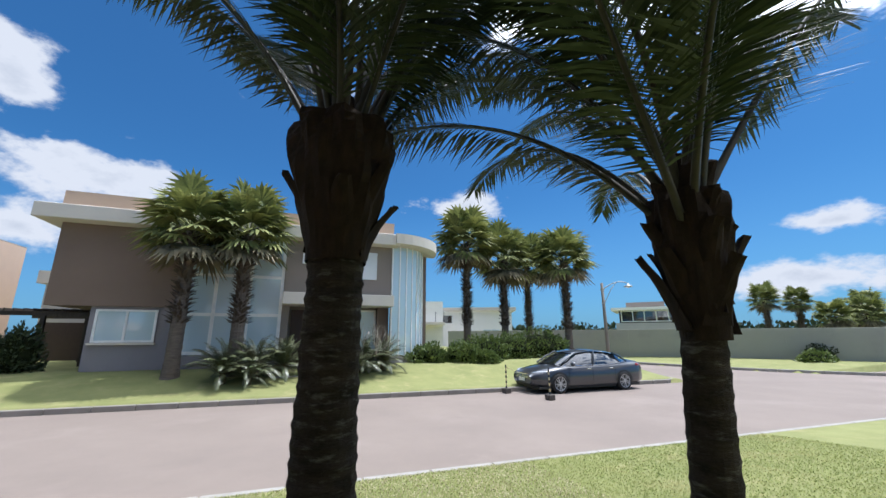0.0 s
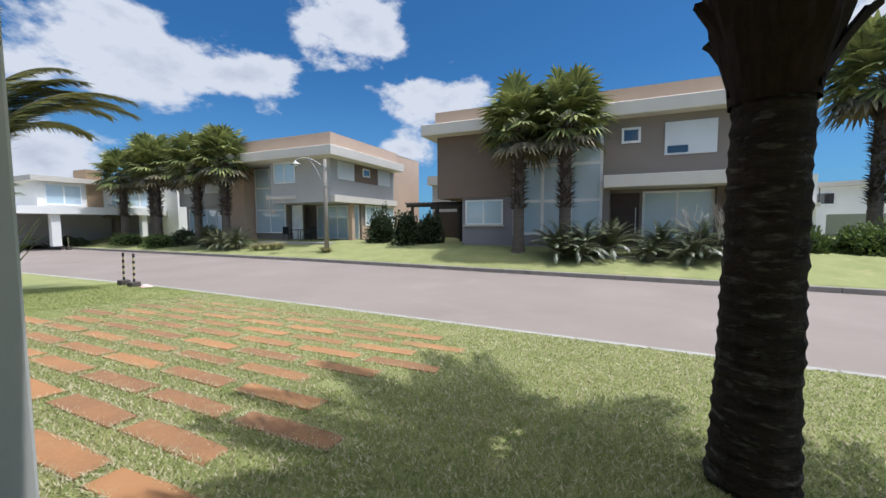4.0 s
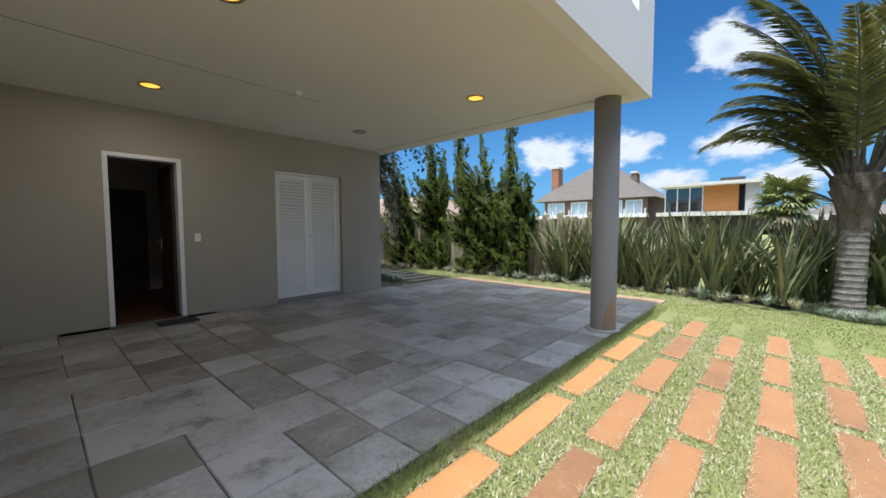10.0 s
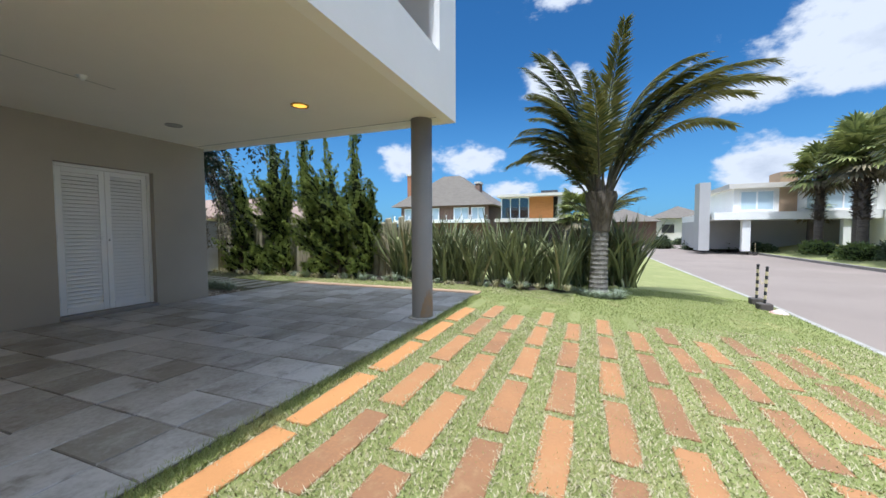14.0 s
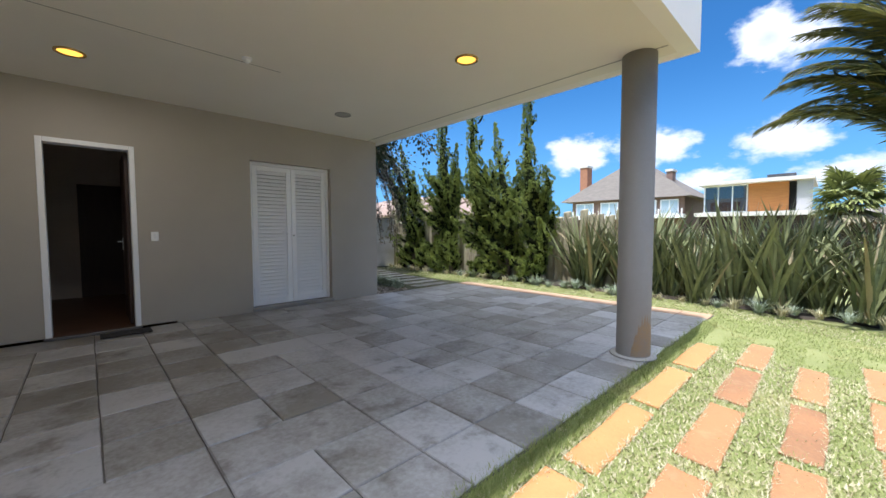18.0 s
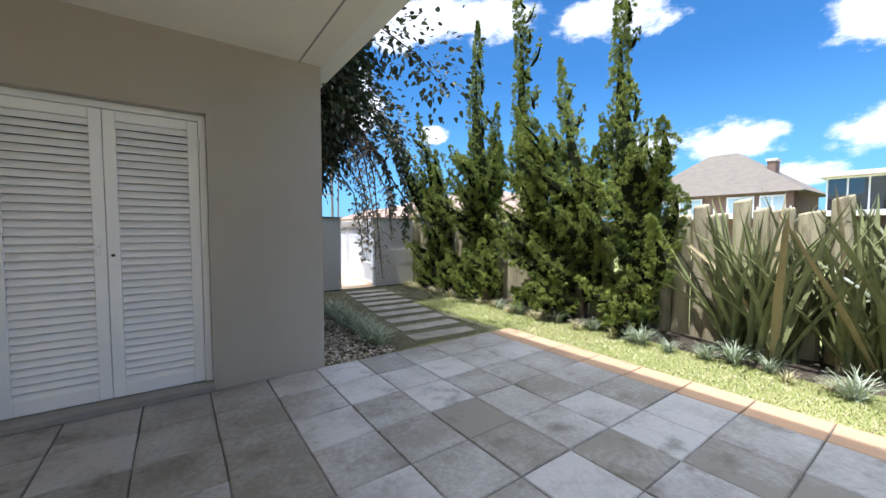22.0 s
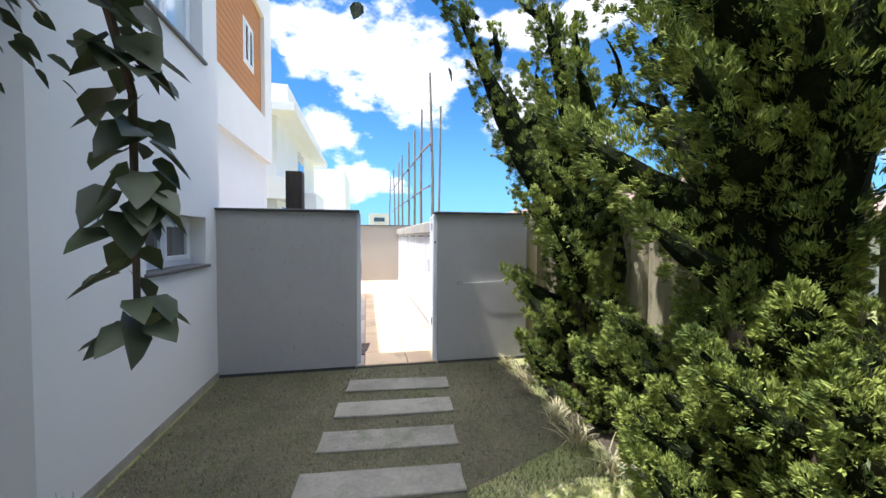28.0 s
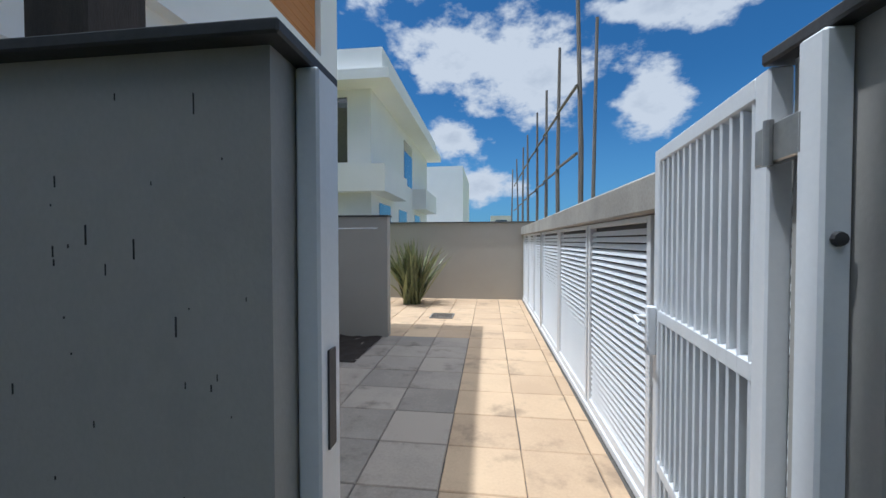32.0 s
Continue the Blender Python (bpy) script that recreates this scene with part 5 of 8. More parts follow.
# far palms behind the street wall
for i, (x, y, h, s) in enumerate(((44, 24, 5.2, 1.2), (47.5, 23, 5.0, 1.1), (43, 18.5, 3.2, 1.1), (46, 17.5, 3.4, 1.2), (50, 19, 4.4, 1.2), (53, 21, 3.2, 1.2))):
    fan_palm(i, x, y, -0.2, h, s, i * 31, 0.8, "distant fan palm behind the street wall")


# ---- junipers ----
def plume(r, base, d0, d1, L, wide, tufts, fol, core, size=1.0):
    """One twisted spire of scale foliage in rounded clumps, from base, turning from d0 to d1."""
    n = 12
    sp, st = [], []
    p = np.array(base, float)
    wob = r.uniform(0, 6.28)
    for j in range(n):
        u = j / (n - 1)
        d = unit(d0 * (1 - u) + d1 * u + 0.14 * np.array([math.sin(u * 7 + wob), math.cos(u * 6 + wob), 0]))
        sp.append(p.copy())
        st.append(d)
        p = p + d * L / (n - 1)
    prof = [wide * (0.55 + 0.6 * math.sin(min(1, u * 2.4) * math.pi / 2)) * (1 - u ** 1.7) ** 0.9 * (1 + 0.16 * math.sin(u * 15 + wob)) + 0.012 for u in np.linspace(0, 1, n)]
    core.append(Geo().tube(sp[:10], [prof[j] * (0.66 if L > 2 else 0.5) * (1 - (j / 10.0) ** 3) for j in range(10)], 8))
    m = max(10, int(tufts * L * wide * 2.6))
    us = r.uniform(0, 1, m) ** 0.82
    C = np.stack([np.interp(us * (n - 1), range(n), [q[j] for q in sp]) for j in range(3)], 1)
    T = unit(np.stack([np.interp(us * (n - 1), range(n), [q[j] for q in st]) for j in range(3)], 1))
    q = unit(r.normal(0, 1, (m, 3)))
    O = unit(q - T * np.sum(q * T, 1, keepdims=True))
    lobes = 1 + 0.3 * np.sin(us * 24 + 3 * np.arctan2(O[:, 1], O[:, 0]) + wob)
    rad = np.interp(us * (n - 1), range(n), prof) * lobes
    P = C + O * (rad * r.uniform(0.62, 0.9, m))[:, None]
    ball = (0.034 + 0.026 * r.rand(m)) * (0.45 + 0.55 * np.minimum(1, rad / 0.1)) * size
    lead = unit(T * 1.1 + O * 0.8)
    for f in range(40):
        # scales lie on the clump like shingles, their tips a little out
        q = unit(r.normal(0, 0.8, (m, 3)) + lead * 0.8)
        flat = lead - q * np.sum(lead * q, 1, keepdims=True) * 0.75
        D = unit(unit(flat) + q * 0.35 + r.normal(0, 0.25, (m, 3)))
        fol.append(kites(P + q * (ball * r.uniform(0.35, 0.95, m))[:, None], D, q + r.normal(0, 0.35, (m, 3)), r.uniform(0.03, 0.056, m) * size, r.uniform(0.0075, 0.0115, m) * size, 0.2, 0.55))


def juniper(x, y, label, spires, side, reach, seed, tufts=210, size=1.0, low=0.06, clear=99.0):
    """A wind-bent juniper: leading spires, each given by its tip (place and height) and half width, and flame-like side plumes below reach."""
    r = np.random.RandomState(seed)
    wind = unit(np.array([0.85, -0.45, 0.0]))
    up = np.array([0, 0, 1.0])
    t = thing("juniper", label, "juniper", "junipers along the fence", (x, y, -0.06))
    fol, core = [], []
    for k, (tx, ty, tz, wide) in enumerate(spires):
        base = np.array([0.0, 0.0, 0.25 if k == 0 else 0.9])
        run = np.array([tx - x, ty - y, tz]) - base
        side_way = np.array([run[0], run[1], 0.0])
        rise = unit(up * run[2] + side_way * 0.45)
        far = np.linalg.norm(run) * 1.02
        plume(r, base, rise, unit(up * run[2] + side_way * 1.55), far, wide, tufts, fol, core, size)
        for j in range(int(far * 2.0) if far > 1.6 else 0):
            # short flames that stand off the spire
            u = 0.38 + 0.54 * (j + r.rand()) / (far * 2.0)
            az = j * 2.4 + r.normal(0, 0.4)
            out = np.array([math.cos(az), math.sin(az), 0])
            at = base + rise * far * u * (1 - 0.35 * u) + unit(up * run[2] + side_way * 1.55) * far * u * u * 0.35
            plume(r, at, unit(out * 0.75 + up * 0.7 + wind * 0.15), unit(up + wind * 0.35 + out * 0.3), r.uniform(0.3, 0.62) * (1.15 - 0.55 * u), 0.07 * r.uniform(0.8, 1.3) * (1.1 - 0.5 * u), tufts, fol, core, size)
    for i in range(side):
        k = (i + 0.5) / side
        zb = reach * (low + (0.9 - low) * k)
        az = i * 2.4 + r.normal(0, 0.5)
        out = np.array([math.cos(az), math.sin(az), 0])
        base = out * 0.08 + up * zb
        L = (1.1 - 0.3 * k) * r.uniform(0.75, 1.3) * min(1.0, reach / 2.2)
        if x + (out[0] * 0.55 + 0.4) * L > clear:
            L *= 0.5
        plume(r, base, unit(out * 0.8 + up * 0.5 + wind * 0.35), unit(up * 0.95 + wind * 0.6 + out * 0.12), L, 0.165 * r.uniform(0.75, 1.3) * min(1.0, 0.5 + reach / 4), tufts, fol, core, size)
        if i % 3 == 1:
            tip = base + unit(out + up * 0.8) * L * 0.5
            plume(r, tip, unit(out * 0.9 + up * 0.5 + wind * 0.4), unit(out * 0.4 + up * 0.9 + wind), L * 0.75, 0.03, tufts * 2, fol, core, size * 0.6)
    part("foliage", mesh_np("foliage", *joined(fol), M_CONIFER), None, t)
    # near-black cores fill the plumes, the foliage's inner shade painted on
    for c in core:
        part("branch", c, M_SHADE_CORE, t, "near-black core painted as the foliage's inner shade")
    part("trunk", Geo().tube([(0, 0, -0.05), (0.03, 0.02, reach * 0.4), (0.05, -0.03, reach * 0.9)], [0.085, 0.07, 0.04], 8), M_CONBARK, t)


JL = "dark green juniper bent by the wind beside the fence"
juniper(-11.95, -8.2, JL, ((-11.35, -8.2, 4.0, 0.24), (-10.42, -8.2, 3.6, 0.2), (-11.8, -7.95, 3.2, 0.2), (-11.5, -8.45, 3.0, 0.18), (-11.9, -8.5, 2.4, 0.18)), 18, 2.6, 3, 250, 0.85, 0.06, -11.3)
juniper(-12.1, -6.7, JL, ((-12.05, -6.85, 5.6, 0.24), (-11.5, -7.45, 2.95, 0.07), (-11.65, -6.6, 3.1, 0.22), (-11.95, -6.2, 3.8, 0.2), (-11.8, -5.95, 3.0, 0.2), (-11.9, -5.95, 2.3, 0.16)), 16, 2.9, 4, 250, 0.85, 0.38)
juniper(-12.05, -5.1, JL, ((-12.0, -5.75, 5.9, 0.23), (-11.8, -5.6, 3.5, 0.19), (-11.75, -5.5, 2.7, 0.17), (-11.8, -5.0, 2.9, 0.17)), 17, 2.9, 5, 260, 0.9, 0.22)
juniper(-12.05, -4.4, JL, ((-11.95, -4.8, 4.1, 0.2), (-11.85, -5.2, 3.2, 0.16), (-11.9, -4.1, 2.6, 0.15)), 15, 2.3, 6, 260, 0.9)
juniper(-12.05, -3.5, JL, ((-11.95, -3.75, 4.85, 0.24), (-11.85, -4.0, 3.0, 0.17), (-12.0, -3.1, 2.4, 0.16)), 15, 2.4, 7, 280, 0.9)
JS = "low bright green juniper shrub at the fence's foot"
for x, y, h, seed in ((-11.85, -6.6, 1.3, 21), (-11.8, -6.25, 1.05, 26), (-11.95, -7.0, 1.1, 28), (-11.8, -3.5, 0.9, 22), (-11.85, -4.9, 0.6, 23), (-11.95, -7.6, 0.85, 24), (-11.95, -8.5, 0.8, 27), (-11.75, -5.2, 0.5, 25)):
    juniper(x, y, JS, ((x + 0.05, y, h, 0.2),), 13, h * 0.9, seed, *((400, 0.7) if y < -6 else (240, 1.0)))


# ---- fence of round stakes ----
M_STAKE = material("stake_wood", (0.42, 0.375, 0.235), (0.29, 0.25, 0.16), 0.85, 2.5, 40, 0.5, 0.006, stretch=(5, 5, 1), each=0.8, stain=((0.12, 0.09, 0.06), 0.6, 2.5))
fence = thing("stake_fence", "fence of pale round timber stakes behind the junipers", "fence")
rng = random.Random(31)
y = -10.3
while y < -1.6:
    r = rng.uniform(0.085, 0.115)
    keep = rng.random() > 0.12 or -7.4 < y < -5.4 or y > -3.7
    if keep:
        h = rng.uniform(1.48, 1.72)
        x = -12.34 + rng.uniform(-0.03, 0.03)
        n = 14
        g = Geo()
        for z, k in ((-0.15, 1.0), (h * 0.5, rng.uniform(0.93, 1.04)), (h - 0.02, 0.95), (h, 0.86)):
            for j in range(n):
                a = 2 * math.pi * j / n
                g.v.append((x + r * k * math.cos(a) * (1 + 0.05 * math.sin(3 * a + y)), y + r * k * math.sin(a), z + 0.02 * math.cos(a + y) * (z > 1)))
        g.f = [(i * n + j, i * n + (j + 1) % n, (i + 1) * n + (j + 1) % n, (i + 1) * n + j) for i in range(3) for j in range(n)] + [tuple(3 * n + j for j in range(n))]
        part("stake", g, M_STAKE, fence)
    y += r * 2 + rng.uniform(0.004, 0.03) * (0.3 if y > -3.7 else 1)


for x, y, h in ((-12.07, -9.43, 1.62), (-12.25, -9.46, 1.55)):
    part("stake", Geo().tube([(x, y, -0.15), (x + 0.01, y, h * 0.5), (x, y, h - 0.02), (x, y, h)], [0.085, 0.083, 0.08, 0.07], 14), M_STAKE, fence)


# ---- bare bed under the hedge ----
M_BED = material("hedge_bed_soil", (0.075, 0.055, 0.036), (0.035, 0.028, 0.02), 0.95, 5, 50, 1.0, 0.02, stain=((0.16, 0.125, 0.08), 0.6, 7))
bed_y = [-9.0 + 0.2 * k for k in range(56)]
g = Geo()
for k, y in enumerate(bed_y):
    edge = -11.7 + 0.05 * math.sin(y * 2.3) + 0.03 * math.sin(y * 6.1) - (0.25 * (y > 1.4))
    for x, up in ((edge, 0.0), (edge - 0.06, 0.03), (edge - 0.3, 0.045), (-12.25, 0.05), (-12.6, 0.03)):
        g.v.append((x, y, ground_z(x, y) + 0.004 + up * (0.8 + 0.4 * noise.noise((x * 3, y * 3, 1)))))
g.f = [(5 * k + j, 5 * k + j + 1, 5 * k + j + 6, 5 * k + j + 5) for k in range(len(bed_y) - 1) for j in range(4)]
tagged(part("hedge_bed", g, M_BED, smooth=True), "dark bare soil bed under the junipers and flax", "soil", kind="stuff")


# ---- flax hedge ----
def flax(seed, leaves, hmax):
    r = random.Random(seed)
    live, dry = [], []
    for i in range(leaves):
        az = r.uniform(0, 6.283)
        el = math.radians(r.uniform(56, 90))
        L = hmax * r.uniform(0.6, 1.0)
        bend = r.choice((0.05, 0.1, 0.15, 0.2, 0.3, 0.4, 0.9))
        base = (r.uniform(-0.16, 0.16), r.uniform(-0.16, 0.16), 0)
        (dry if r.random() < 0.07 else live).append(strip_leaf(base, az, el, el - bend, L, r.uniform(0.05, 0.078), 0.3, 6, r.uniform(-0.9, 0.9)))
    out = [mesh_np("leaves", *joined(live), M_PHORM)]
    out.append(mesh_np("dry_leaves", *joined(dry or live[:2]), M_PHORM_DRY))
    return out


FLAX = [flax(s, 70, 1.72) for s in (1, 2, 3, 4)]
rng = random.Random(5)
for i, (x, y) in enumerate(((-12.1, -2.35), (-12.0, -2.1), (-12.15, -1.45), (-11.95, -0.95), (-12.1, -0.6), (-11.75, -0.1), (-12.05, 0.4), (-11.85, 0.95), (-12.1, 1.45), (-11.9, 1.9), (-12.5, 2.2), (-12.55, -2.15), (-12.6, -1.6), (-12.6, -1.0), (-12.65, -0.4), (-12.6, 0.2), (-12.6, 1.2), (-12.9, 3.0), (-12.75, 2.6), (-12.75, 3.35), (-13.1, 3.3))):
    t = thing("flax_plant", "clump of upright sword-shaped flax leaves", "flax", "flax hedge", (x, y, -0.05), rng.uniform(0, 360))
    for me, nm in zip(FLAX[i % 4], ("leaves", "dry_leaves")):
        o = part(nm, me, None, t)
        s = rng.uniform(0.85, 1.18)
        o.scale = (s, s, s)


# ---- tufts ----
def tuft(seed, n, L, W, lean=(35, 85), bend=1.2):
    r = random.Random(seed)
    return joined([strip_leaf((r.uniform(-0.05, 0.05), r.uniform(-0.05, 0.05), 0), r.uniform(0, 6.283), math.radians(r.uniform(*lean)), math.radians(r.uniform(*lean)) - bend, L * r.uniform(0.6, 1), W, 0.2, 4) for _ in range(n)])


LIRI = [mesh_np("leaves", *tuft(s, 80, 0.38, 0.012), M_LIRI) for s in (1, 2, 3)]
DRYT = [mesh_np("leaves", *tuft(s, 50, 0.3, 0.011), M_DRYTUFT) for s in (4, 5, 6)]
rng = random.Random(6)
for i in range(15):
    y = -4.95 - 2.15 * i / 14
    t = tagged(part("border_grass", LIRI[i % 3], None), "pale green striped grass tuft edging the gravel", "grass tuft", "border grass")
    t.matrix_basis = pose(-8.93 + rng.uniform(-0.07, 0.07) + 0.06 * math.sin(i), y, -0.03, 0, 0, rng.uniform(0, 360)) @ Matrix.Diagonal((rng.uniform(0.8, 1.1),) * 3 + (1,))
for i in range(44):
    y = -9.0 + 11.0 * i / 43 + rng.uniform(-0.1, 0.1)
    x = -11.55 + rng.uniform(-0.12, 0.12) - (0.1 if y < -6 else 0)
    t = tagged(part("edge_tuft", (DRYT if rng.random() < 0.55 else LIRI)[i % 3], None), "small dry grass tuft at the hedge's foot", "grass tuft", "tufts along the hedge")
    k = rng.uniform(0.55, 0.95)
    t.matrix_basis = pose(x, y, -0.03, 0, 0, rng.uniform(0, 360)) @ Matrix.Diagonal((k, k, k, 1))
for i in range(11):
    t = tagged(part("palm_foot_grass", LIRI[i % 3], None), "pale grass tuft round the palm's foot", "grass tuft", "tufts round the palm")
    a = i * 0.31 - 1.2
    t.matrix_basis = pose(-12.15 + 0.36 * math.cos(a), 2.75 + 0.42 * math.sin(a), ground_z(-12, 3) - 0.02, 0, 0, i * 70) @ Matrix.Diagonal((0.95, 0.95, 0.8, 1))


# ---- gravel bed ----
M_GRAVEL = material("gravel", (0.50, 0.43, 0.34), (0.19, 0.15, 0.11), 0.85, 6, 60, 0.2, island=1.8)
rs = np.random.RandomState(17)
n = 2600
cube = np.array([(x, y, z) for z in (-1, 1) for y in (-1, 1) for x in (-1, 1)], float)
cube = np.concatenate([cube * 0.62, np.array([(1, 0, 0), (-1, 0, 0), (0, 1, 0), (0, -1, 0), (0, 0, 1), (0, 0, -1)], float)])
cf = []
for axis, sgn in ((0, 1), (0, -1), (1, 1), (1, -1), (2, 1), (2, -1)):
    ids = [i for i in range(8) if cube[i][axis] * sgn > 0]
    c = 8 + axis * 2 + (0 if sgn > 0 else 1)
    ids.sort(key=lambda i: math.atan2(*[cube[i][a] for a in range(3) if a != axis]))
    cf += [(c, ids[j], ids[(j + 1) % 4], c) for j in range(4)]
cf = np.array(cf)[:, :3]
pos = np.stack([rs.uniform(-8.98, -8.13, n), rs.uniform(-6.98, -4.66, n), rs.uniform(-0.03, 0.008, n)], 1)
sz = rs.uniform(0.009, 0.023, (n, 1)) * np.array([[1.2, 1.0, 0.7]])
rot = rs.uniform(0, 6.283, n)
V = cube[None] * sz[:, None] * (1 + rs.normal(0, 0.12, (n, 14, 1)))
V = np.stack([V[..., 0] * np.cos(rot)[:, None] - V[..., 1] * np.sin(rot)[:, None], V[..., 0] * np.sin(rot)[:, None] + V[..., 1] * np.cos(rot)[:, None], V[..., 2]], -1) + pos[:, None]
F = (cf[None] + (np.arange(n) * 14)[:, None, None]).reshape(-1, 3)
tagged(part("gravel", mesh_np("gravel", V.reshape(-1, 3), F, M_GRAVEL, smooth=True), None), "brown and white pebbles beside the house wall", "gravel", kind="stuff")


# ---- climber on the house corner ----
def heart_leaves(P, D, N, L, W, fold=0.16, droop=0.25):
    """Rounded pointed leaves, four quads each: a midrib of three points and two bowed edges."""
    P, D, N = np.asarray(P, float), unit(np.asarray(D, float)), np.asarray(N, float)
    S = unit(np.cross(D, N))
    U = unit(np.cross(S, D))
    L, W = np.broadcast_to(L, len(P))[:, None], np.broadcast_to(W, len(P))[:, None]
    dn = np.array([0, 0, 1.0]) * droop * L

    def at(u, w):
        return P + D * L * u + S * W * w + U * fold * W * abs(w) * 2 - dn * u * u

    V = np.stack([P, at(0.45, 0), at(1, 0), at(0.08, 0.36), at(0.4, 0.5), at(0.76, 0.27), at(0.08, -0.36), at(0.4, -0.5), at(0.76, -0.27)], 1).reshape(-1, 3)
    o = np.arange(len(P))[:, None] * 9
    return V, np.concatenate([o + np.array([q]) for q in ((0, 3, 4, 1), (1, 4, 5, 2), (0, 1, 7, 6), (1, 2, 8, 7))], 0)


def leafy_branch(pts, seed, n, size, spread, broad=0.75):
    r = np.random.RandomState(seed)
    pts = np.array(pts, float)
    us = r.uniform(0.0, 1, n) * (len(pts) - 1)
    C = np.stack([np.interp(us, range(len(pts)), pts[:, k]) for k in range(3)], 1)
    P = C + r.normal(0, spread, (n, 3))
    D = unit(P - C + r.normal(0, 0.03, (n, 3)) + np.array([0, 0, -0.05]))
    if spread < 0.1:
        az = r.uniform(0, 6.283, n)
        D = np.stack([np.cos(az), np.sin(az), r.uniform(-1.1, -0.1, n)], 1)
        P = P + D * 0.015
    N = r.normal(0, 0.4, (n, 3)) + np.array([0, 0, 1.0])
    L = r.uniform(0.6, 1.15, n) * size
    return heart_leaves(P, D, N, L, L * broad, 0.16, 0.25)


climber = thing("climber", "old climbing shrub with twisted stems on the house corner", "climber")
for pts, r0 in (([(-8.36, -6.86, -0.05), (-8.35, -6.84, 0.55), (-8.28, -6.8, 0.75), (-8.24, -6.72, 1.2), (-8.27, -6.75, 1.8), (-8.3, -6.72, 2.4), (-8.4, -6.5, 3.0)], 0.035),
                ([(-8.36, -6.86, 0.5), (-8.37, -6.88, 1.0), (-8.33, -6.9, 1.7), (-8.36, -6.8, 2.3), (-8.6, -6.5, 2.9), (-9.0, -6.3, 3.2)], 0.024),
                ([(-8.38, -6.85, 0.6), (-8.42, -6.86, 1.4), (-8.39, -6.86, 2.0), (-8.5, -6.8, 2.6)], 0.018)):
    part("stem", Geo().tube(pts, [r0 * (1 - 0.5 * i / len(pts)) for i in range(len(pts))], 8), M_STEM, climber, smooth=True)


def arm(seed, dry, *pts):
    """A branch of the climber with its leaves; a hanging one carries them close to the stem."""
    b = part("branch", Geo().tube(pts, [0.012 * (1 - 0.7 * k / len(pts)) for k in range(len(pts))], 6), M_STEM, climber)
    hang = pts[-1][2] < 2.5
    close = seed in (64, 65, 73)
    n = 26 if seed == 73 else 230 if close else 190 if hang else 420
    m = leafy_branch(pts[1:] if hang else pts, seed, n, 0.085 if seed == 73 else 0.05 if dry else 0.064 if hang else 0.08, 0.01 if close else 0.035 if hang else 0.2, 0.65 if dry else 0.85)
    part("leaves", mesh_np("leaves", *m, M_CLIMB_DRY if dry else M_CLIMB, smooth=True), None, b)


arm(60, False, (-8.4, -6.5, 2.6), (-8.6, -6.1, 3.1), (-8.9, -5.9, 3.4), (-9.3, -5.9, 3.3))
arm(61, False, (-8.4, -6.4, 2.7), (-8.45, -5.9, 3.2), (-8.5, -5.4, 3.5), (-8.6, -5.0, 3.7))
arm(62, False, (-8.5, -6.6, 2.7), (-9.0, -6.5, 3.2), (-9.5, -6.4, 3.3), (-9.9, -6.35, 2.9), (-10.05, -6.3, 2.4))
arm(63, False, (-8.5, -6.8, 2.6), (-8.9, -7.1, 3.3), (-9.2, -7.2, 3.9))
arm(64, False, (-8.9, -6.0, 3.2), (-9.3, -5.8, 3.0), (-9.55, -5.7, 2.5), (-9.72, -5.8, 2.0), (-9.78, -5.88, 1.6), (-9.78, -5.88, 1.25))
arm(65, False, (-8.9, -6.3, 3.0), (-9.2, -6.0, 2.7), (-9.4, -5.8, 2.3), (-9.48, -5.75, 1.9), (-9.5, -5.75, 1.6))
arm(66, True, (-8.7, -6.6, 2.8), (-9.0, -6.4, 2.5), (-9.2, -6.2, 2.0), (-9.25, -6.1, 1.25))
arm(67, True, (-8.6, -6.3, 2.9), (-8.9, -5.9, 2.9), (-9.05, -5.7, 2.3), (-9.12, -5.6, 1.6), (-9.15, -5.6, 1.0))
arm(68, True, (-8.6, -6.7, 2.6), (-8.9, -6.6, 2.4), (-9.05, -6.1, 1.9), (-9.08, -5.95, 1.4), (-9.1, -5.9, 0.95))
arm(72, False, (-8.5, -5.3, 3.5), (-8.9, -4.95, 3.7), (-9.3, -4.75, 3.4), (-9.66, -4.66, 3.04))
arm(73, False, (-9.0, -5.6, 2.6), (-9.3, -5.35, 2.0), (-9.5, -5.2, 1.6), (-9.64, -5.06, 1.46), (-9.7, -5.0, 1.4))
arm(74, True, (-8.6, -5.6, 3.0), (-8.9, -5.4, 2.6), (-9.0, -5.3, 2.0), (-9.02, -5.25, 1.4), (-9.05, -5.2, 0.8))
arm(75, True, (-8.7, -5.9, 2.8), (-9.1, -5.7, 2.4), (-9.3, -5.55, 1.9), (-9.35, -5.5, 1.3))
arm(76, True, (-8.5, -5.4, 2.9), (-8.7, -5.2, 2.3), (-8.8, -5.1, 1.7), (-8.82, -5.1, 1.2))
arm(69, False, (-9.5, -6.4, 3.3), (-10.0, -6.6, 3.1), (-10.3, -6.7, 2.7))
arm(70, False, (-8.45, -6.2, 3.0), (-8.5, -6.0, 3.8), (-8.6, -5.8, 4.6))
arm(71, False, (-8.5, -6.6, 3.0), (-8.8, -6.7, 3.9), (-9.1, -6.6, 4.7))
part("leaf_mass", mesh_np("leaf_mass", *leafy_branch([(-8.32, -5.3, 3.6), (-8.4, -5.9, 3.1), (-8.45, -6.5, 2.75), (-8.7, -6.6, 3.2), (-9.0, -6.4, 3.6), (-8.6, -6.0, 4.2)], 90, 4600, 0.085, 0.24, 0.8), M_CLIMB), None, climber)
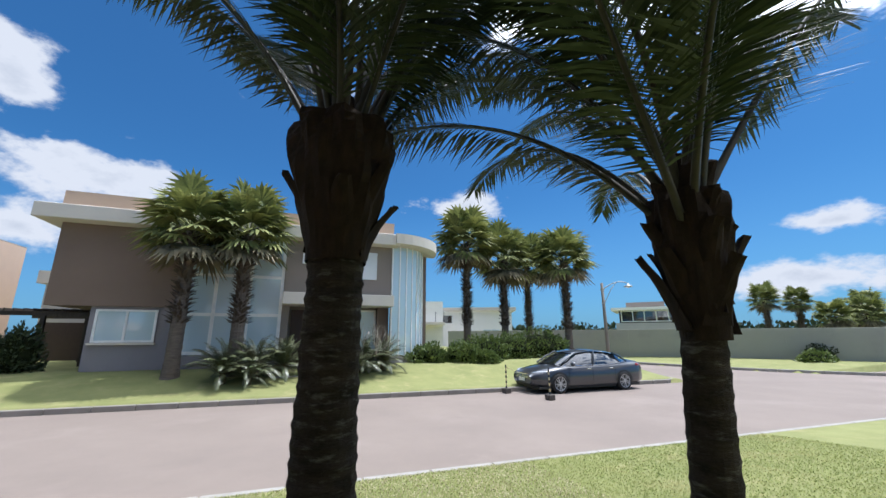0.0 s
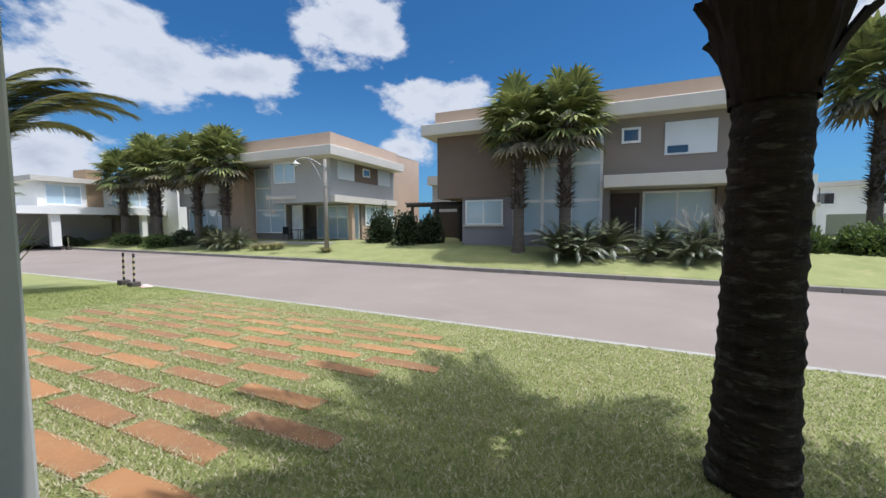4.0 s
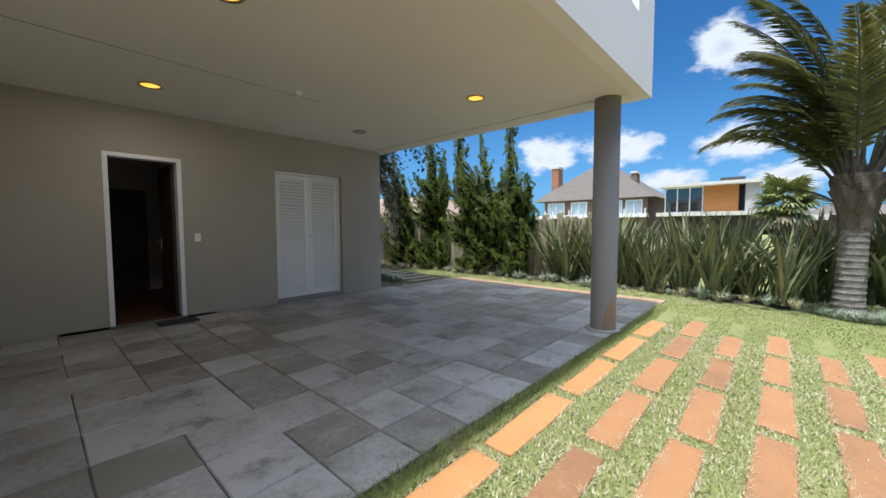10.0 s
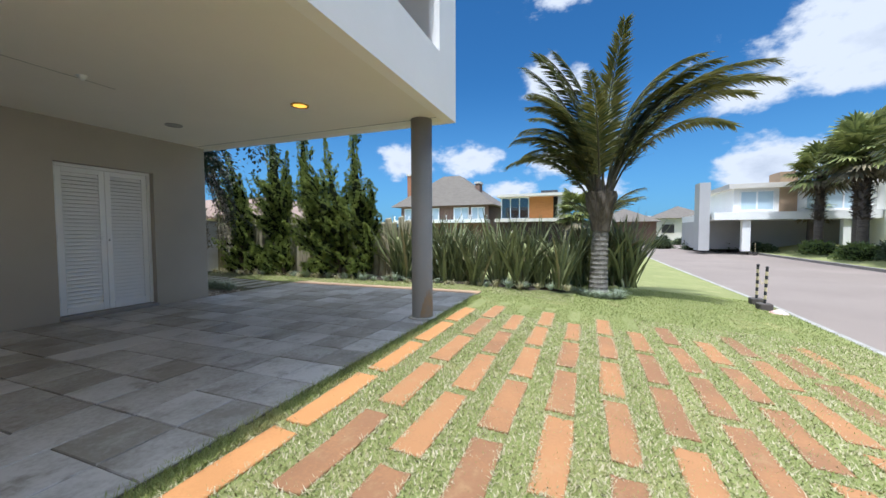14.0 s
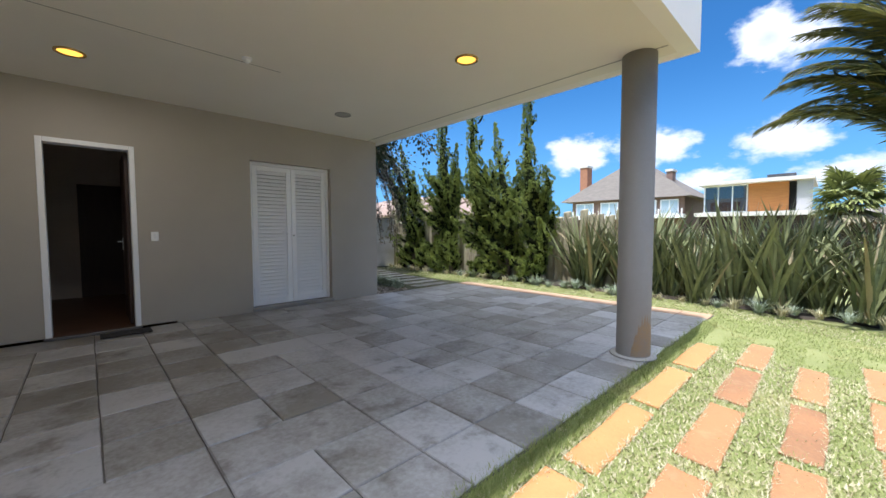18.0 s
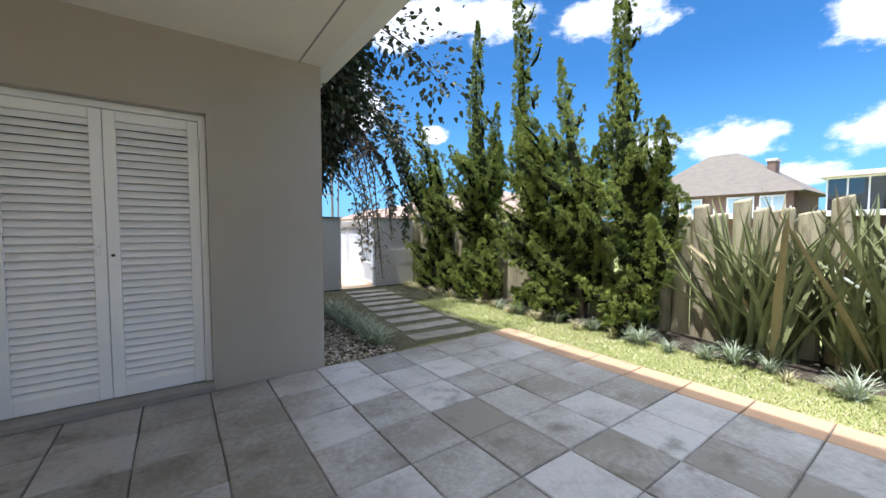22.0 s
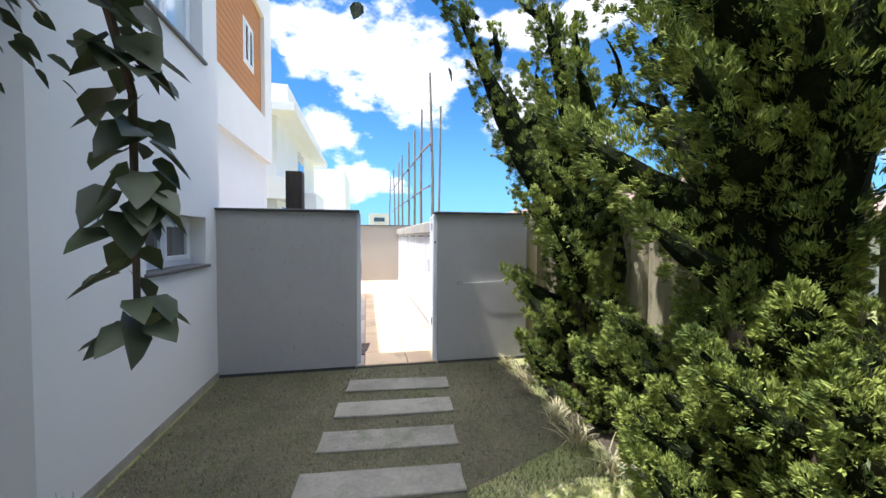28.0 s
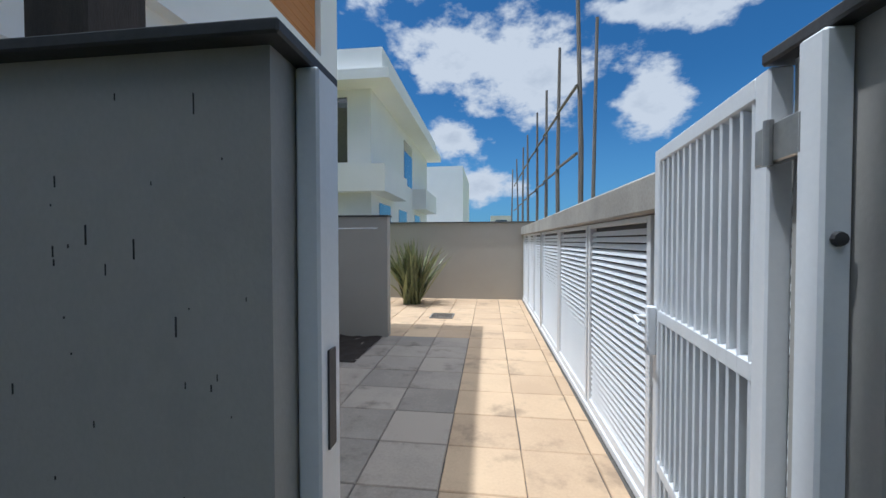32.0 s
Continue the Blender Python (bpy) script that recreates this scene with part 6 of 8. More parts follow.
part("leaf_mass", mesh_np("leaf_mass", *leafy_branch([(-8.35, -5.0, 3.5), (-8.42, -5.6, 2.9), (-8.5, -6.2, 2.5), (-8.55, -6.75, 2.25), (-8.75, -6.5, 2.7), (-8.9, -6.0, 2.9), (-8.7, -5.4, 3.2)], 91, 4300, 0.08, 0.2, 0.75), M_CLIMB), None, climber)
part("dry_leaf_mass", mesh_np("dry_leaf_mass", *leafy_branch([(-8.45, -5.2, 3.2), (-8.6, -5.9, 2.7), (-8.8, -6.3, 2.4), (-9.1, -6.1, 2.7), (-9.4, -6.0, 2.9)], 92, 1100, 0.065, 0.22, 0.6), M_CLIMB_DRY), None, climber, "brown withered leaves")
rs = np.random.RandomState(71)
tw = thing("dry_twig", "bleached fallen twig on the gravel", "twig")
part("wood", Geo().tube([(-8.62, -5.35, 0.02), (-8.7, -5.3, 0.035), (-8.76, -5.22, 0.02)], [0.014, 0.012, 0.005], 6), M_DRYTUFT, tw)


# ---- bushes ----
def bush_mesh(rx, ry, rz, n, size, seed, mat, broad=0.5, noise_k=0.22):
    r = np.random.RandomState(seed)
    q = unit(r.normal(0, 1, (n, 3)))
    q[:, 2] = np.abs(q[:, 2]) * 1.1 - 0.1
    k = np.array([1 + noise_k * noise.noise((a[0] * 2.2 + seed, a[1] * 2.2, a[2] * 2.2)) * 2 for a in q]) * r.uniform(0.78, 1.02, n)
    P = q * k[:, None] * np.array([rx, ry, rz])
    D = unit(q + r.normal(0, 0.5, (n, 3)) + np.array([0, 0, 0.3]))
    N = r.normal(0, 0.6, (n, 3)) + q
    L = size * r.uniform(0.6, 1.2, n)
    return mesh_np("leaves", *kites(P, D, N, L, L * broad, 0.15, 0.45), mat)


def bush(name, label, x, y, z, rx, ry, rz, n, size, seed, mat, group="", broad=0.5):
    t = thing(name, label, name.replace("_", " "), group, (x, y, z))
    part("leaves", bush_mesh(rx, ry, rz, n, size, seed, mat, broad), None, t)
    # near-black filler, painted as the shade within the leaves
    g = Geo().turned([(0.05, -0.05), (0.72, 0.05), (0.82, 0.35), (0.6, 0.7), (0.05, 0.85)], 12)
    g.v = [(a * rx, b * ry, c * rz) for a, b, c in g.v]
    part("bush_core", g, M_SHADE_CORE, t)
    return t


def cycad(x, y, z, s, seed, dry=False, label="cycad with stiff arching dark green fronds"):
    t = thing("cycad", label, "cycad", "cycads in front of the houses", (x, y, z), seed * 33)
    r = random.Random(seed)
    part("stem", Geo().turned([(0.12, -0.1), (0.14, 0.1), (0.11, 0.22), (0.04, 0.28)], 12), M_RACHIS, t)
    for i in range(42):
        f = part("frond", CYC[i % 3], None, t)
        f.matrix_basis = pose(0, 0, 0.25, 0, 0, i * 137.5 + r.uniform(-10, 10)) @ pose(0.05, 0, 0, 0, r.uniform(-42, 24), 0) @ Matrix.Diagonal((s * 1.12, s * 1.12, s * 1.12, 1))


def bare_shrub(x, y, z, h, seed):
    """A leafless pale shrub: stems that fork three times."""
    t = thing("bare_shrub", "leafless pale branching shrub among the cycads", "shrub", at=(x, y, z))
    r = random.Random(seed)

    def fork(p, d, L, rad, depth):
        q = p + d * L
        part("twig", Geo().tube([p, p + d * L * 0.5 + Vector((0, 0, 0.02)), q], [rad, rad * 0.85, rad * 0.7], 5), M_PALETWIG, t)
        if depth:
            for _ in range(3 if depth > 1 else 2):
                n = (d + Vector((r.uniform(-0.8, 0.8), r.uniform(-0.8, 0.8), r.uniform(-0.1, 0.5)))).normalized()
                fork(q, n, L * r.uniform(0.6, 0.85), rad * 0.65, depth - 1)

    for k in range(4):
        a = k * 1.7 + r.uniform(0, 0.5)
        fork(Vector((0, 0, 0)), Vector((math.cos(a) * 0.6, math.sin(a) * 0.6, 1)).normalized(), h * 0.38, 0.03, 3)


M_PALETWIG = material("pale_twig", (0.42, 0.37, 0.31), (0.30, 0.26, 0.22), 0.9, 4, 40, 0.2)
bare_shrub(2.75, 15.6, ground_z(2.75, 15.6), 2.0, 5)
CYC = [frond_mesh(1.05, e0, e1, 0.2, 30, 0.022, 0.12, 0.3, seed=40 + i, rach=0.014, mats=[M_RACHIS, M_CYC]) for M_CYC in [material("cycad_leaflet", (0.16, 0.175, 0.08), (0.06, 0.08, 0.035), 0.4, 2, 20, 0, island=1.0)] for i, (e0, e1) in enumerate(((1.15, -0.1), (0.8, -0.4), (0.45, -0.6)))]
for x, y, s, seed in ((-2.3, 15.2, 1.15, 1), (-1.35, 15.6, 1.2, 2), (-0.4, 15.9, 1.1, 3), (1.3, 15.9, 1.0, 4), (2.5, 15.7, 1.15, 5), (3.4, 15.9, 1.0, 6), (2.1, 14.9, 0.7, 7), (0.9, 15.1, 0.6, 11), (-1.5, 14.9, 0.75, 12),
                      (-22.2, 15.4, 1.0, 8), (-21.0, 15.6, 1.0, 9), (-24.0, 15.8, 1.1, 10), (-41, 13.6, 1.2, 13), (-42.3, 14.0, 1.0, 14)):
    cycad(x, y, ground_z(x, y) + 0.05, s, seed)
HB = "rounded clipped green shrub on the verge"
for x, y, rx, ry, rz, seed in ((6.0, 17.6, 1.1, 0.8, 0.75, 1), (7.6, 17.2, 1.0, 0.7, 0.8, 2), (9.3, 18.4, 1.5, 1.1, 1.15, 3), (11.2, 18.8, 1.6, 1.1, 1.25, 4), (13.2, 19.0, 1.7, 1.2, 1.5, 5), (14.3, 19.4, 1.2, 1.0, 1.3, 6), (8.4, 16.6, 0.7, 0.5, 0.5, 7)):
    bush("shrub", HB, x, y, ground_z(x, y), rx, ry, rz, 2300, 0.16, seed, M_BUSH, "shrubs beside the fan palms")
for x, y, rx, ry, rz, seed in ((-12.4, 18.2, 0.95, 0.7, 1.85, 11), (-10.4, 17.6, 0.8, 0.6, 1.75, 13), (-9.3, 18.2, 0.7, 0.6, 1.55, 14)):
    bush("garden_bush", "upright dark green bush between the houses", x, y, ground_z(x, y), rx, ry, rz, 1500, 0.17, seed, M_BUSHDARK, "bushes between the houses")
for x, y, rx, ry, rz, seed, mat in ((-28.6, 15.6, 1.3, 0.8, 0.75, 21, M_BUSH), (-26.9, 16.2, 1.0, 0.7, 1.0, 22, M_BUSHDARK), (-24.6, 16.6, 1.1, 0.7, 1.0, 23, M_BUSHDARK), (-33, 16.0, 1.8, 0.8, 0.7, 24, M_BUSH), (-44.0, 12.0, 2.6, 1.2, 1.0, 25, M_BUSHDARK), (-47, 9.5, 2.4, 1.3, 1.2, 26, M_BUSHDARK), (-38.0, 14.8, 1.6, 0.8, 0.6, 27, M_BUSHDARK),
                                    (30.0, 14.2, 1.1, 0.8, 0.6, 28, M_BUSH), (31.5, 14.6, 1.2, 0.8, 0.9, 29, M_BUSHDARK), (33.5, 15.0, 0.9, 0.7, 0.6, 30, M_BUSH), (35.2, 15.0, 1.0, 0.8, 0.9, 31, M_BUSHDARK)):
    bush("verge_bush", "low garden bush beside the street", x, y, ground_z(x, y), rx, ry, rz, 1300, 0.17, seed, mat, "bushes along the street")
FEATHER = [mesh_np("leaves", *tuft(s, 240, 0.75, 0.014, (50, 88), 1.0), M_DRYTUFT) for s in (8, 9)]
for i, x in enumerate((-19.2, -18.7, -18.2, -17.8, -14.1, -14.35)):
    y = 15.4 + 0.15 * i if i < 4 else 15.5 + 0.15 * (i - 4)
    t = tagged(part("ornamental_grass", FEATHER[i % 2], None), "mound of pale ornamental grass", "grass", "ornamental grass clumps")
    t.matrix_basis = pose(x, y, ground_z(x, y) - 0.02, 0, 0, i * 50) @ Matrix.Diagonal((1.1, 1.1, 0.85 if i < 4 else 0.55, 1))
# distant tree line
rs = random.Random(81)
for i in range(30):
    a = math.radians(-72 + 44 * i / 29)
    d = rs.uniform(75, 110)
    bush("distant_tree", "distant dark green tree", -math.sin(a) * d, math.cos(a) * d, -0.3, rs.uniform(3, 5), rs.uniform(3, 5), rs.uniform(2.2, 4.2), 260, 1.0, 300 + i % 4, M_BUSHDARK, "distant trees", 0.7)


# ---- lawn blades ----
def lawn(name, regions, seed, h=(0.02, 0.042), label="short mown grass blades", mat=M_BLADE):
    r = np.random.RandomState(seed)
    sets = []
    for x0, x1, y0, y1, per in regions:
        wide = min(2.0, max(1.0, 5000 / per))
        n = int((x1 - x0) * (y1 - y0) * per)
        x, y = r.uniform(x0, x1, n), r.uniform(y0, y1, n)
        keep = y < np.interp(x, NEAR_X, NEAR_Y) - 0.06
        x, y = x[keep], y[keep]
        # none on top of the pavers
        k = np.floor((y - 0.47) / 0.425)
        fy = (y - 0.47) - k * 0.425
        fx = (x + 9.02 - np.where(k % 2 == 1, 0.53, 0)) / 1.06
        fx = (fx - np.floor(fx)) * 1.06
        on = (y > 0.4) & (k < 12) & (fy > 0.02) & (fy < 0.19) & (fx > 0.03) & (fx < 0.89) & (x < -2.6) & (x > -9.95) & (r.rand(len(x)) > 0.05 + 0.04 * np.maximum(0, k - 1))
        x, y = x[~on], y[~on]
        z = np.array([ground_z(a, b) for a, b in zip(x, y)])
        m = len(x)
        az = r.uniform(0, 6.283, m)
        D = unit(np.stack([np.cos(az), np.sin(az), r.uniform(0.3, 1.6, m)], 1))
        S = np.stack([-np.sin(az), np.cos(az), np.zeros(m)], 1) * (r.uniform(0.0028, 0.005, m) * wide)[:, None]
        P = np.stack([x, y, z - 0.003], 1)
        sets.append((np.stack([P - S, P + S, P + D * r.uniform(*h, m)[:, None]], 1).reshape(-1, 3), np.arange(3 * m).reshape(-1, 3)))
    tagged(part(name, mesh_np(name, *joined(sets), mat), None), label, "grass", kind="stuff")


lawn("grass", [(-8.5, 1.0, 0.33, 3.2, 7500), (-10.0, 4.5, 3.2, 6.4, 3500), (1.0, 4.5, 0.33, 3.2, 4000), (4.5, 9.0, 0.4, 6.2, 2200), (-14, -10, 2.2, 6.4, 2500), (-10.0, -8.5, 0.33, 3.2, 4500), (-10.75, -10.0, 0.33, 2.2, 4000)], 1)
lawn("edge_grass", [(-10.2, -2.76, 0.295, 0.455, 15000)], 5, (0.045, 0.085), "longer dark grass overhanging the slate edge")
lawn("side_grass", [(-11.7, -10.74, -4.8, 2.2, 5500), (-11.7, -10.62, -7.12, -4.7, 6000)], 2)
# thin grass on bare soil beside the stepping slabs, the house's shade painted in
M_SOIL = material("bare_shaded_soil", (0.14, 0.118, 0.072), (0.07, 0.06, 0.036), 0.95, 2.5, 30, 0.9, 0.015, stain=((0.085, 0.105, 0.035), 0.8, 2.2))
M_BLADE_SHADED = material("thin_shaded_blades", (0.20, 0.20, 0.09), (0.075, 0.10, 0.03), 0.8, 1.2, 20, 0, island=2.4, stain=((0.10, 0.085, 0.05), 0.8, 2.0), trans=0.15)
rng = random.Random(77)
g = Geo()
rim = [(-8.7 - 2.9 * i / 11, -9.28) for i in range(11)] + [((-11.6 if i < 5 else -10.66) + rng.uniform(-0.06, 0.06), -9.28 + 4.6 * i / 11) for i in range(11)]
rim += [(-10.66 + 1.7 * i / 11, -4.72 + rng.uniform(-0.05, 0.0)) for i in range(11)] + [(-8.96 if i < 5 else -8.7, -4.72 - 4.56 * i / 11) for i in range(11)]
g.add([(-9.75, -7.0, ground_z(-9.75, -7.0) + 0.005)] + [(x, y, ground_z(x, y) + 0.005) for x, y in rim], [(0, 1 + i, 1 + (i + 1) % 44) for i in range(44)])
tagged(part("soil_patch", g, M_SOIL), "bare brown soil beside the path, the house's shade in its colour", "soil", kind="stuff")
lawn("thin_grass", [(-10.68, -8.7, -9.27, -4.7, 7500), (-11.8, -10.66, -9.27, -7.1, 6500)], 3, (0.015, 0.042), "thin dry grass on bare soil, the house's shade in its colour", M_BLADE_SHADED)
lawn("straw_blades", [(-9.0, 1.0, 0.33, 3.2, 1800), (-10.0, 3.5, 3.2, 6.2, 1200), (-11.6, -10.75, -7.2, 2.2, 900)], 4, (0.02, 0.045), "dry straw-coloured blades in the lawn", M_STRAW)


# ---- street: houses ----
def glazed(parent, x0, x1, z0, z1, y, cols, rows, fr=0.07, mat=None, name="window", axis="y", sign=-1, label=""):
    """Panes in a frame with mullions; faces along -y, or +x when axis is 'x' (then x0, x1 run along y)."""
    def b(a0, a1, c0, c1, d0, d1, c=0.0):
        return Geo().box(a0, y + sign * d0, c0, a1, y + sign * d1, c1, c) if axis == "y" else Geo().box(y + d0, a0, c0, y + d1, a1, c1, c)
    xs = [x0 + (x1 - x0) * i / cols for i in range(cols + 1)]
    zs = rows if isinstance(rows, (list, tuple)) else [z0 + (z1 - z0) * i / rows for i in range(rows + 1)]
    g = Geo()
    for q in (b(x0 - fr / 2, x0 + fr / 2, z0 - fr / 2, z1 + fr / 2, 0.0, 0.06), b(x1 - fr / 2, x1 + fr / 2, z0 - fr / 2, z1 + fr / 2, 0.0, 0.06), b(x0 + fr / 2, x1 - fr / 2, z0 - fr / 2, z0 + fr / 2, 0.0, 0.055), b(x0 + fr / 2, x1 - fr / 2, z1 - fr / 2, z1 + fr / 2, 0.0, 0.055)):
        g.add(q.v, q.f)
    win = part(name, g, M_FRAME, parent, label)
    for x in xs[1:-1]:
        part("mullion", b(x - fr / 2, x + fr / 2, z0 + fr / 2, z1 - fr / 2, 0.0, 0.06), M_FRAME, win)
    for z in zs[1:-1]:
        for xa, xb in zip(xs, xs[1:]):
            part("transom", b(xa + fr / 2, xb - fr / 2, z - fr / 2, z + fr / 2, 0.0, 0.055), M_FRAME, win)
    for xa, xb in zip(xs, xs[1:]):
        for za, zb in zip(zs, zs[1:]):
            q = b(xa + fr / 2, xb - fr / 2, za + fr / 2, zb - fr / 2, 0.012, 0.028)
            part("pane", q, mat or M_BLIND, win)
    return win


def P(parent, name, mat, *a, label="", c=0.0):
    return part(name, Geo().box(*a, c), mat, parent, label)


M_ROOFTOP = material("flat_roof", (0.4, 0.38, 0.36), None, 0.9, 1, 40, 0.2)
M_SHUT = material("white_roller_shutter", (0.72, 0.74, 0.76), (0.68, 0.70, 0.72), 0.5, 2, 40, 0)
hA = thing("house", "two-storey brown and grey modern house with tall glazing", "house")
P(hA, "wall", M_BROWNRENDER, -8.5, 17.4, 2.6, -4.62, 27.0, 5.66, label="dark brown overhanging upper wall")
P(hA, "wall", M_LILAC, -7.2, 17.55, -0.2, -4.62, 26.9, 2.598, label="lilac grey ground floor wall")
P(hA, "wall", M_LILAC, -4.62, 17.45, -0.2, -0.72, 26.9, 0.78, label="grey plinth below the glazing")
P(hA, "wall", M_GREYBROWN, -4.62, 18.6, 0.78, -0.72, 26.9, 5.66)
P(hA, "wall", M_GREYBROWN, -0.72, 17.4, 3.32, 4.0, 26.9, 5.66, label="grey brown upper wall")
P(hA, "wall", M_GREYBROWN, -0.72, 18.3, -0.2, 4.0, 26.9, 3.318)
P(hA, "wall", M_BROWNRENDER, 3.45, 17.9, -0.2, 4.0, 18.29, 2.8)
P(hA, "wall", M_GREYBROWN, -0.72, 17.45, -0.2, -0.45, 18.29, 2.8)
P(hA, "canopy", M_CREAM, -0.72, 16.75, 2.8, 3.98, 18.29, 3.3, label="white entrance canopy", c=0.02)
P(hA, "fascia", M_CREAM, -9.1, 16.75, 5.66, 4.2, 27.1, 6.2, label="white roof fascia", c=0.02)
P(hA, "parapet", M_PEACH, -8.55, 17.25, 6.2, 4.0, 26.9, 6.85)
P(hA, "roof", M_ROOFTOP, -8.5, 17.4, 6.852, 3.9, 26.8, 6.88)
glazed(hA, -4.5, -0.8, 0.86, 5.6, 17.5, 3, [0.86, 2.35, 3.95, 5.6], 0.13, label="tall white framed glazing")
P(hA, "jamb", M_CREAM, -4.62, 17.42, 0.78, -4.5, 18.59, 5.66)
glazed(hA, -6.98, -5.15, 1.32, 2.45, 17.54, 2, 1, 0.08)
P(hA, "sill", M_CREAM, -7.1, 17.42, 1.2, -5.05, 17.54, 1.27)
glazed(hA, -0.02, 0.6, 4.68, 5.22, 17.39, 1, 1, 0.09, M_GLASSDARK)
shw = P(hA, "shutter", M_SHUT, 1.5, 17.34, 4.05, 3.25, 17.395, 5.34, label="closed white roller shutter", c=0.01)
P(shw, "slot_window", M_GLASSDARK, 1.6, 17.325, 4.12, 2.3, 17.338, 4.4)
ent = P(hA, "door", M_DARKDOOR, -0.36, 18.24, 0.3, 0.74, 18.298, 2.65, label="dark timber entrance door")
part("handle", Geo().tube([(0.6, 18.2, 0.9), (0.6, 18.2, 2.0)], 0.02, 6), M_STEELW, ent)
glazed(hA, 0.9, 3.4, 0.55, 2.66, 18.28, 2, 1, 0.09)
for i in range(3):
    P(hA, "step", M_KERB, -0.6 - i * 0.1, 18.2 - i * 0.9, -0.2, 1.3 + i * 0.1, 17.3 - i * 0.9, 0.3 - i * 0.12, c=0.01)
bay = Geo()
cx, cy, rr = 4.0, 19.4, 2.05
arc = [(cx + rr * math.sin(a), cy - rr * math.cos(a)) for a in np.linspace(0.0, 1.45, 9)]
bay.prism([(cx, cy)] + arc, -0.2, 0.6)
part("bay_plinth", bay, M_LILAC, hA)
for (xa, ya), (xb, yb) in zip(arc, arc[1:]):
    Lb = math.hypot(xb - xa, yb - ya)
    m = pose(xa, ya, 0, 0, 0, math.degrees(math.atan2(yb - ya, xb - xa)))
    part("bay_pane", Geo().box(0.03, 0.0, 0.62, Lb - 0.03, 0.03, 5.72).moved(m), M_BLIND, hA)
    part("bay_mullion", Geo().box(-0.03, -0.03, 0.6, 0.03, 0.04, 5.74).moved(m), M_FRAME, hA)
roof_arc = [(cx + (rr + 0.75) * math.sin(a), cy - (rr + 0.75) * math.cos(a)) for a in np.linspace(0.0, 1.57, 12)]
part("bay_roof", Geo().prism([(cx, cy)] + roof_arc, 5.74, 6.22), M_CREAM, hA, "curved white roof edge")
P(hA, "wall", M_BROWNRENDER, 6.06, 19.2, -0.2, 6.3, 26.9, 5.73)

hB = thing("house", "two-storey peach and grey house with a recessed porch", "house")
P(hB, "wall", M_GREYB, -20.3, 17.6, 2.65, -15.5, 24.8, 5.2, label="grey overhanging upper wall")
P(hB, "wall", M_GREYB, -30.0, 17.9, 2.65, -25.2, 24.8, 5.2)
P(hB, "wall", M_PEACH, -25.2, 18.0, -0.2, -23.2, 24.8, 5.2)
P(hB, "wall", M_GREYBROWN, -23.2, 18.9, -0.2, -20.3, 24.8, 5.2)
P(hB, "wall", M_GREYB, -30.0, 18.4, -0.2, -25.2, 24.8, 2.65)
P(hB, "wall", M_PEACH, -30.4, 24.8, -0.2, -15.5, 29.0, 6.6, label="peach rear wall")
P(hB, "wall", M_GREYBROWN, -20.3, 20.6, -0.2, -15.52, 24.8, 2.65)
P(hB, "fascia", M_CREAM, -31.0, 16.6, 5.2, -14.6, 24.79, 5.75, label="white roof fascia", c=0.02)
P(hB, "parapet", M_PEACH, -30.6, 17.3, 5.75, -15.2, 24.79, 6.62)
P(hB, "roof", M_ROOFTOP, -30.6, 17.4, 6.622, -15.5, 29.0, 6.65)
P(hB, "band", M_CREAM, -15.498, 17.6, 2.65, -15.2, 24.8, 3.05, label="white band below the side windows", c=0.01)
glazed(hB, -23.1, -20.4, 0.75, 5.1, 18.85, 2, [0.75, 2.3, 3.8, 5.1], 0.09)
glazed(hB, -19.9, -18.2, 3.9, 5.15, 17.59, 2, 1, 0.08)
P(hB, "canopy", M_CREAM, -20.6, 17.5, 2.9, -18.1, 18.3, 3.1)
glazed(hB, -19.2, -15.7, 0.35, 2.55, 20.58, 4, 1, 0.09, label="white framed sliding glass doors")
P(hB, "panel", M_FRAME, -20.2, 19.2, 0.2, -19.3, 19.3, 2.6, label="white porch panel")
P(hB, "column", M_PEACH, -15.8, 19.6, -0.1, -15.52, 19.9, 2.65)
P(hB, "porch_slab", M_KERB, -21.0, 17.0, 0.1, -15.2, 20.58, 0.24)
for ya, yb in ((18.25, 19.85), (22.6, 24.2)):
    q = P(hB, "shutter", M_SHUT, -15.5, ya, 4.05, -15.44, yb, 5.15, c=0.01)
P(hB, "recess_wall", M_BROWNRENDER, -15.5, 19.9, 4.05, -15.47, 22.55, 5.15)
glazed(hB, 20.8, 21.5, 4.5, 4.95, -15.47, 1, 1, 0.08, M_GLASSDARK, axis="x")
glazed(hB, -29.2, -27.6, 3.6, 5.0, 17.88, 1, 1, 0.1, M_SHUT)
glazed(hB, -26.9, -25.4, 3.6, 5.0, 17.88, 1, 1, 0.1, M_SHUT)
glazed(hB, -29.6, -25.6, 0.7, 2.4, 18.38, 4, 1, 0.1)
P(hB, "lower_wall", M_PEACH, -15.52, 20.6, -0.1, -15.45, 24.8, 1.2)
glazed(hB, 21.0, 24.6, 1.25, 2.55, -15.47, 3, 1, 0.1, axis="x")

M_BLACKM = material("black_metal", (0.02, 0.02, 0.022), None, 0.5, 5, 40, 0)


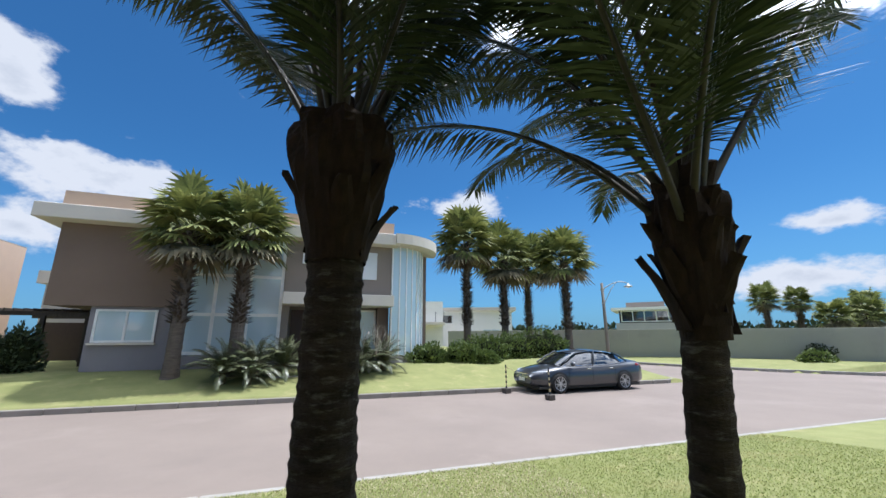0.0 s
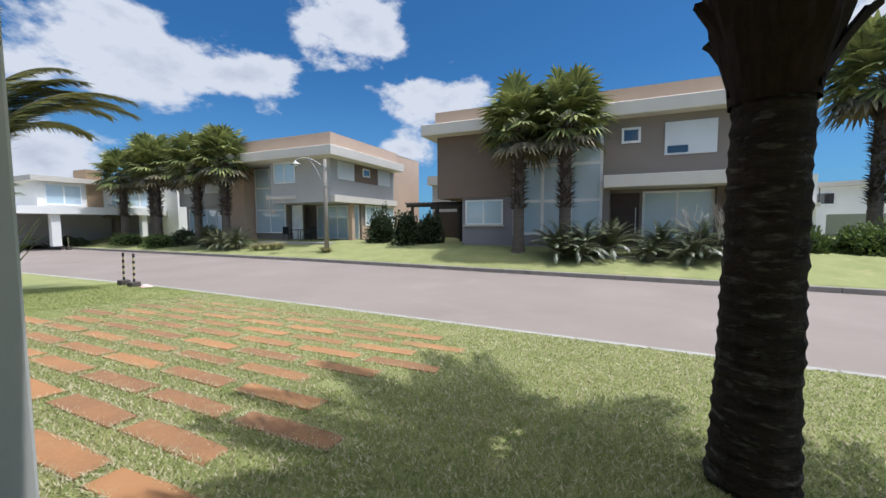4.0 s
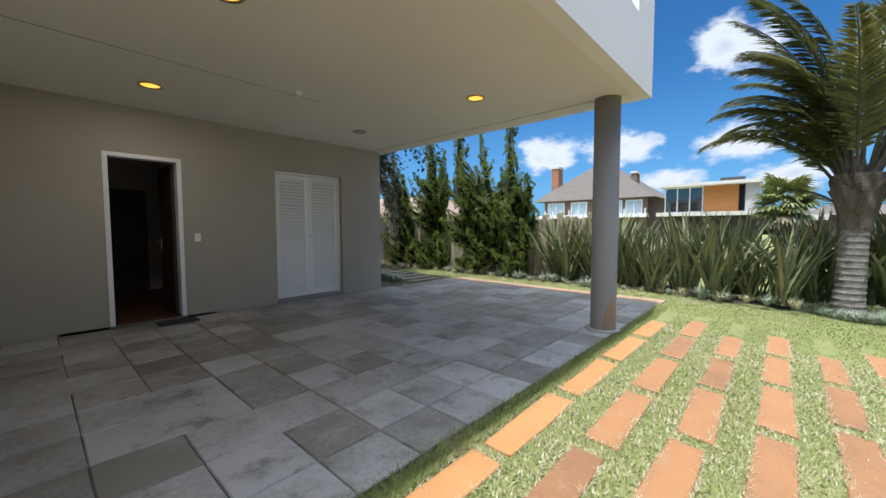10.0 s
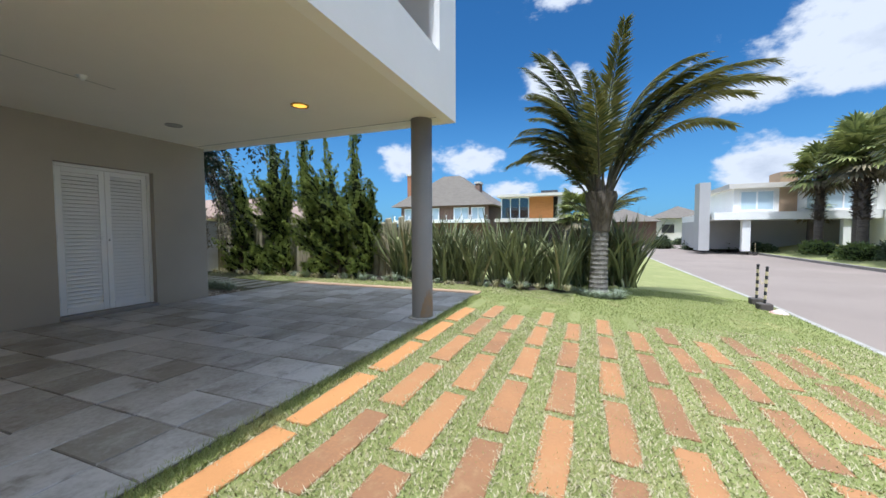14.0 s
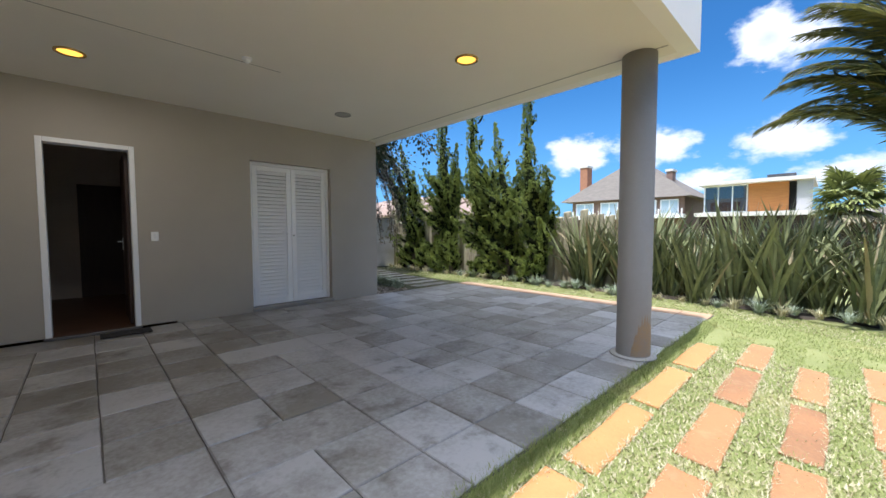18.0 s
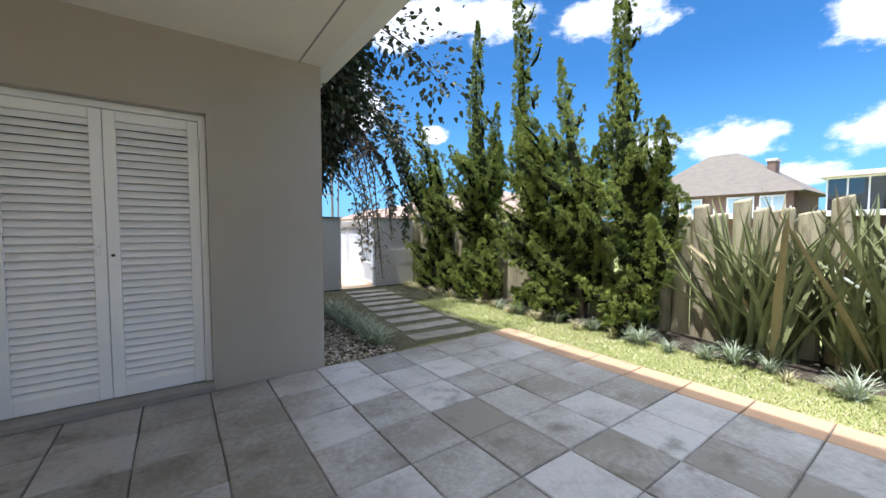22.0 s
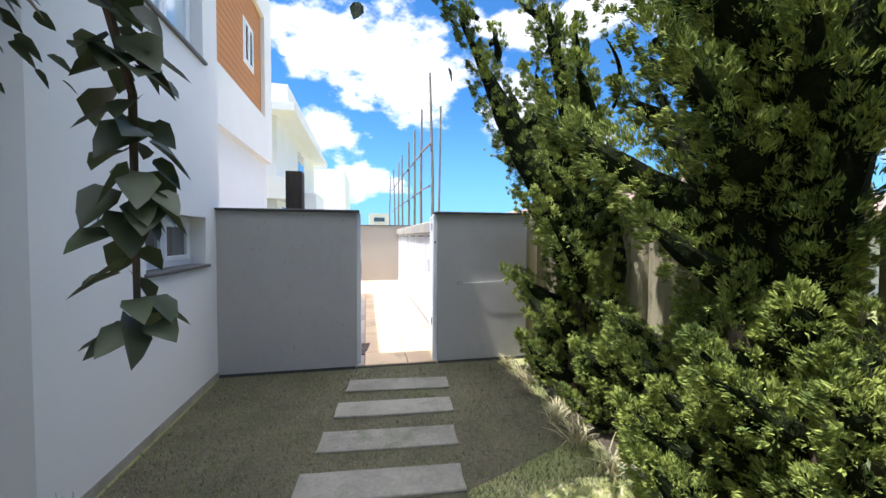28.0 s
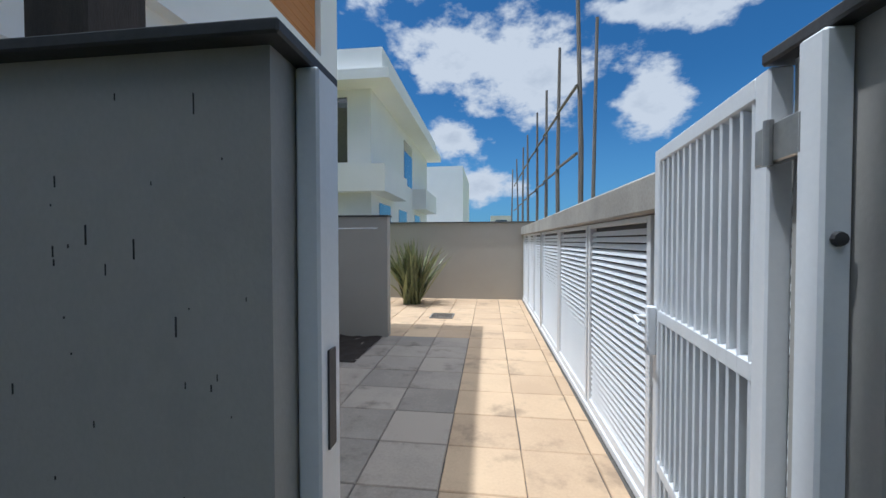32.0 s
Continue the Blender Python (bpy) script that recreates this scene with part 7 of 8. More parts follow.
def patio_set(x, y, z):
    t = thing("garden_table", "dark metal garden table on the porch", "table", at=(x, y, z))
    P(t, "tabletop", M_BLACKM, -0.5, -0.4, 0.7, 0.5, 0.4, 0.74, c=0.01)
    for a, b in ((-0.42, -0.32), (0.42, -0.32), (-0.42, 0.32), (0.42, 0.32)):
        part("leg", Geo().tube([(a, b, 0), (a, b, 0.7)], 0.02, 6), M_BLACKM, t)
    for dx in (-0.95, 0.95):
        c = thing("garden_chair", "dark metal garden chair on the porch", "chair", "garden chairs", (x + dx, y, z))
        s = 1 if dx > 0 else -1
        P(c, "seat", M_BLACKM, -0.24, -0.24, 0.42, 0.24, 0.24, 0.46, c=0.01)
        P(c, "backrest", M_BLACKM, s * 0.2, -0.24, 0.46, s * 0.24, 0.24, 0.92, c=0.01)
        for a, b in ((-0.2, -0.2), (0.2, -0.2), (-0.2, 0.2), (0.2, 0.2)):
            part("leg", Geo().tube([(a, b, 0), (a, b, 0.42)], 0.015, 6), M_BLACKM, c)


patio_set(-18.8, 18.4, 0.24)

hC = thing("house", "low beige house set back between its neighbours", "house")
P(hC, "wall", M_GREYB, -13.5, 27.5, -0.2, -6.0, 36.0, 4.4)
P(hC, "fascia", M_CREAM, -13.8, 27.2, 4.4, -6.0, 36.0, 5.1)
P(hC, "chimney", M_CREAM, -13.4, 30.0, 5.1, -12.2, 31.0, 6.6)
pergola = thing("pergola", "dark timber pergola between the houses", "pergola")
for x in (-11.6, -9.9, -8.4):
    for y in (20.5, 24.0):
        part("post", Geo().box(x - 0.07, y - 0.07, -0.1, x + 0.07, y + 0.07, 2.35), M_OLDWOOD, pergola)
for y in (20.5, 24.0):
    part("beam", Geo().box(-12.0, y - 0.06, 2.35, -7.9, y + 0.06, 2.52), M_OLDWOOD, pergola)
for i in range(14):
    x = -11.9 + i * 0.3
    part("rafter", Geo().box(x, 20.1, 2.52, x + 0.05, 24.4, 2.62), M_OLDWOOD, pergola)
struct("wall_between_houses", box(-12.5, 25.5, -0.1, -7.3, 25.7, 2.2), M_DARKDOOR, "dark timber garden fence between the houses")

# west end of the street
M_PALEWOOD = material("pale_timber", (0.42, 0.29, 0.175), (0.34, 0.235, 0.145), 0.8, 2, 40, 0.2)
hW = thing("house", "white two-storey house with a deep carport", "house")
P(hW, "tower", M_GREYB, -38.0, 10.4, -0.2, -36.6, 11.1, 4.95, label="grey pillar tower")
P(hW, "wall", M_WHITE, -46, 12.6, 2.65, -36.8, 20.5, 4.4)
P(hW, "deck", M_WHITE, -46, 11.2, 2.1, -36.0, 24.0, 2.65)
P(hW, "column", M_WHITE, -36.6, 13.0, -0.2, -36.2, 13.5, 2.1)
P(hW, "column", M_WHITE, -36.6, 18.6, -0.2, -36.2, 19.0, 2.1)
P(hW, "back_wall", M_GREYB, -46, 11.2, -0.2, -40, 24.0, 2.1)
P(hW, "roof", M_CREAM, -46, 12.2, 4.4, -36.4, 20.8, 4.75)
P(hW, "panel", M_PALEWOOD, -38.5, 15.3, 2.65, -36.7, 16.3, 5.5, label="pale timber panel")
P(hW, "wall", M_WHITE, -46, 20.5, -0.2, -34.5, 27.5, 5.0)
glazed(hW, 13.0, 15.0, 2.8, 4.2, -36.79, 2, 1, 0.1, axis="x")
glazed(hW, 16.8, 19.8, 2.8, 4.2, -36.79, 3, 1, 0.1, axis="x")
M_ROOFTILE = material("brown_roof_tiles", (0.165, 0.142, 0.115), (0.12, 0.102, 0.083), 0.9, 1.5, 30, 0.4, 0.02, stretch=(1, 1, 3))
M_BRICK = material("brown_brick", (0.24, 0.15, 0.11), (0.18, 0.115, 0.085), 0.9, 3, 30, 0.3)
M_CHIMNEY = material("orange_brick", (0.42, 0.19, 0.10), (0.32, 0.145, 0.08), 0.9, 3, 30, 0.3)
hR = thing("house", "brick house with a tall hipped tile roof and chimneys", "house")
P(hR, "wall", M_BRICK, -60, -22.4, -0.2, -50.6, -9.6, 4.9)
g = Geo().add([(-61, -23.6, 4.8), (-49.6, -23.6, 4.8), (-49.6, -8.7, 4.8), (-61, -8.7, 4.8), (-56.2, -17.4, 9.4), (-54.4, -17.4, 9.4), (-54.4, -14.9, 9.4), (-56.2, -14.9, 9.4)],
              [(0, 1, 5, 4), (1, 2, 6, 5), (2, 3, 7, 6), (3, 0, 4, 7), (4, 5, 6, 7), (3, 2, 1, 0)])
part("roof", g, M_ROOFTILE, hR, "hipped brown tile roof")
for y0, y1, z1, brick in ((-22.4, -21.4, 9.5, M_CHIMNEY), (-12.0, -11.4, 7.9, M_BRICK)):
    ch = P(hR, "chimney", brick, -54.0, y0, 4.9, -52.6, y1, z1)
    P(ch, "cap", M_CREAM, -54.1, y0 - 0.1, z1, -52.5, y1 + 0.1, z1 + 0.25)
for y0, y1 in ((-21.8, -19.6), (-18.6, -16.6), (-14.4, -12.4), (-11.9, -10.2)):
    glazed(hR, y0, y1, 3.0, 4.5, -50.59, 2, 1, 0.14, axis="x")
P(hR, "balcony", M_WHITE, -50.5, -23.0, 2.5, -49.2, -9.4, 2.9)
for y in np.arange(-22.8, -9.4, 1.1):
    P(hR, "baluster", M_WHITE, -49.3, float(y), 2.9, -49.2, float(y) + 0.12, 3.5)
hM = thing("house", "modern dark house with a timber panel and roof terrace", "house")
P(hM, "base", M_DARKDOOR, -54, -7.2, -0.2, -45.5, 0.4, 2.4)
P(hM, "deck", M_CREAM, -54, -7.4, 2.4, -44.6, 0.8, 2.75)
P(hM, "roof", M_CREAM, -54, -7.2, 5.2, -44.8, 0.4, 5.5)
P(hM, "panel", M_ORANGE, -46.0, -3.7, 2.75, -45.8, -1.1, 5.2, label="warm orange timber wall")
P(hM, "wall", M_GREYB, -46.3, -0.6, 2.75, -45.3, 0.3, 5.2)
P(hM, "wall", M_DARK, -54, -7.0, 2.75, -46.4, -0.7, 5.2)
glazed(hM, -6.9, -3.8, 2.8, 5.15, -46.0, 3, 1, 0.1, M_GLASSDARK, axis="x")
P(hM, "chimney", M_DARKCAP, -50, -2.8, 5.5, -49, -0.9, 6.2)
hN = thing("house", "low far house with a tiled roof at the street's end", "house")
P(hN, "wall", M_BRICK, -64, 3.6, -0.2, -56, 10.5, 2.6)
g = Geo().add([(-65, 3, 2.5), (-55, 3, 2.5), (-55, 11, 2.5), (-65, 11, 2.5), (-60, 7, 4.4), (-60, 7.2, 4.4)], [(0, 1, 4), (1, 2, 5, 4), (2, 3, 5), (3, 0, 4, 5), (3, 2, 1, 0)])
part("roof", g, M_ROOFTILE, hN)
P(hN, "porch", M_CREAM, -55, 3.0, 2.0, -53, 5.2, 2.5)
fan_palm(2, -24.0, 1.9, -0.1, 2.3, 0.9, 50, 0.6, "fan palm beyond the flax hedge")

# east: street wall and far houses
M_OLIVE = material("olive_grey_wall", (0.34, 0.345, 0.29), (0.30, 0.305, 0.26), 0.9, 0.4, 40, 0.3, stain=((0.24, 0.245, 0.21), 0.4, 0.6))
g = Geo()
wall_pts = [(15.0, 38.0), (20.5, 30.0), (25.0, 23.6), (30.5, 15.8), (33.5, 11.6)]
for (xa, ya), (xb, yb) in zip(wall_pts, wall_pts[1:]):
    L = math.hypot(xb - xa, yb - ya)
    q = Geo().box(0, 0, -0.5, L, 0.2, 1.95, 0.01).moved(pose(xa, ya, 0, 0, 0, math.degrees(math.atan2(yb - ya, xb - xa))))
    g.add(q.v, q.f)
struct("wall_street", g, M_OLIVE, "long olive grey street wall")
hE = thing("house", "far modern house with dark glazing beyond the wall", "house", at=(47, 39.5, 0), rz=-50)
P(hE, "wall", M_GREYB, -5, 0, 0, 6, 8, 3.2)
P(hE, "upper", M_DARK, -4.5, 0.2, 3.2, 5, 8, 5.0)
P(hE, "roof", M_WHITE, -5.5, -0.6, 5.0, 6.5, 8.4, 5.4)
P(hE, "block", M_GREYBROWN, -3.5, 1, 5.4, 1.5, 6, 6.2)
glazed(hE, -4.2, 4.8, 3.4, 4.9, 0.19, 6, 1, 0.12, M_GLASSDARK)
hF = thing("house", "far white two-storey house beyond the palms", "house", at=(19.5, 42, 0), rz=-25)
P(hF, "wall", M_WHITE, -5, 0, -0.2, 5, 8, 4.4)
P(hF, "roof", M_CREAM, -5.5, -0.5, 4.4, 5.5, 8.5, 4.8)
P(hF, "terrace", M_WHITE, -8, -1, 2.4, -5, 6, 2.8)
glazed(hF, -3.5, -2.2, 2.9, 3.9, -0.01, 1, 1, 0.1, M_GLASSDARK)
glazed(hF, 1.5, 3.5, 0.5, 2.2, -0.01, 2, 1, 0.1)
hG = thing("house", "far white house with balconies", "house", at=(12.5, 40, 0), rz=-15)
P(hG, "wall", M_WHITE, -2, 0, -0.2, 2.5, 6, 5.2)
P(hG, "balcony", M_CREAM, -2.2, -1.2, 2.6, 2.6, 0, 2.9)
for x in (-2.1, -0.9, 0.4, 1.6, 2.5):
    part("post", Geo().tube([(x, -1.15, 2.9), (x, -1.15, 4.0)], 0.03, 5), M_BLACKM, hG)

# neighbours seen beyond the passage
hS = thing("house", "white neighbouring house with a deep white eave", "house")
P(hS, "wall", M_WHITE, -2.0, -18.2, -0.2, -7.3, -27.0, 5.3)
P(hS, "eave", M_WHITE, -2.0, -17.6, 5.3, -7.95, -27.5, 5.55)
P(hS, "parapet", M_WHITE, -2.0, -17.9, 5.55, -7.7, -27.3, 6.2)
P(hS, "ledge", M_WHITE, -2.0, -17.9, 2.6, -7.75, -20.5, 3.3)
P(hS, "ledge", M_WHITE, -6.5, -23.5, 2.6, -7.85, -26.5, 3.4)
P(hS, "window", M_GLASSDARK, -7.31, -22.0, 3.4, -7.29, -23.4, 5.0)
P(hS, "window", M_GLASSDARK, -5.9, -18.19, 3.4, -6.66, -18.21, 5.1)
for ya in (-18.9, -21.2, -23.9):
    P(hS, "lower_window", M_GLASSDARK, -7.31, ya, 1.2, -7.29, ya - 1.2, 2.4)
# unseen pale sheet, added to bounce neutral light onto the white house
struct("pavement_neighbour", box(6.0, -17.46, -0.12, -11.2, -46.0, -0.018), M_KERB, "unseen pale sheet added beyond the passage wall for neutral bounce")
hT = thing("house", "plain white far block", "house")
P(hT, "wall", M_WHITE, -2.0, -34, -0.2, -8.6, -42, 6.4)
hU = thing("tower_block", "far beige block on the skyline", "building")
P(hU, "wall", M_CREAM, -10.6, -70, -0.2, -14, -76, 5.4)
for z in (2.6, 4.0):
    P(hU, "window", M_GLASSDARK, -11.4, -69.95, z, -13.2, -69.99, z + 0.7)
hV = thing("house", "neighbouring house with a clay tile roof beyond the boundary", "house")
P(hV, "wall", M_CREAM, -16.0, -11.5, -0.2, -24, -24, 2.0)
g = Geo().add([(-15.2, -10.8, 1.95), (-15.2, -24.6, 1.95), (-24.8, -24.6, 1.95), (-24.8, -10.8, 1.95), (-20, -14.5, 3.4), (-20, -21, 3.4)], [(0, 1, 5, 4), (1, 2, 5), (2, 3, 4, 5), (3, 0, 4), (3, 2, 1, 0)])
M_CLAY = material("clay_roof_tiles", (0.33, 0.235, 0.18), (0.22, 0.155, 0.12), 0.9, 4, 30, 0.6, 0.02)
part("roof", g, M_CLAY, hV, "clay tile roof")
for i in range(46):
    y = -10.85 - i * 0.3
    part("tile_ridge", Geo().tube([(-15.2, y, 1.98), (-17.4, y - 1.6 * 0 , 2.64)], 0.07, 6), M_CLAY, hV)

# agave-like plant in the passage
t = thing("flax_plant", "spiky green flax plant against the passage wall", "flax", at=(-8.75, -16.45, 0.0))
PASS = flax(77, 190, 1.45)
for me, nm in zip(PASS, ("leaves", "dry_leaves")):
    part(nm, me, None, t)


# ---- street furniture ----
M_LAMPPOLE = material("concrete_pole", (0.30, 0.265, 0.225), (0.22, 0.195, 0.165), 0.9, 3, 40, 0.3, stretch=(1, 1, 0.4))
M_LAMPGREY = material("grey_lamp_metal", (0.45, 0.45, 0.43), None, 0.5, 4, 40, 0, metal=0.4)


def street_lamp(x, y, z, h, ax, ay, label):
    t = thing("street_lamp", label, "street lamp", "street lamps", (x, y, z))
    part("pole", Geo().tube([(0, 0, -0.2), (0, 0, h * 0.5), (0, 0, h)], [0.13, 0.105, 0.085], 14), M_LAMPPOLE, t, smooth=True)
    arm = [(ax * u, ay * u, h - 0.45 + 0.55 * math.sin(u * 2.2)) for u in np.linspace(0, 1, 9)]
    part("arm", Geo().tube(arm, 0.03, 8), M_LAMPGREY, t, smooth=True)
    brace = [(0.02 * ax, 0.02 * ay, h - 1.35), (ax * 0.12, ay * 0.12, h - 1.1), (ax * 0.32, ay * 0.32, h - 0.45), (ax * 0.55, ay * 0.55, h + 0.04)]
    part("brace", Geo().tube(brace, 0.022, 8), M_LAMPGREY, t, smooth=True)
    e = arm[-1]
    part("shade", Geo().turned([(0.05, 0.0), (0.07, -0.1), (0.26, -0.2), (0.28, -0.24), (0.2, -0.235)], 18, (e[0], e[1], e[2])), M_LAMPGREY, t, smooth=True)
    part("bulb", Geo().turned([(0.0, -0.32), (0.09, -0.29), (0.12, -0.235), (0.0, -0.22)], 14, (e[0], e[1], e[2])), M_FRAME, t, smooth=True)
    for zz in (h - 1.35, h - 0.45):
        part("collar", Geo().turned([(0.125, zz - 0.04), (0.125, zz + 0.04)], 14), M_LAMPGREY, t)


street_lamp(-14.16, 15.6, ground_z(-14.16, 15.6), 4.85, -1.5, -0.5, "tall street lamp on a concrete pole with a curved arm")
street_lamp(19.0, 19.7, -0.35, 5.3, 1.7, -0.6, "street lamp with a curved arm beyond the parked car")

M_YEL = material("yellow_band", (0.62, 0.52, 0.30), None, 0.6, 4, 40, 0)
M_BLK = material("black_band", (0.025, 0.025, 0.025), None, 0.6, 4, 40, 0)
M_BLOCK = material("concrete_block", (0.10, 0.085, 0.075), (0.07, 0.06, 0.05), 0.95, 5, 40, 0.4)


def bollard(x, y, z, lean=(0, 0)):
    t = thing("bollard", "thin black and cream striped post in a concrete block", "bollard", "striped bollards", (x, y, z))
    part("block", Geo().box(-0.12, -0.12, 0, 0.12, 0.12, 0.17, 0.02), M_BLOCK, t)
    for i in range(9):
        z0, z1 = 0.17 + i * 0.085, 0.17 + (i + 1) * 0.085
        part("band", Geo().tube([(lean[0] * z0, lean[1] * z0, z0), (lean[0] * z1, lean[1] * z1, z1)], 0.027, 10), M_BLK if i % 2 == 0 else M_YEL, t)
    part("cap", Geo().tube([(lean[0] * 0.93, lean[1] * 0.93, 0.935), (lean[0] * 0.95, lean[1] * 0.95, 0.96)], 0.03, 10), M_BLK, t)
    return (x + lean[0] * 0.9, y + lean[1] * 0.9, z + 0.9)


def chain(a, b, sag):
    t = thing("chain", "pale plastic chain hung between posts", "chain", "bollard chains")
    n = 22
    me = Geo().tube([(0.022 * math.cos(q), 0.012 * math.sin(q), 0) for q in np.linspace(0, 6.283, 9)], 0.0045, 4, False).mesh("link", M_YEL)
    d = Vector(b) - Vector(a)
    for i in range(n):
        u = (i + 0.5) / n
        p = Vector(a) + d * u - Vector((0, 0, sag * 4 * u * (1 - u)))
        o = part("link", me, None, t)
        s = max(1.0, d.length / n / 0.036)
        o.matrix_basis = Matrix.Translation(p) @ d.to_track_quat("X", "Z").to_matrix().to_4x4() @ pose(0, 0, 0, 90 * (i % 2)) @ Matrix.Diagonal((s, 1, 1, 1))


a = bollard(-13.5, 6.12, -0.44, (0.03, 0.0))
b = bollard(-12.8, 6.02, -0.44, (-0.03, 0.04))
chain(a, b, 0.35)
M_RED = material("red_white_marker", (0.65, 0.32, 0.27), (0.7, 0.6, 0.55), 0.6, 8, 40, 0)
tagged(part("road_marker", Geo().turned([(0.17, 0), (0.16, 0.04), (0.05, 0.1), (0.0, 0.11)], 16, (-12.5, 6.15, -0.45)), M_RED, smooth=True), "small red and white marker at the kerb", "marker")
a = bollard(7.05, 12.25, ROAD_Z)
b = bollard(7.6, 10.5, ROAD_Z)
chain(a, (8.2, 11.9, 0.2), 0.12)
a = bollard(-36.5, 13.6, -0.45)
b = bollard(-35.6, 13.6, -0.45)
tagged(part("manhole_cover", Geo().turned([(0.3, 0), (0.3, 0.012), (0.27, 0.014), (0.0, 0.014)], 24, (-14.4, 13.2, ROAD_Z)), M_KERB_DARK), "round iron manhole cover in the road", "manhole cover")


# ---- parked car ----
def car(x, y, z, rz):
    """A dark grey saloon, its nose towards +x before turning."""
    t = thing("car", "parked dark grey four-door saloon", "car", at=(x, y, z), rz=rz)
    paint = material("car_paint", (0.045, 0.048, 0.056), (0.04, 0.043, 0.05), 0.28, 3, 200, 0, metal=0.3)
    paint.node_tree.nodes["Principled BSDF"].inputs["Coat Weight"].default_value = 1.0
    M_CARGLASS = glass("car_glass", (0.012, 0.016, 0.02))
    M_RUB = material("tyre_rubber", (0.02, 0.02, 0.02), None, 0.85, 8, 60, 0.2)
    M_ALLOY = material("alloy", (0.55, 0.56, 0.58), None, 0.3, 5, 60, 0, metal=0.8)
    M_CHROME = material("chrome", (0.7, 0.7, 0.72), None, 0.15, 5, 60, 0, metal=1.0)
    M_LAMPC = glass("headlamp_glass", (0.5, 0.52, 0.55))
    M_TAIL = glass("tail_lamp_glass", (0.3, 0.02, 0.02))
    # hull: stations from tail to nose: x, half width, sill, waist, deck height
    st = [(-2.42, 0.66, 0.42, 0.70, 0.93), (-2.36, 0.80, 0.30, 0.78, 1.02), (-2.1, 0.88, 0.24, 0.84, 1.06), (-1.6, 0.91, 0.22, 0.86, 1.02), (-1.0, 0.915, 0.2, 0.86, 0.96), (-0.2, 0.915, 0.19, 0.85, 0.94), (0.6, 0.915, 0.19, 0.83, 0.93), (1.1, 0.91, 0.2, 0.80, 0.95), (1.6, 0.89, 0.22, 0.74, 0.88), (2.05, 0.84, 0.24, 0.66, 0.79), (2.32, 0.74, 0.27, 0.60, 0.70), (2.42, 0.6, 0.33, 0.55, 0.62)]
    g = Geo()
    for sx, w, s, b, d in st:
        ring = [(-w * 0.9, s), (-w * 0.985, s + 0.1), (-w, (s + b) / 2), (-w * 0.985, b), (-w * 0.93, b + (d - b) * 0.45), (-w * 0.72, b + (d - b) * 0.85), (-w * 0.35, d), (0, d + 0.012)]
        ring = ring + [(-a, c) for a, c in reversed(ring[:-1])]
        g.v += [(sx, a, c) for a, c in ring]
    m = 15
    for i in range(len(st) - 1):
        for k in range(m - 1):
            a = i * m + k
            g.f.append((a, a + 1, a + 1 + m, a + m))
        g.f.append((i * m + m - 1, i * m, i * m + m, i * m + 2 * m - 1))
    g.f.append(tuple(range(m)))
    g.f.append(tuple((len(st) - 1) * m + k for k in reversed(range(m))))
    body = part("body", g, paint, t, smooth=True)
    # cabin glass and roof
    gl = [(-1.72, 0.70, 1.0, 0.60, 1.02), (-1.25, 0.80, 0.95, 0.60, 1.32), (-0.7, 0.82, 0.93, 0.60, 1.425), (0.0, 0.82, 0.92, 0.60, 1.445), (0.55, 0.81, 0.92, 0.59, 1.36), (0.95, 0.79, 0.92, 0.60, 1.17), (1.32, 0.74, 0.92, 0.66, 0.955)]
    g, r = Geo(), Geo()
    for sx, w, b, wt, tt in gl:
        g.v += [(sx, -w, b - 0.05), (sx, -wt - 0.02, tt - 0.045), (sx, -wt * 0.7, tt - 0.008), (sx, wt * 0.7, tt - 0.008), (sx, wt + 0.02, tt - 0.045), (sx, w, b - 0.05)]
    for i in range(len(gl) - 1):
        for k in range(5):
            a = i * 6 + k
            g.f.append((a, a + 1, a + 7, a + 6))
    part("cabin_glass", g, M_CARGLASS, t, "dark tinted windows", True)
    rst = [(-1.3, 0.60, 1.30), (-0.9, 0.61, 1.395), (-0.4, 0.61, 1.44), (0.1, 0.61, 1.445), (0.5, 0.60, 1.385), (0.62, 0.59, 1.34)]
    for sx, w, tt in rst:
        r.v += [(sx, -w - 0.035, tt - 0.05), (sx, -w * 0.8, tt), (sx, 0, tt + 0.02), (sx, w * 0.8, tt), (sx, w + 0.035, tt - 0.05)]
    for i in range(len(rst) - 1):
        for k in range(4):
            a = i * 5 + k
            r.f.append((a, a + 1, a + 6, a + 5))
    part("roof", r, paint, t, smooth=True)
    for s in (-1, 1):
        for (xa, za, wa), (xb, zb, wb) in (((1.3, 0.95, 0.745), (0.5, 1.36, 0.625)), ((-0.12, 0.93, 0.83), (-0.3, 1.40, 0.63)), ((-1.75, 1.02, 0.7), (-1.15, 1.34, 0.625))):
            part("pillar", Geo().tube([(xa, s * wa, za), ((xa + xb) / 2, s * ((wa + wb) / 2 + 0.012), (za + zb) / 2 + 0.02), (xb, s * wb, zb)], 0.035, 6), paint, t)
        part("window_trim", Geo().tube([(1.15, s * 0.80, 0.915), (0.4, s * 0.845, 0.915), (-0.8, s * 0.845, 0.93), (-1.6, s * 0.76, 0.99)], 0.012, 5), M_CHROME, t)
        for dx in (0.15, -0.85):
            part("door_handle", Geo().box(dx - 0.09, s * 0.905 - 0.012, 0.79, dx + 0.09, s * 0.905 + 0.012, 0.815, 0.005), M_CHROME, t)
        for dx in (1.02, 0.0, -1.0):
            part("door_gap", Geo().box(dx - 0.004, s * 0.9185 - 0.004, 0.3, dx + 0.004, s * 0.9185 + 0.0, 0.84), M_BLK, t)
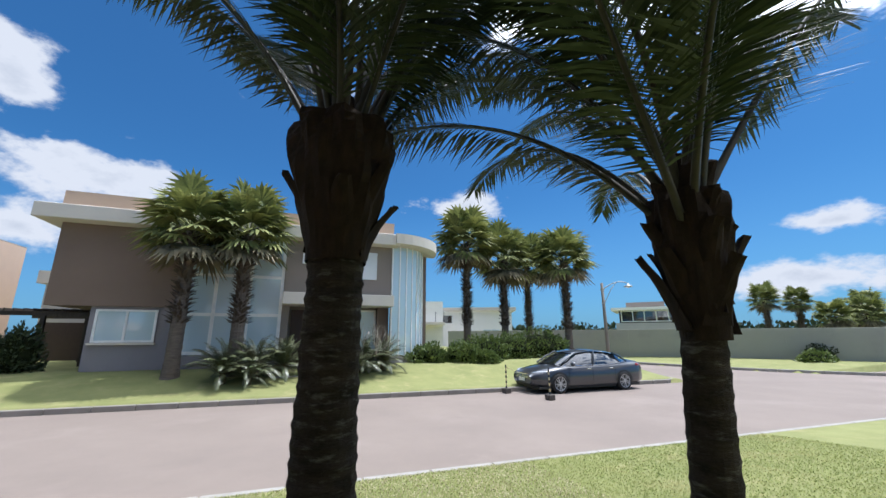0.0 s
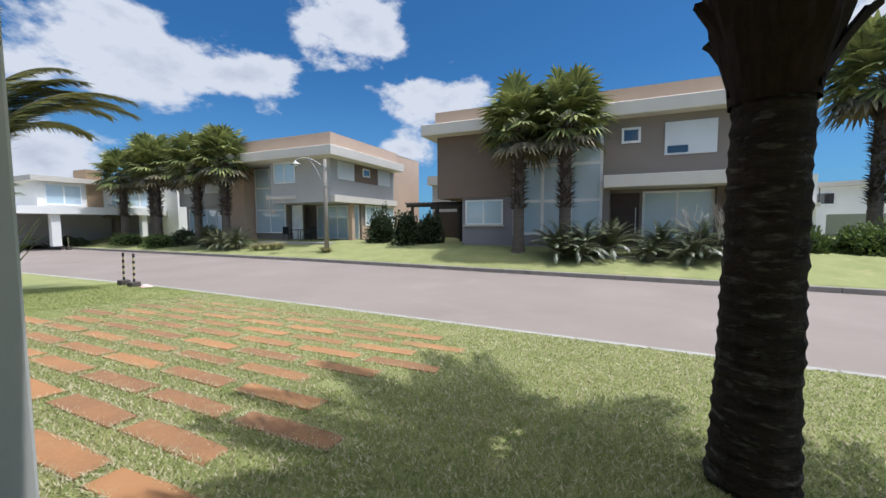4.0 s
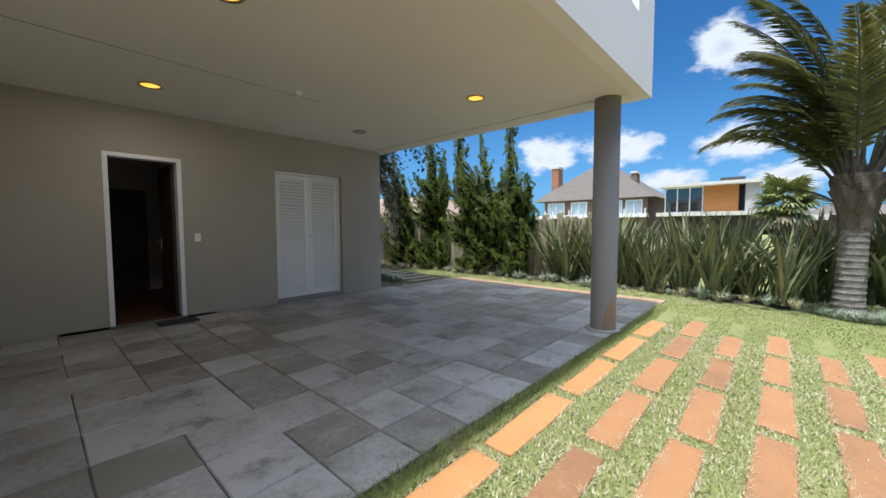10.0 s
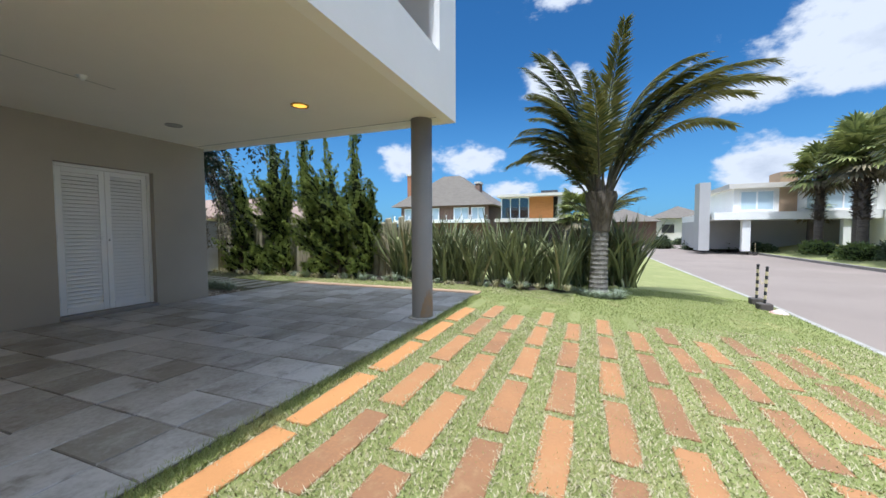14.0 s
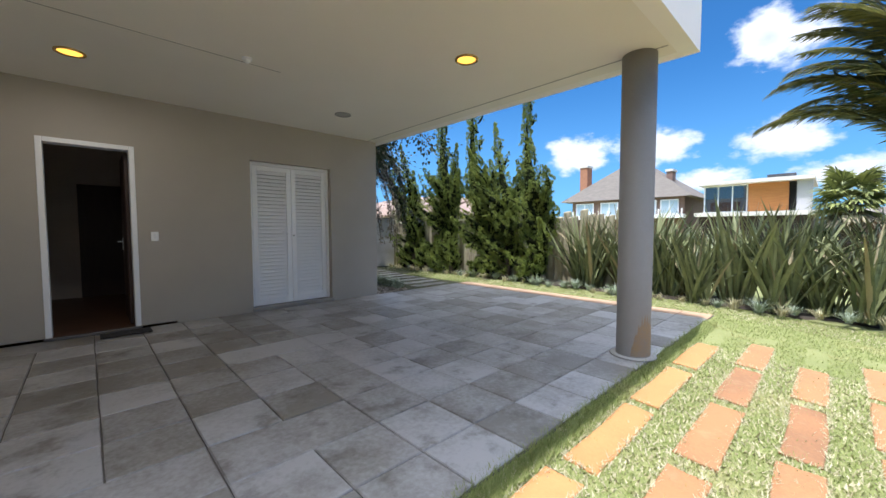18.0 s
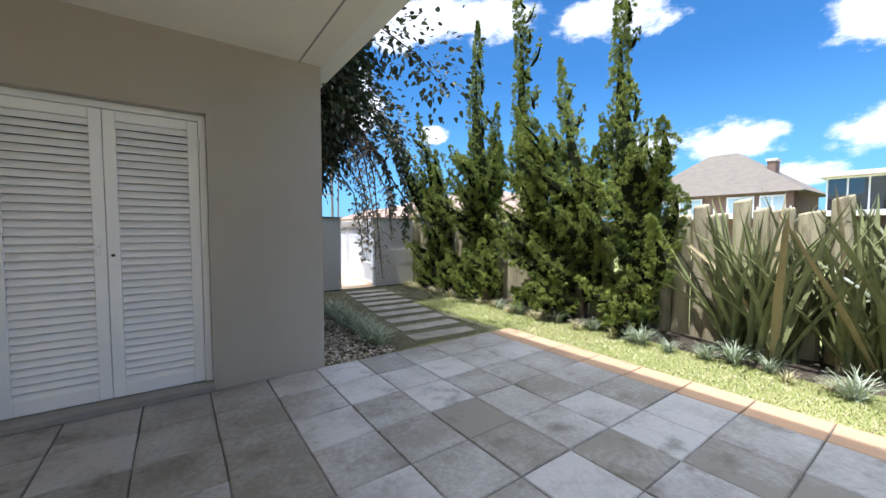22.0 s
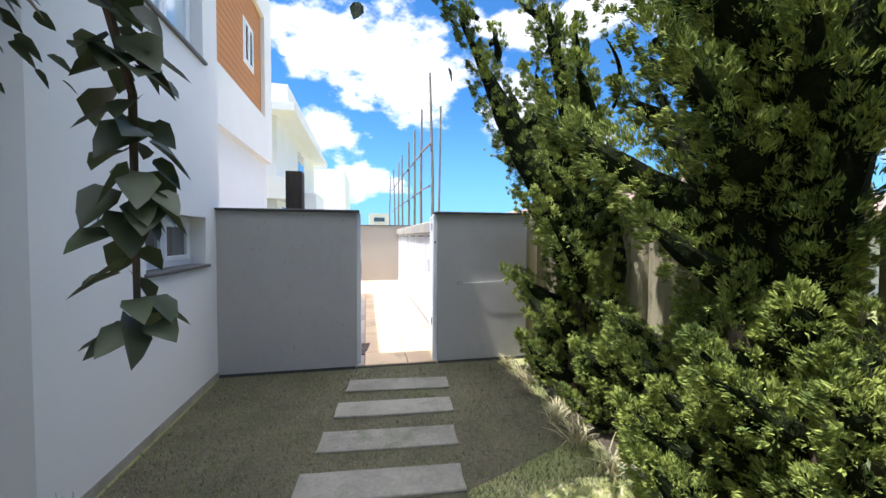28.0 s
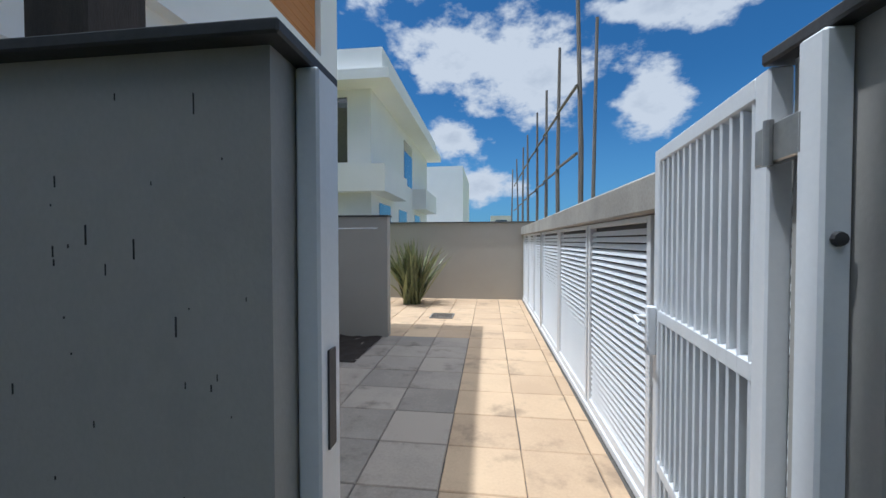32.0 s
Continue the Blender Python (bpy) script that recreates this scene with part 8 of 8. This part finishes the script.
        mir = part("mirror", Geo().turned([(0.0, -0.11), (0.06, -0.08), (0.075, 0.0), (0.06, 0.08), (0, 0.11)], 10).moved(pose(0.88, s * 0.97, 0.98, 90, 0, 0)), paint, t, smooth=True)
        part("headlight", Geo().tube([(2.28, s * 0.5, 0.66), (2.16, s * 0.68, 0.69), (1.9, s * 0.81, 0.73)], [0.055, 0.065, 0.04], 8), M_LAMPC, t, smooth=True)
        part("tail_light", Geo().tube([(-2.36, s * 0.5, 0.86), (-2.3, s * 0.72, 0.87), (-2.05, s * 0.86, 0.9)], [0.06, 0.07, 0.04], 8), M_TAIL, t, smooth=True)
        part("fog_lamp", Geo().tube([(2.3, s * 0.62, 0.36), (2.36, s * 0.60, 0.36)], 0.05, 10), M_LAMPC, t)
        for wx in (1.42, -1.40):
            wh = part("wheel", Geo().tube([(wx, s * 0.72, 0.33), (wx, s * 0.925, 0.33)], 0.2, 20), M_BLK, t)
            prof = []
            ty = Geo()
            n = 28
            for rr_, yy in ((0.22, 0.71), (0.31, 0.71), (0.33, 0.74), (0.33, 0.89), (0.31, 0.925), (0.235, 0.93)):
                ty.v += [(wx + rr_ * math.cos(2 * math.pi * k / n), s * yy, 0.33 + rr_ * math.sin(2 * math.pi * k / n)) for k in range(n)]
            ty.f = [(i * n + k, i * n + (k + 1) % n, (i + 1) * n + (k + 1) % n, (i + 1) * n + k) for i in range(5) for k in range(n)]
            part("tyre", ty, M_RUB, wh, smooth=True)
            rim = Geo()
            for k in range(n):
                a0, a1 = 2 * math.pi * k / n, 2 * math.pi * (k + 1) / n
                rim.add([(wx + q * math.cos(a), s * yy, 0.33 + q * math.sin(a)) for q, a, yy in ((0.235, a0, 0.931), (0.235, a1, 0.931), (0.212, a1, 0.922), (0.212, a0, 0.922))], [(0, 1, 2, 3)])
            for k in range(10):
                a = 2 * math.pi * k / 10 + (0.1 if k % 2 else -0.1)
                c, q = math.cos(a), math.sin(a)
                rim.add([(wx + u * c - w_ * q, s * 0.934, 0.33 + u * q + w_ * c) for u, w_ in ((0.04, 0.016), (0.22, 0.012), (0.22, -0.012), (0.04, -0.016))], [(0, 1, 2, 3)])
            rim.tube([(wx, s * 0.92, 0.33), (wx, s * 0.94, 0.33)], 0.05, 12)
            part("rim", rim, M_ALLOY, wh)
            arch = Geo()
            for k in range(14):
                a0, a1 = math.pi * k / 14, math.pi * (k + 1) / 14
                arch.add([(wx + q * math.cos(a), s * 0.917, 0.33 + q * math.sin(a)) for q, a in ((0.335, a0), (0.39, a0), (0.39, a1), (0.335, a1))], [(0, 1, 2, 3)])
            part("wheel_arch", arch, M_BLK, t)
    for k in range(4):
        part("grille_bar", Geo().box(2.385, -0.42, 0.5 + k * 0.05, 2.425, 0.42, 0.522 + k * 0.05, 0.004), M_CHROME, t)
    part("lower_intake", Geo().box(2.36, -0.5, 0.27, 2.40, 0.5, 0.38, 0.01), M_BLK, t)
    part("number_plate", Geo().box(2.41, -0.2, 0.39, 2.43, 0.2, 0.49, 0.004), M_FRAME, t, "blank pale number plate")
    part("underbody", Geo().box(-2.2, -0.8, 0.16, 2.2, 0.8, 0.24), M_BLK, t)
    return t


car(10.2, 12.28, ROAD_Z, 180 - 2.5)

# low houses where the street bends away
hD = thing("house", "distant low brown-roofed house at the street's bend", "house")
P(hD, "wall", M_CREAM, -84, 13.0, -0.3, -74, 21.0, 3.4)
g = Geo().add([(-85, 12.2, 3.4), (-73.2, 12.2, 3.4), (-73.2, 21.8, 3.4), (-85, 21.8, 3.4), (-80, 17, 5.6), (-78, 17, 5.6)], [(0, 1, 5, 4), (1, 2, 5), (2, 3, 4, 5), (3, 0, 4), (3, 2, 1, 0)])
part("roof", g, M_ROOFTILE, hD, "brown hipped roof")
for y in (14.0, 17.5):
    P(hD, "window", M_DARK, -73.99, y, 1.0, -73.93, y + 1.8, 2.4)
hD = thing("house", "distant flat-roofed cream house behind the hedge", "house")
P(hD, "wall", M_CREAM, -72, 4.0, -0.3, -62, 10.0, 3.0)
P(hD, "roof", M_CREAM, -72.4, 3.4, 3.0, -61.2, 10.6, 3.4)
for y in (5.0, 7.6):
    P(hD, "window", M_DARK, -61.99, y, 0.6, -61.93, y + 1.6, 2.3)
rs = random.Random(83)
for i in range(9):
    y = 9.5 + i * 1.3
    bush("verge_bush", "low dark bush at the street's bend", -58 - 1.5 * (i % 3), y, ground_z(-58, y) - 0.1, rs.uniform(0.9, 1.6), rs.uniform(0.8, 1.3), rs.uniform(0.7, 1.5), 400, 0.3, 500 + i % 3, M_BUSHDARK, "bushes along the street", 0.6)
for i in range(26):
    a = math.radians(62 + 66 * i / 25)
    d = rs.uniform(95, 130)
    bush("distant_tree", "distant dark green tree", -math.sin(a) * d, math.cos(a) * d, -0.3, rs.uniform(4, 6), rs.uniform(4, 6), rs.uniform(2.4, 4.4), 260, 1.1, 300 + i % 4, M_BUSHDARK, "distant trees", 0.7)


# ---- paving pieces ----
M_OLDBRICK = material("dark_brick", (0.14, 0.10, 0.085), (0.08, 0.06, 0.05), 0.9, 6, 60, 0.5, 0.003, each=0.8)


def slab_mesh(w, d, t, mat, rough_edge=0.0, seed=0):
    """A slab with worn top edges, its corner at the origin, top at 0."""
    r = random.Random(seed)
    c = 0.006
    ring0 = [(0, 0), (w * 0.5, 0), (w, 0), (w, d * 0.5), (w, d), (w * 0.5, d), (0, d), (0, d * 0.5)]
    ring = [(x + r.uniform(-1, 1) * rough_edge, y + r.uniform(-1, 1) * rough_edge) for x, y in ring0]
    inner = [(x + (c if x < w * 0.4 else -c if x > w * 0.6 else 0), y + (c if y < d * 0.4 else -c if y > d * 0.6 else 0)) for x, y in ring]
    vs = [(x, y, -t) for x, y in ring] + [(x, y, -c) for x, y in ring] + [(x, y, 0) for x, y in inner]
    fs = [(i, (i + 1) % 8, 8 + (i + 1) % 8, 8 + i) for i in range(8)] + [(8 + i, 8 + (i + 1) % 8, 16 + (i + 1) % 8, 16 + i) for i in range(8)] + [tuple(range(16, 24))]
    return Geo().add(vs, fs).mesh("slab", mat)


rng = random.Random(12)
patio = struct("floor_patio", box(-10.34, 0.32, -0.09, LX0, WY + 0.0, -0.012), M_JOINT, "dark joints of the slate patio floor")
meshes = {}


def lay(parent, name, x0, x1, y0, y1, z, mat, t=0.03, edge=0.003, joint=0.008, var=3):
    w, d = round(x1 - x0 - joint, 3), round(y1 - y0 - joint, 3)
    key = (w, d, mat.name, rng.randrange(var))
    if key not in meshes:
        meshes[key] = slab_mesh(w, d, t, mat, edge, len(meshes))
    ob = part(name, meshes[key], None, parent)
    ob.location = (x0 + joint / 2, y0 + joint / 2, z + rng.uniform(-0.0015, 0.0015))
    return ob


TX, TY = 0.44, 0.4525
row_y = [-1.43 + TY * k for k in range(-7, 4)]
rows_y = [WY + 0.003] + [y for y in row_y if WY + 0.1 < y < 0.25] + [0.315]
xs_all = [-8.03 + TX * k for k in range(-5, 13)]
xs_all = [-10.335] + [x for x in xs_all if -10.2 < x < -2.85] + [LX0 - 0.003]
for ya, yb in zip(rows_y, rows_y[1:]):
    i = 0
    while i < len(xs_all) - 1:
        j = i + 1
        if xs_all[i] > -6.3 and j < len(xs_all) - 1 and rng.random() < 0.2:
            j += 1
        lay(patio, "tile", xs_all[i], xs_all[j], ya, yb, 0.0, M_SLATE)
        i = j
strip = struct("floor_patio_edge", box(-10.345, 0.32, -0.09, -10.73, -4.63, -0.02), M_JOINT, "bedding of the sandstone edge strip")
for ya, yb in zip(rows_y, rows_y[1:]):
    lay(strip, "tile", -10.73, -10.345, ya, yb, -0.004, M_SANDSTRIP)

# clay pavers set in the lawn
drive = struct("pavement_drive", box(-9.0, 1.0, -0.5, -4.0, 4.0, -0.45), M_JOINT, "sand bed under the clay pavers")
edge_x = []
for k in range(12):
    y = 0.47 + 0.425 * k
    for j in range(-1, 8):
        x = -9.02 + 1.06 * j + (0.53 if k % 2 else 0) + rng.uniform(-0.02, 0.02)
        ends = -2.7 + 0.25 * math.sin(k)
        if x + 0.5 > ends or x < -9.9 or y + 0.3 > near_kerb(x) - 0.3:
            continue
        n = lay(drive, "paver", x, x + 0.93, y, y + 0.205, 0, M_PAVER_NEW if k == 0 else M_PAVER, 0.08, 0.014, 0.0, 5)
        edge_x.append((x, y))
        n.location.z = ground_z(x + 0.45, y + 0.1) + 0.022 - 0.001 * max(0, k - 2)
        n.rotation_euler = (-0.071 + rng.uniform(-0.01, 0.01), rng.uniform(-0.006, 0.006), rng.uniform(-0.02, 0.02))

# straw fringe round the pavers
rs = np.random.RandomState(91)
tri = []
for x, y in edge_x:
    n = 300 if y < 3 else 160
    u = rs.uniform(0, 2 * (0.93 + 0.205), n)
    px_ = np.where(u < 0.93, u, np.where(u < 1.135, 0.93, np.where(u < 2.065, 2.065 - u, 0.0)))
    py_ = np.where(u < 0.93, 0.0, np.where(u < 1.135, u - 0.93, np.where(u < 2.065, 0.205, 2.27 - u)))
    qx, qy = x + px_ + rs.normal(0, 0.012, n), y + py_ + rs.normal(0, 0.012, n)
    az = rs.uniform(0, 6.283, n)
    P0 = np.stack([qx, qy, np.array([ground_z(a, b) for a, b in zip(qx, qy)]) + 0.012], 1)
    D = np.stack([np.cos(az), np.sin(az), rs.uniform(0.1, 0.9, n)], 1) * rs.uniform(0.015, 0.04, (n, 1))
    S = np.stack([-np.sin(az), np.cos(az), np.zeros(n)], 1) * 0.003
    tri.append(np.stack([P0 - S, P0 + S, P0 + D], 1).reshape(-1, 3))
tri = np.concatenate(tri)
tagged(part("straw", mesh_np("straw", tri, np.arange(len(tri)).reshape(-1, 3), M_STRAW), None), "pale dry straw round the pavers' edges", "straw", kind="stuff")

# stepping slabs to the gate
path = struct("pavement_path", box(-9.6, -5.2, -0.2, -10.2, -8.6, -0.12), M_JOINT, "sand bed under the stepping slabs")
for k in range(9):
    y = -4.96 - 0.469 * k
    cx = -9.84 - 0.59 * k / 8.0
    me = slab_mesh(0.95, 0.26, 0.07, M_STEPSLAB, 0.006, 400 + k)
    s = part("slab", me, None, path)
    s.matrix_basis = pose(cx - 0.475, y - 0.13, -0.008 + rng.uniform(-0.004, 0.004), 0, 0, -4 + rng.uniform(-1.5, 1.5))

# passage tiles
bed = bpy.data.objects["floor_passage_bed"]
px = [-11.0, -10.57, -10.1, -9.64, -9.17, -8.71, -8.3, -7.955]
py = [-9.31 - 0.447 * k for k in range(18)] + [-17.245]
for ya, yb in zip(py[1:], py):
    for xa, xb in zip(px, px[1:]):
        if xa > -9.0 and -13.7 < ya < -12.5:
            continue
        # greyer grimy tiles where the house's shadow falls, its shade put into their colour
        lay(bed, "tile", xa, xb, ya, yb, 0.0, M_SANDTILE_SHADED if xa > -10.3 and ya > -14.0 else M_SANDTILE, 0.03, 0.002, 0.006)
    lay(bed, "border_tile", -11.1, -11.0, ya, yb, 0.002, M_SANDTILE, 0.03, 0.002, 0.006)

# dark bricks round the drain inside the gate
drain = thing("drain_channel", "row of dark bricks over the drain inside the gate", "drain", at=(-9.97, -9.7, 0.002))
for i in range(6):
    b = part("brick", slab_mesh(0.22, 0.062, 0.02, M_OLDBRICK, 0.003, 700 + i), None, drain)
    b.matrix_basis = pose(-0.19 + rng.uniform(-0.01, 0.01) + 0.012 * i, -0.4 + 0.076 * i, 0.016, 0, 0, -6 + rng.uniform(-2, 2))
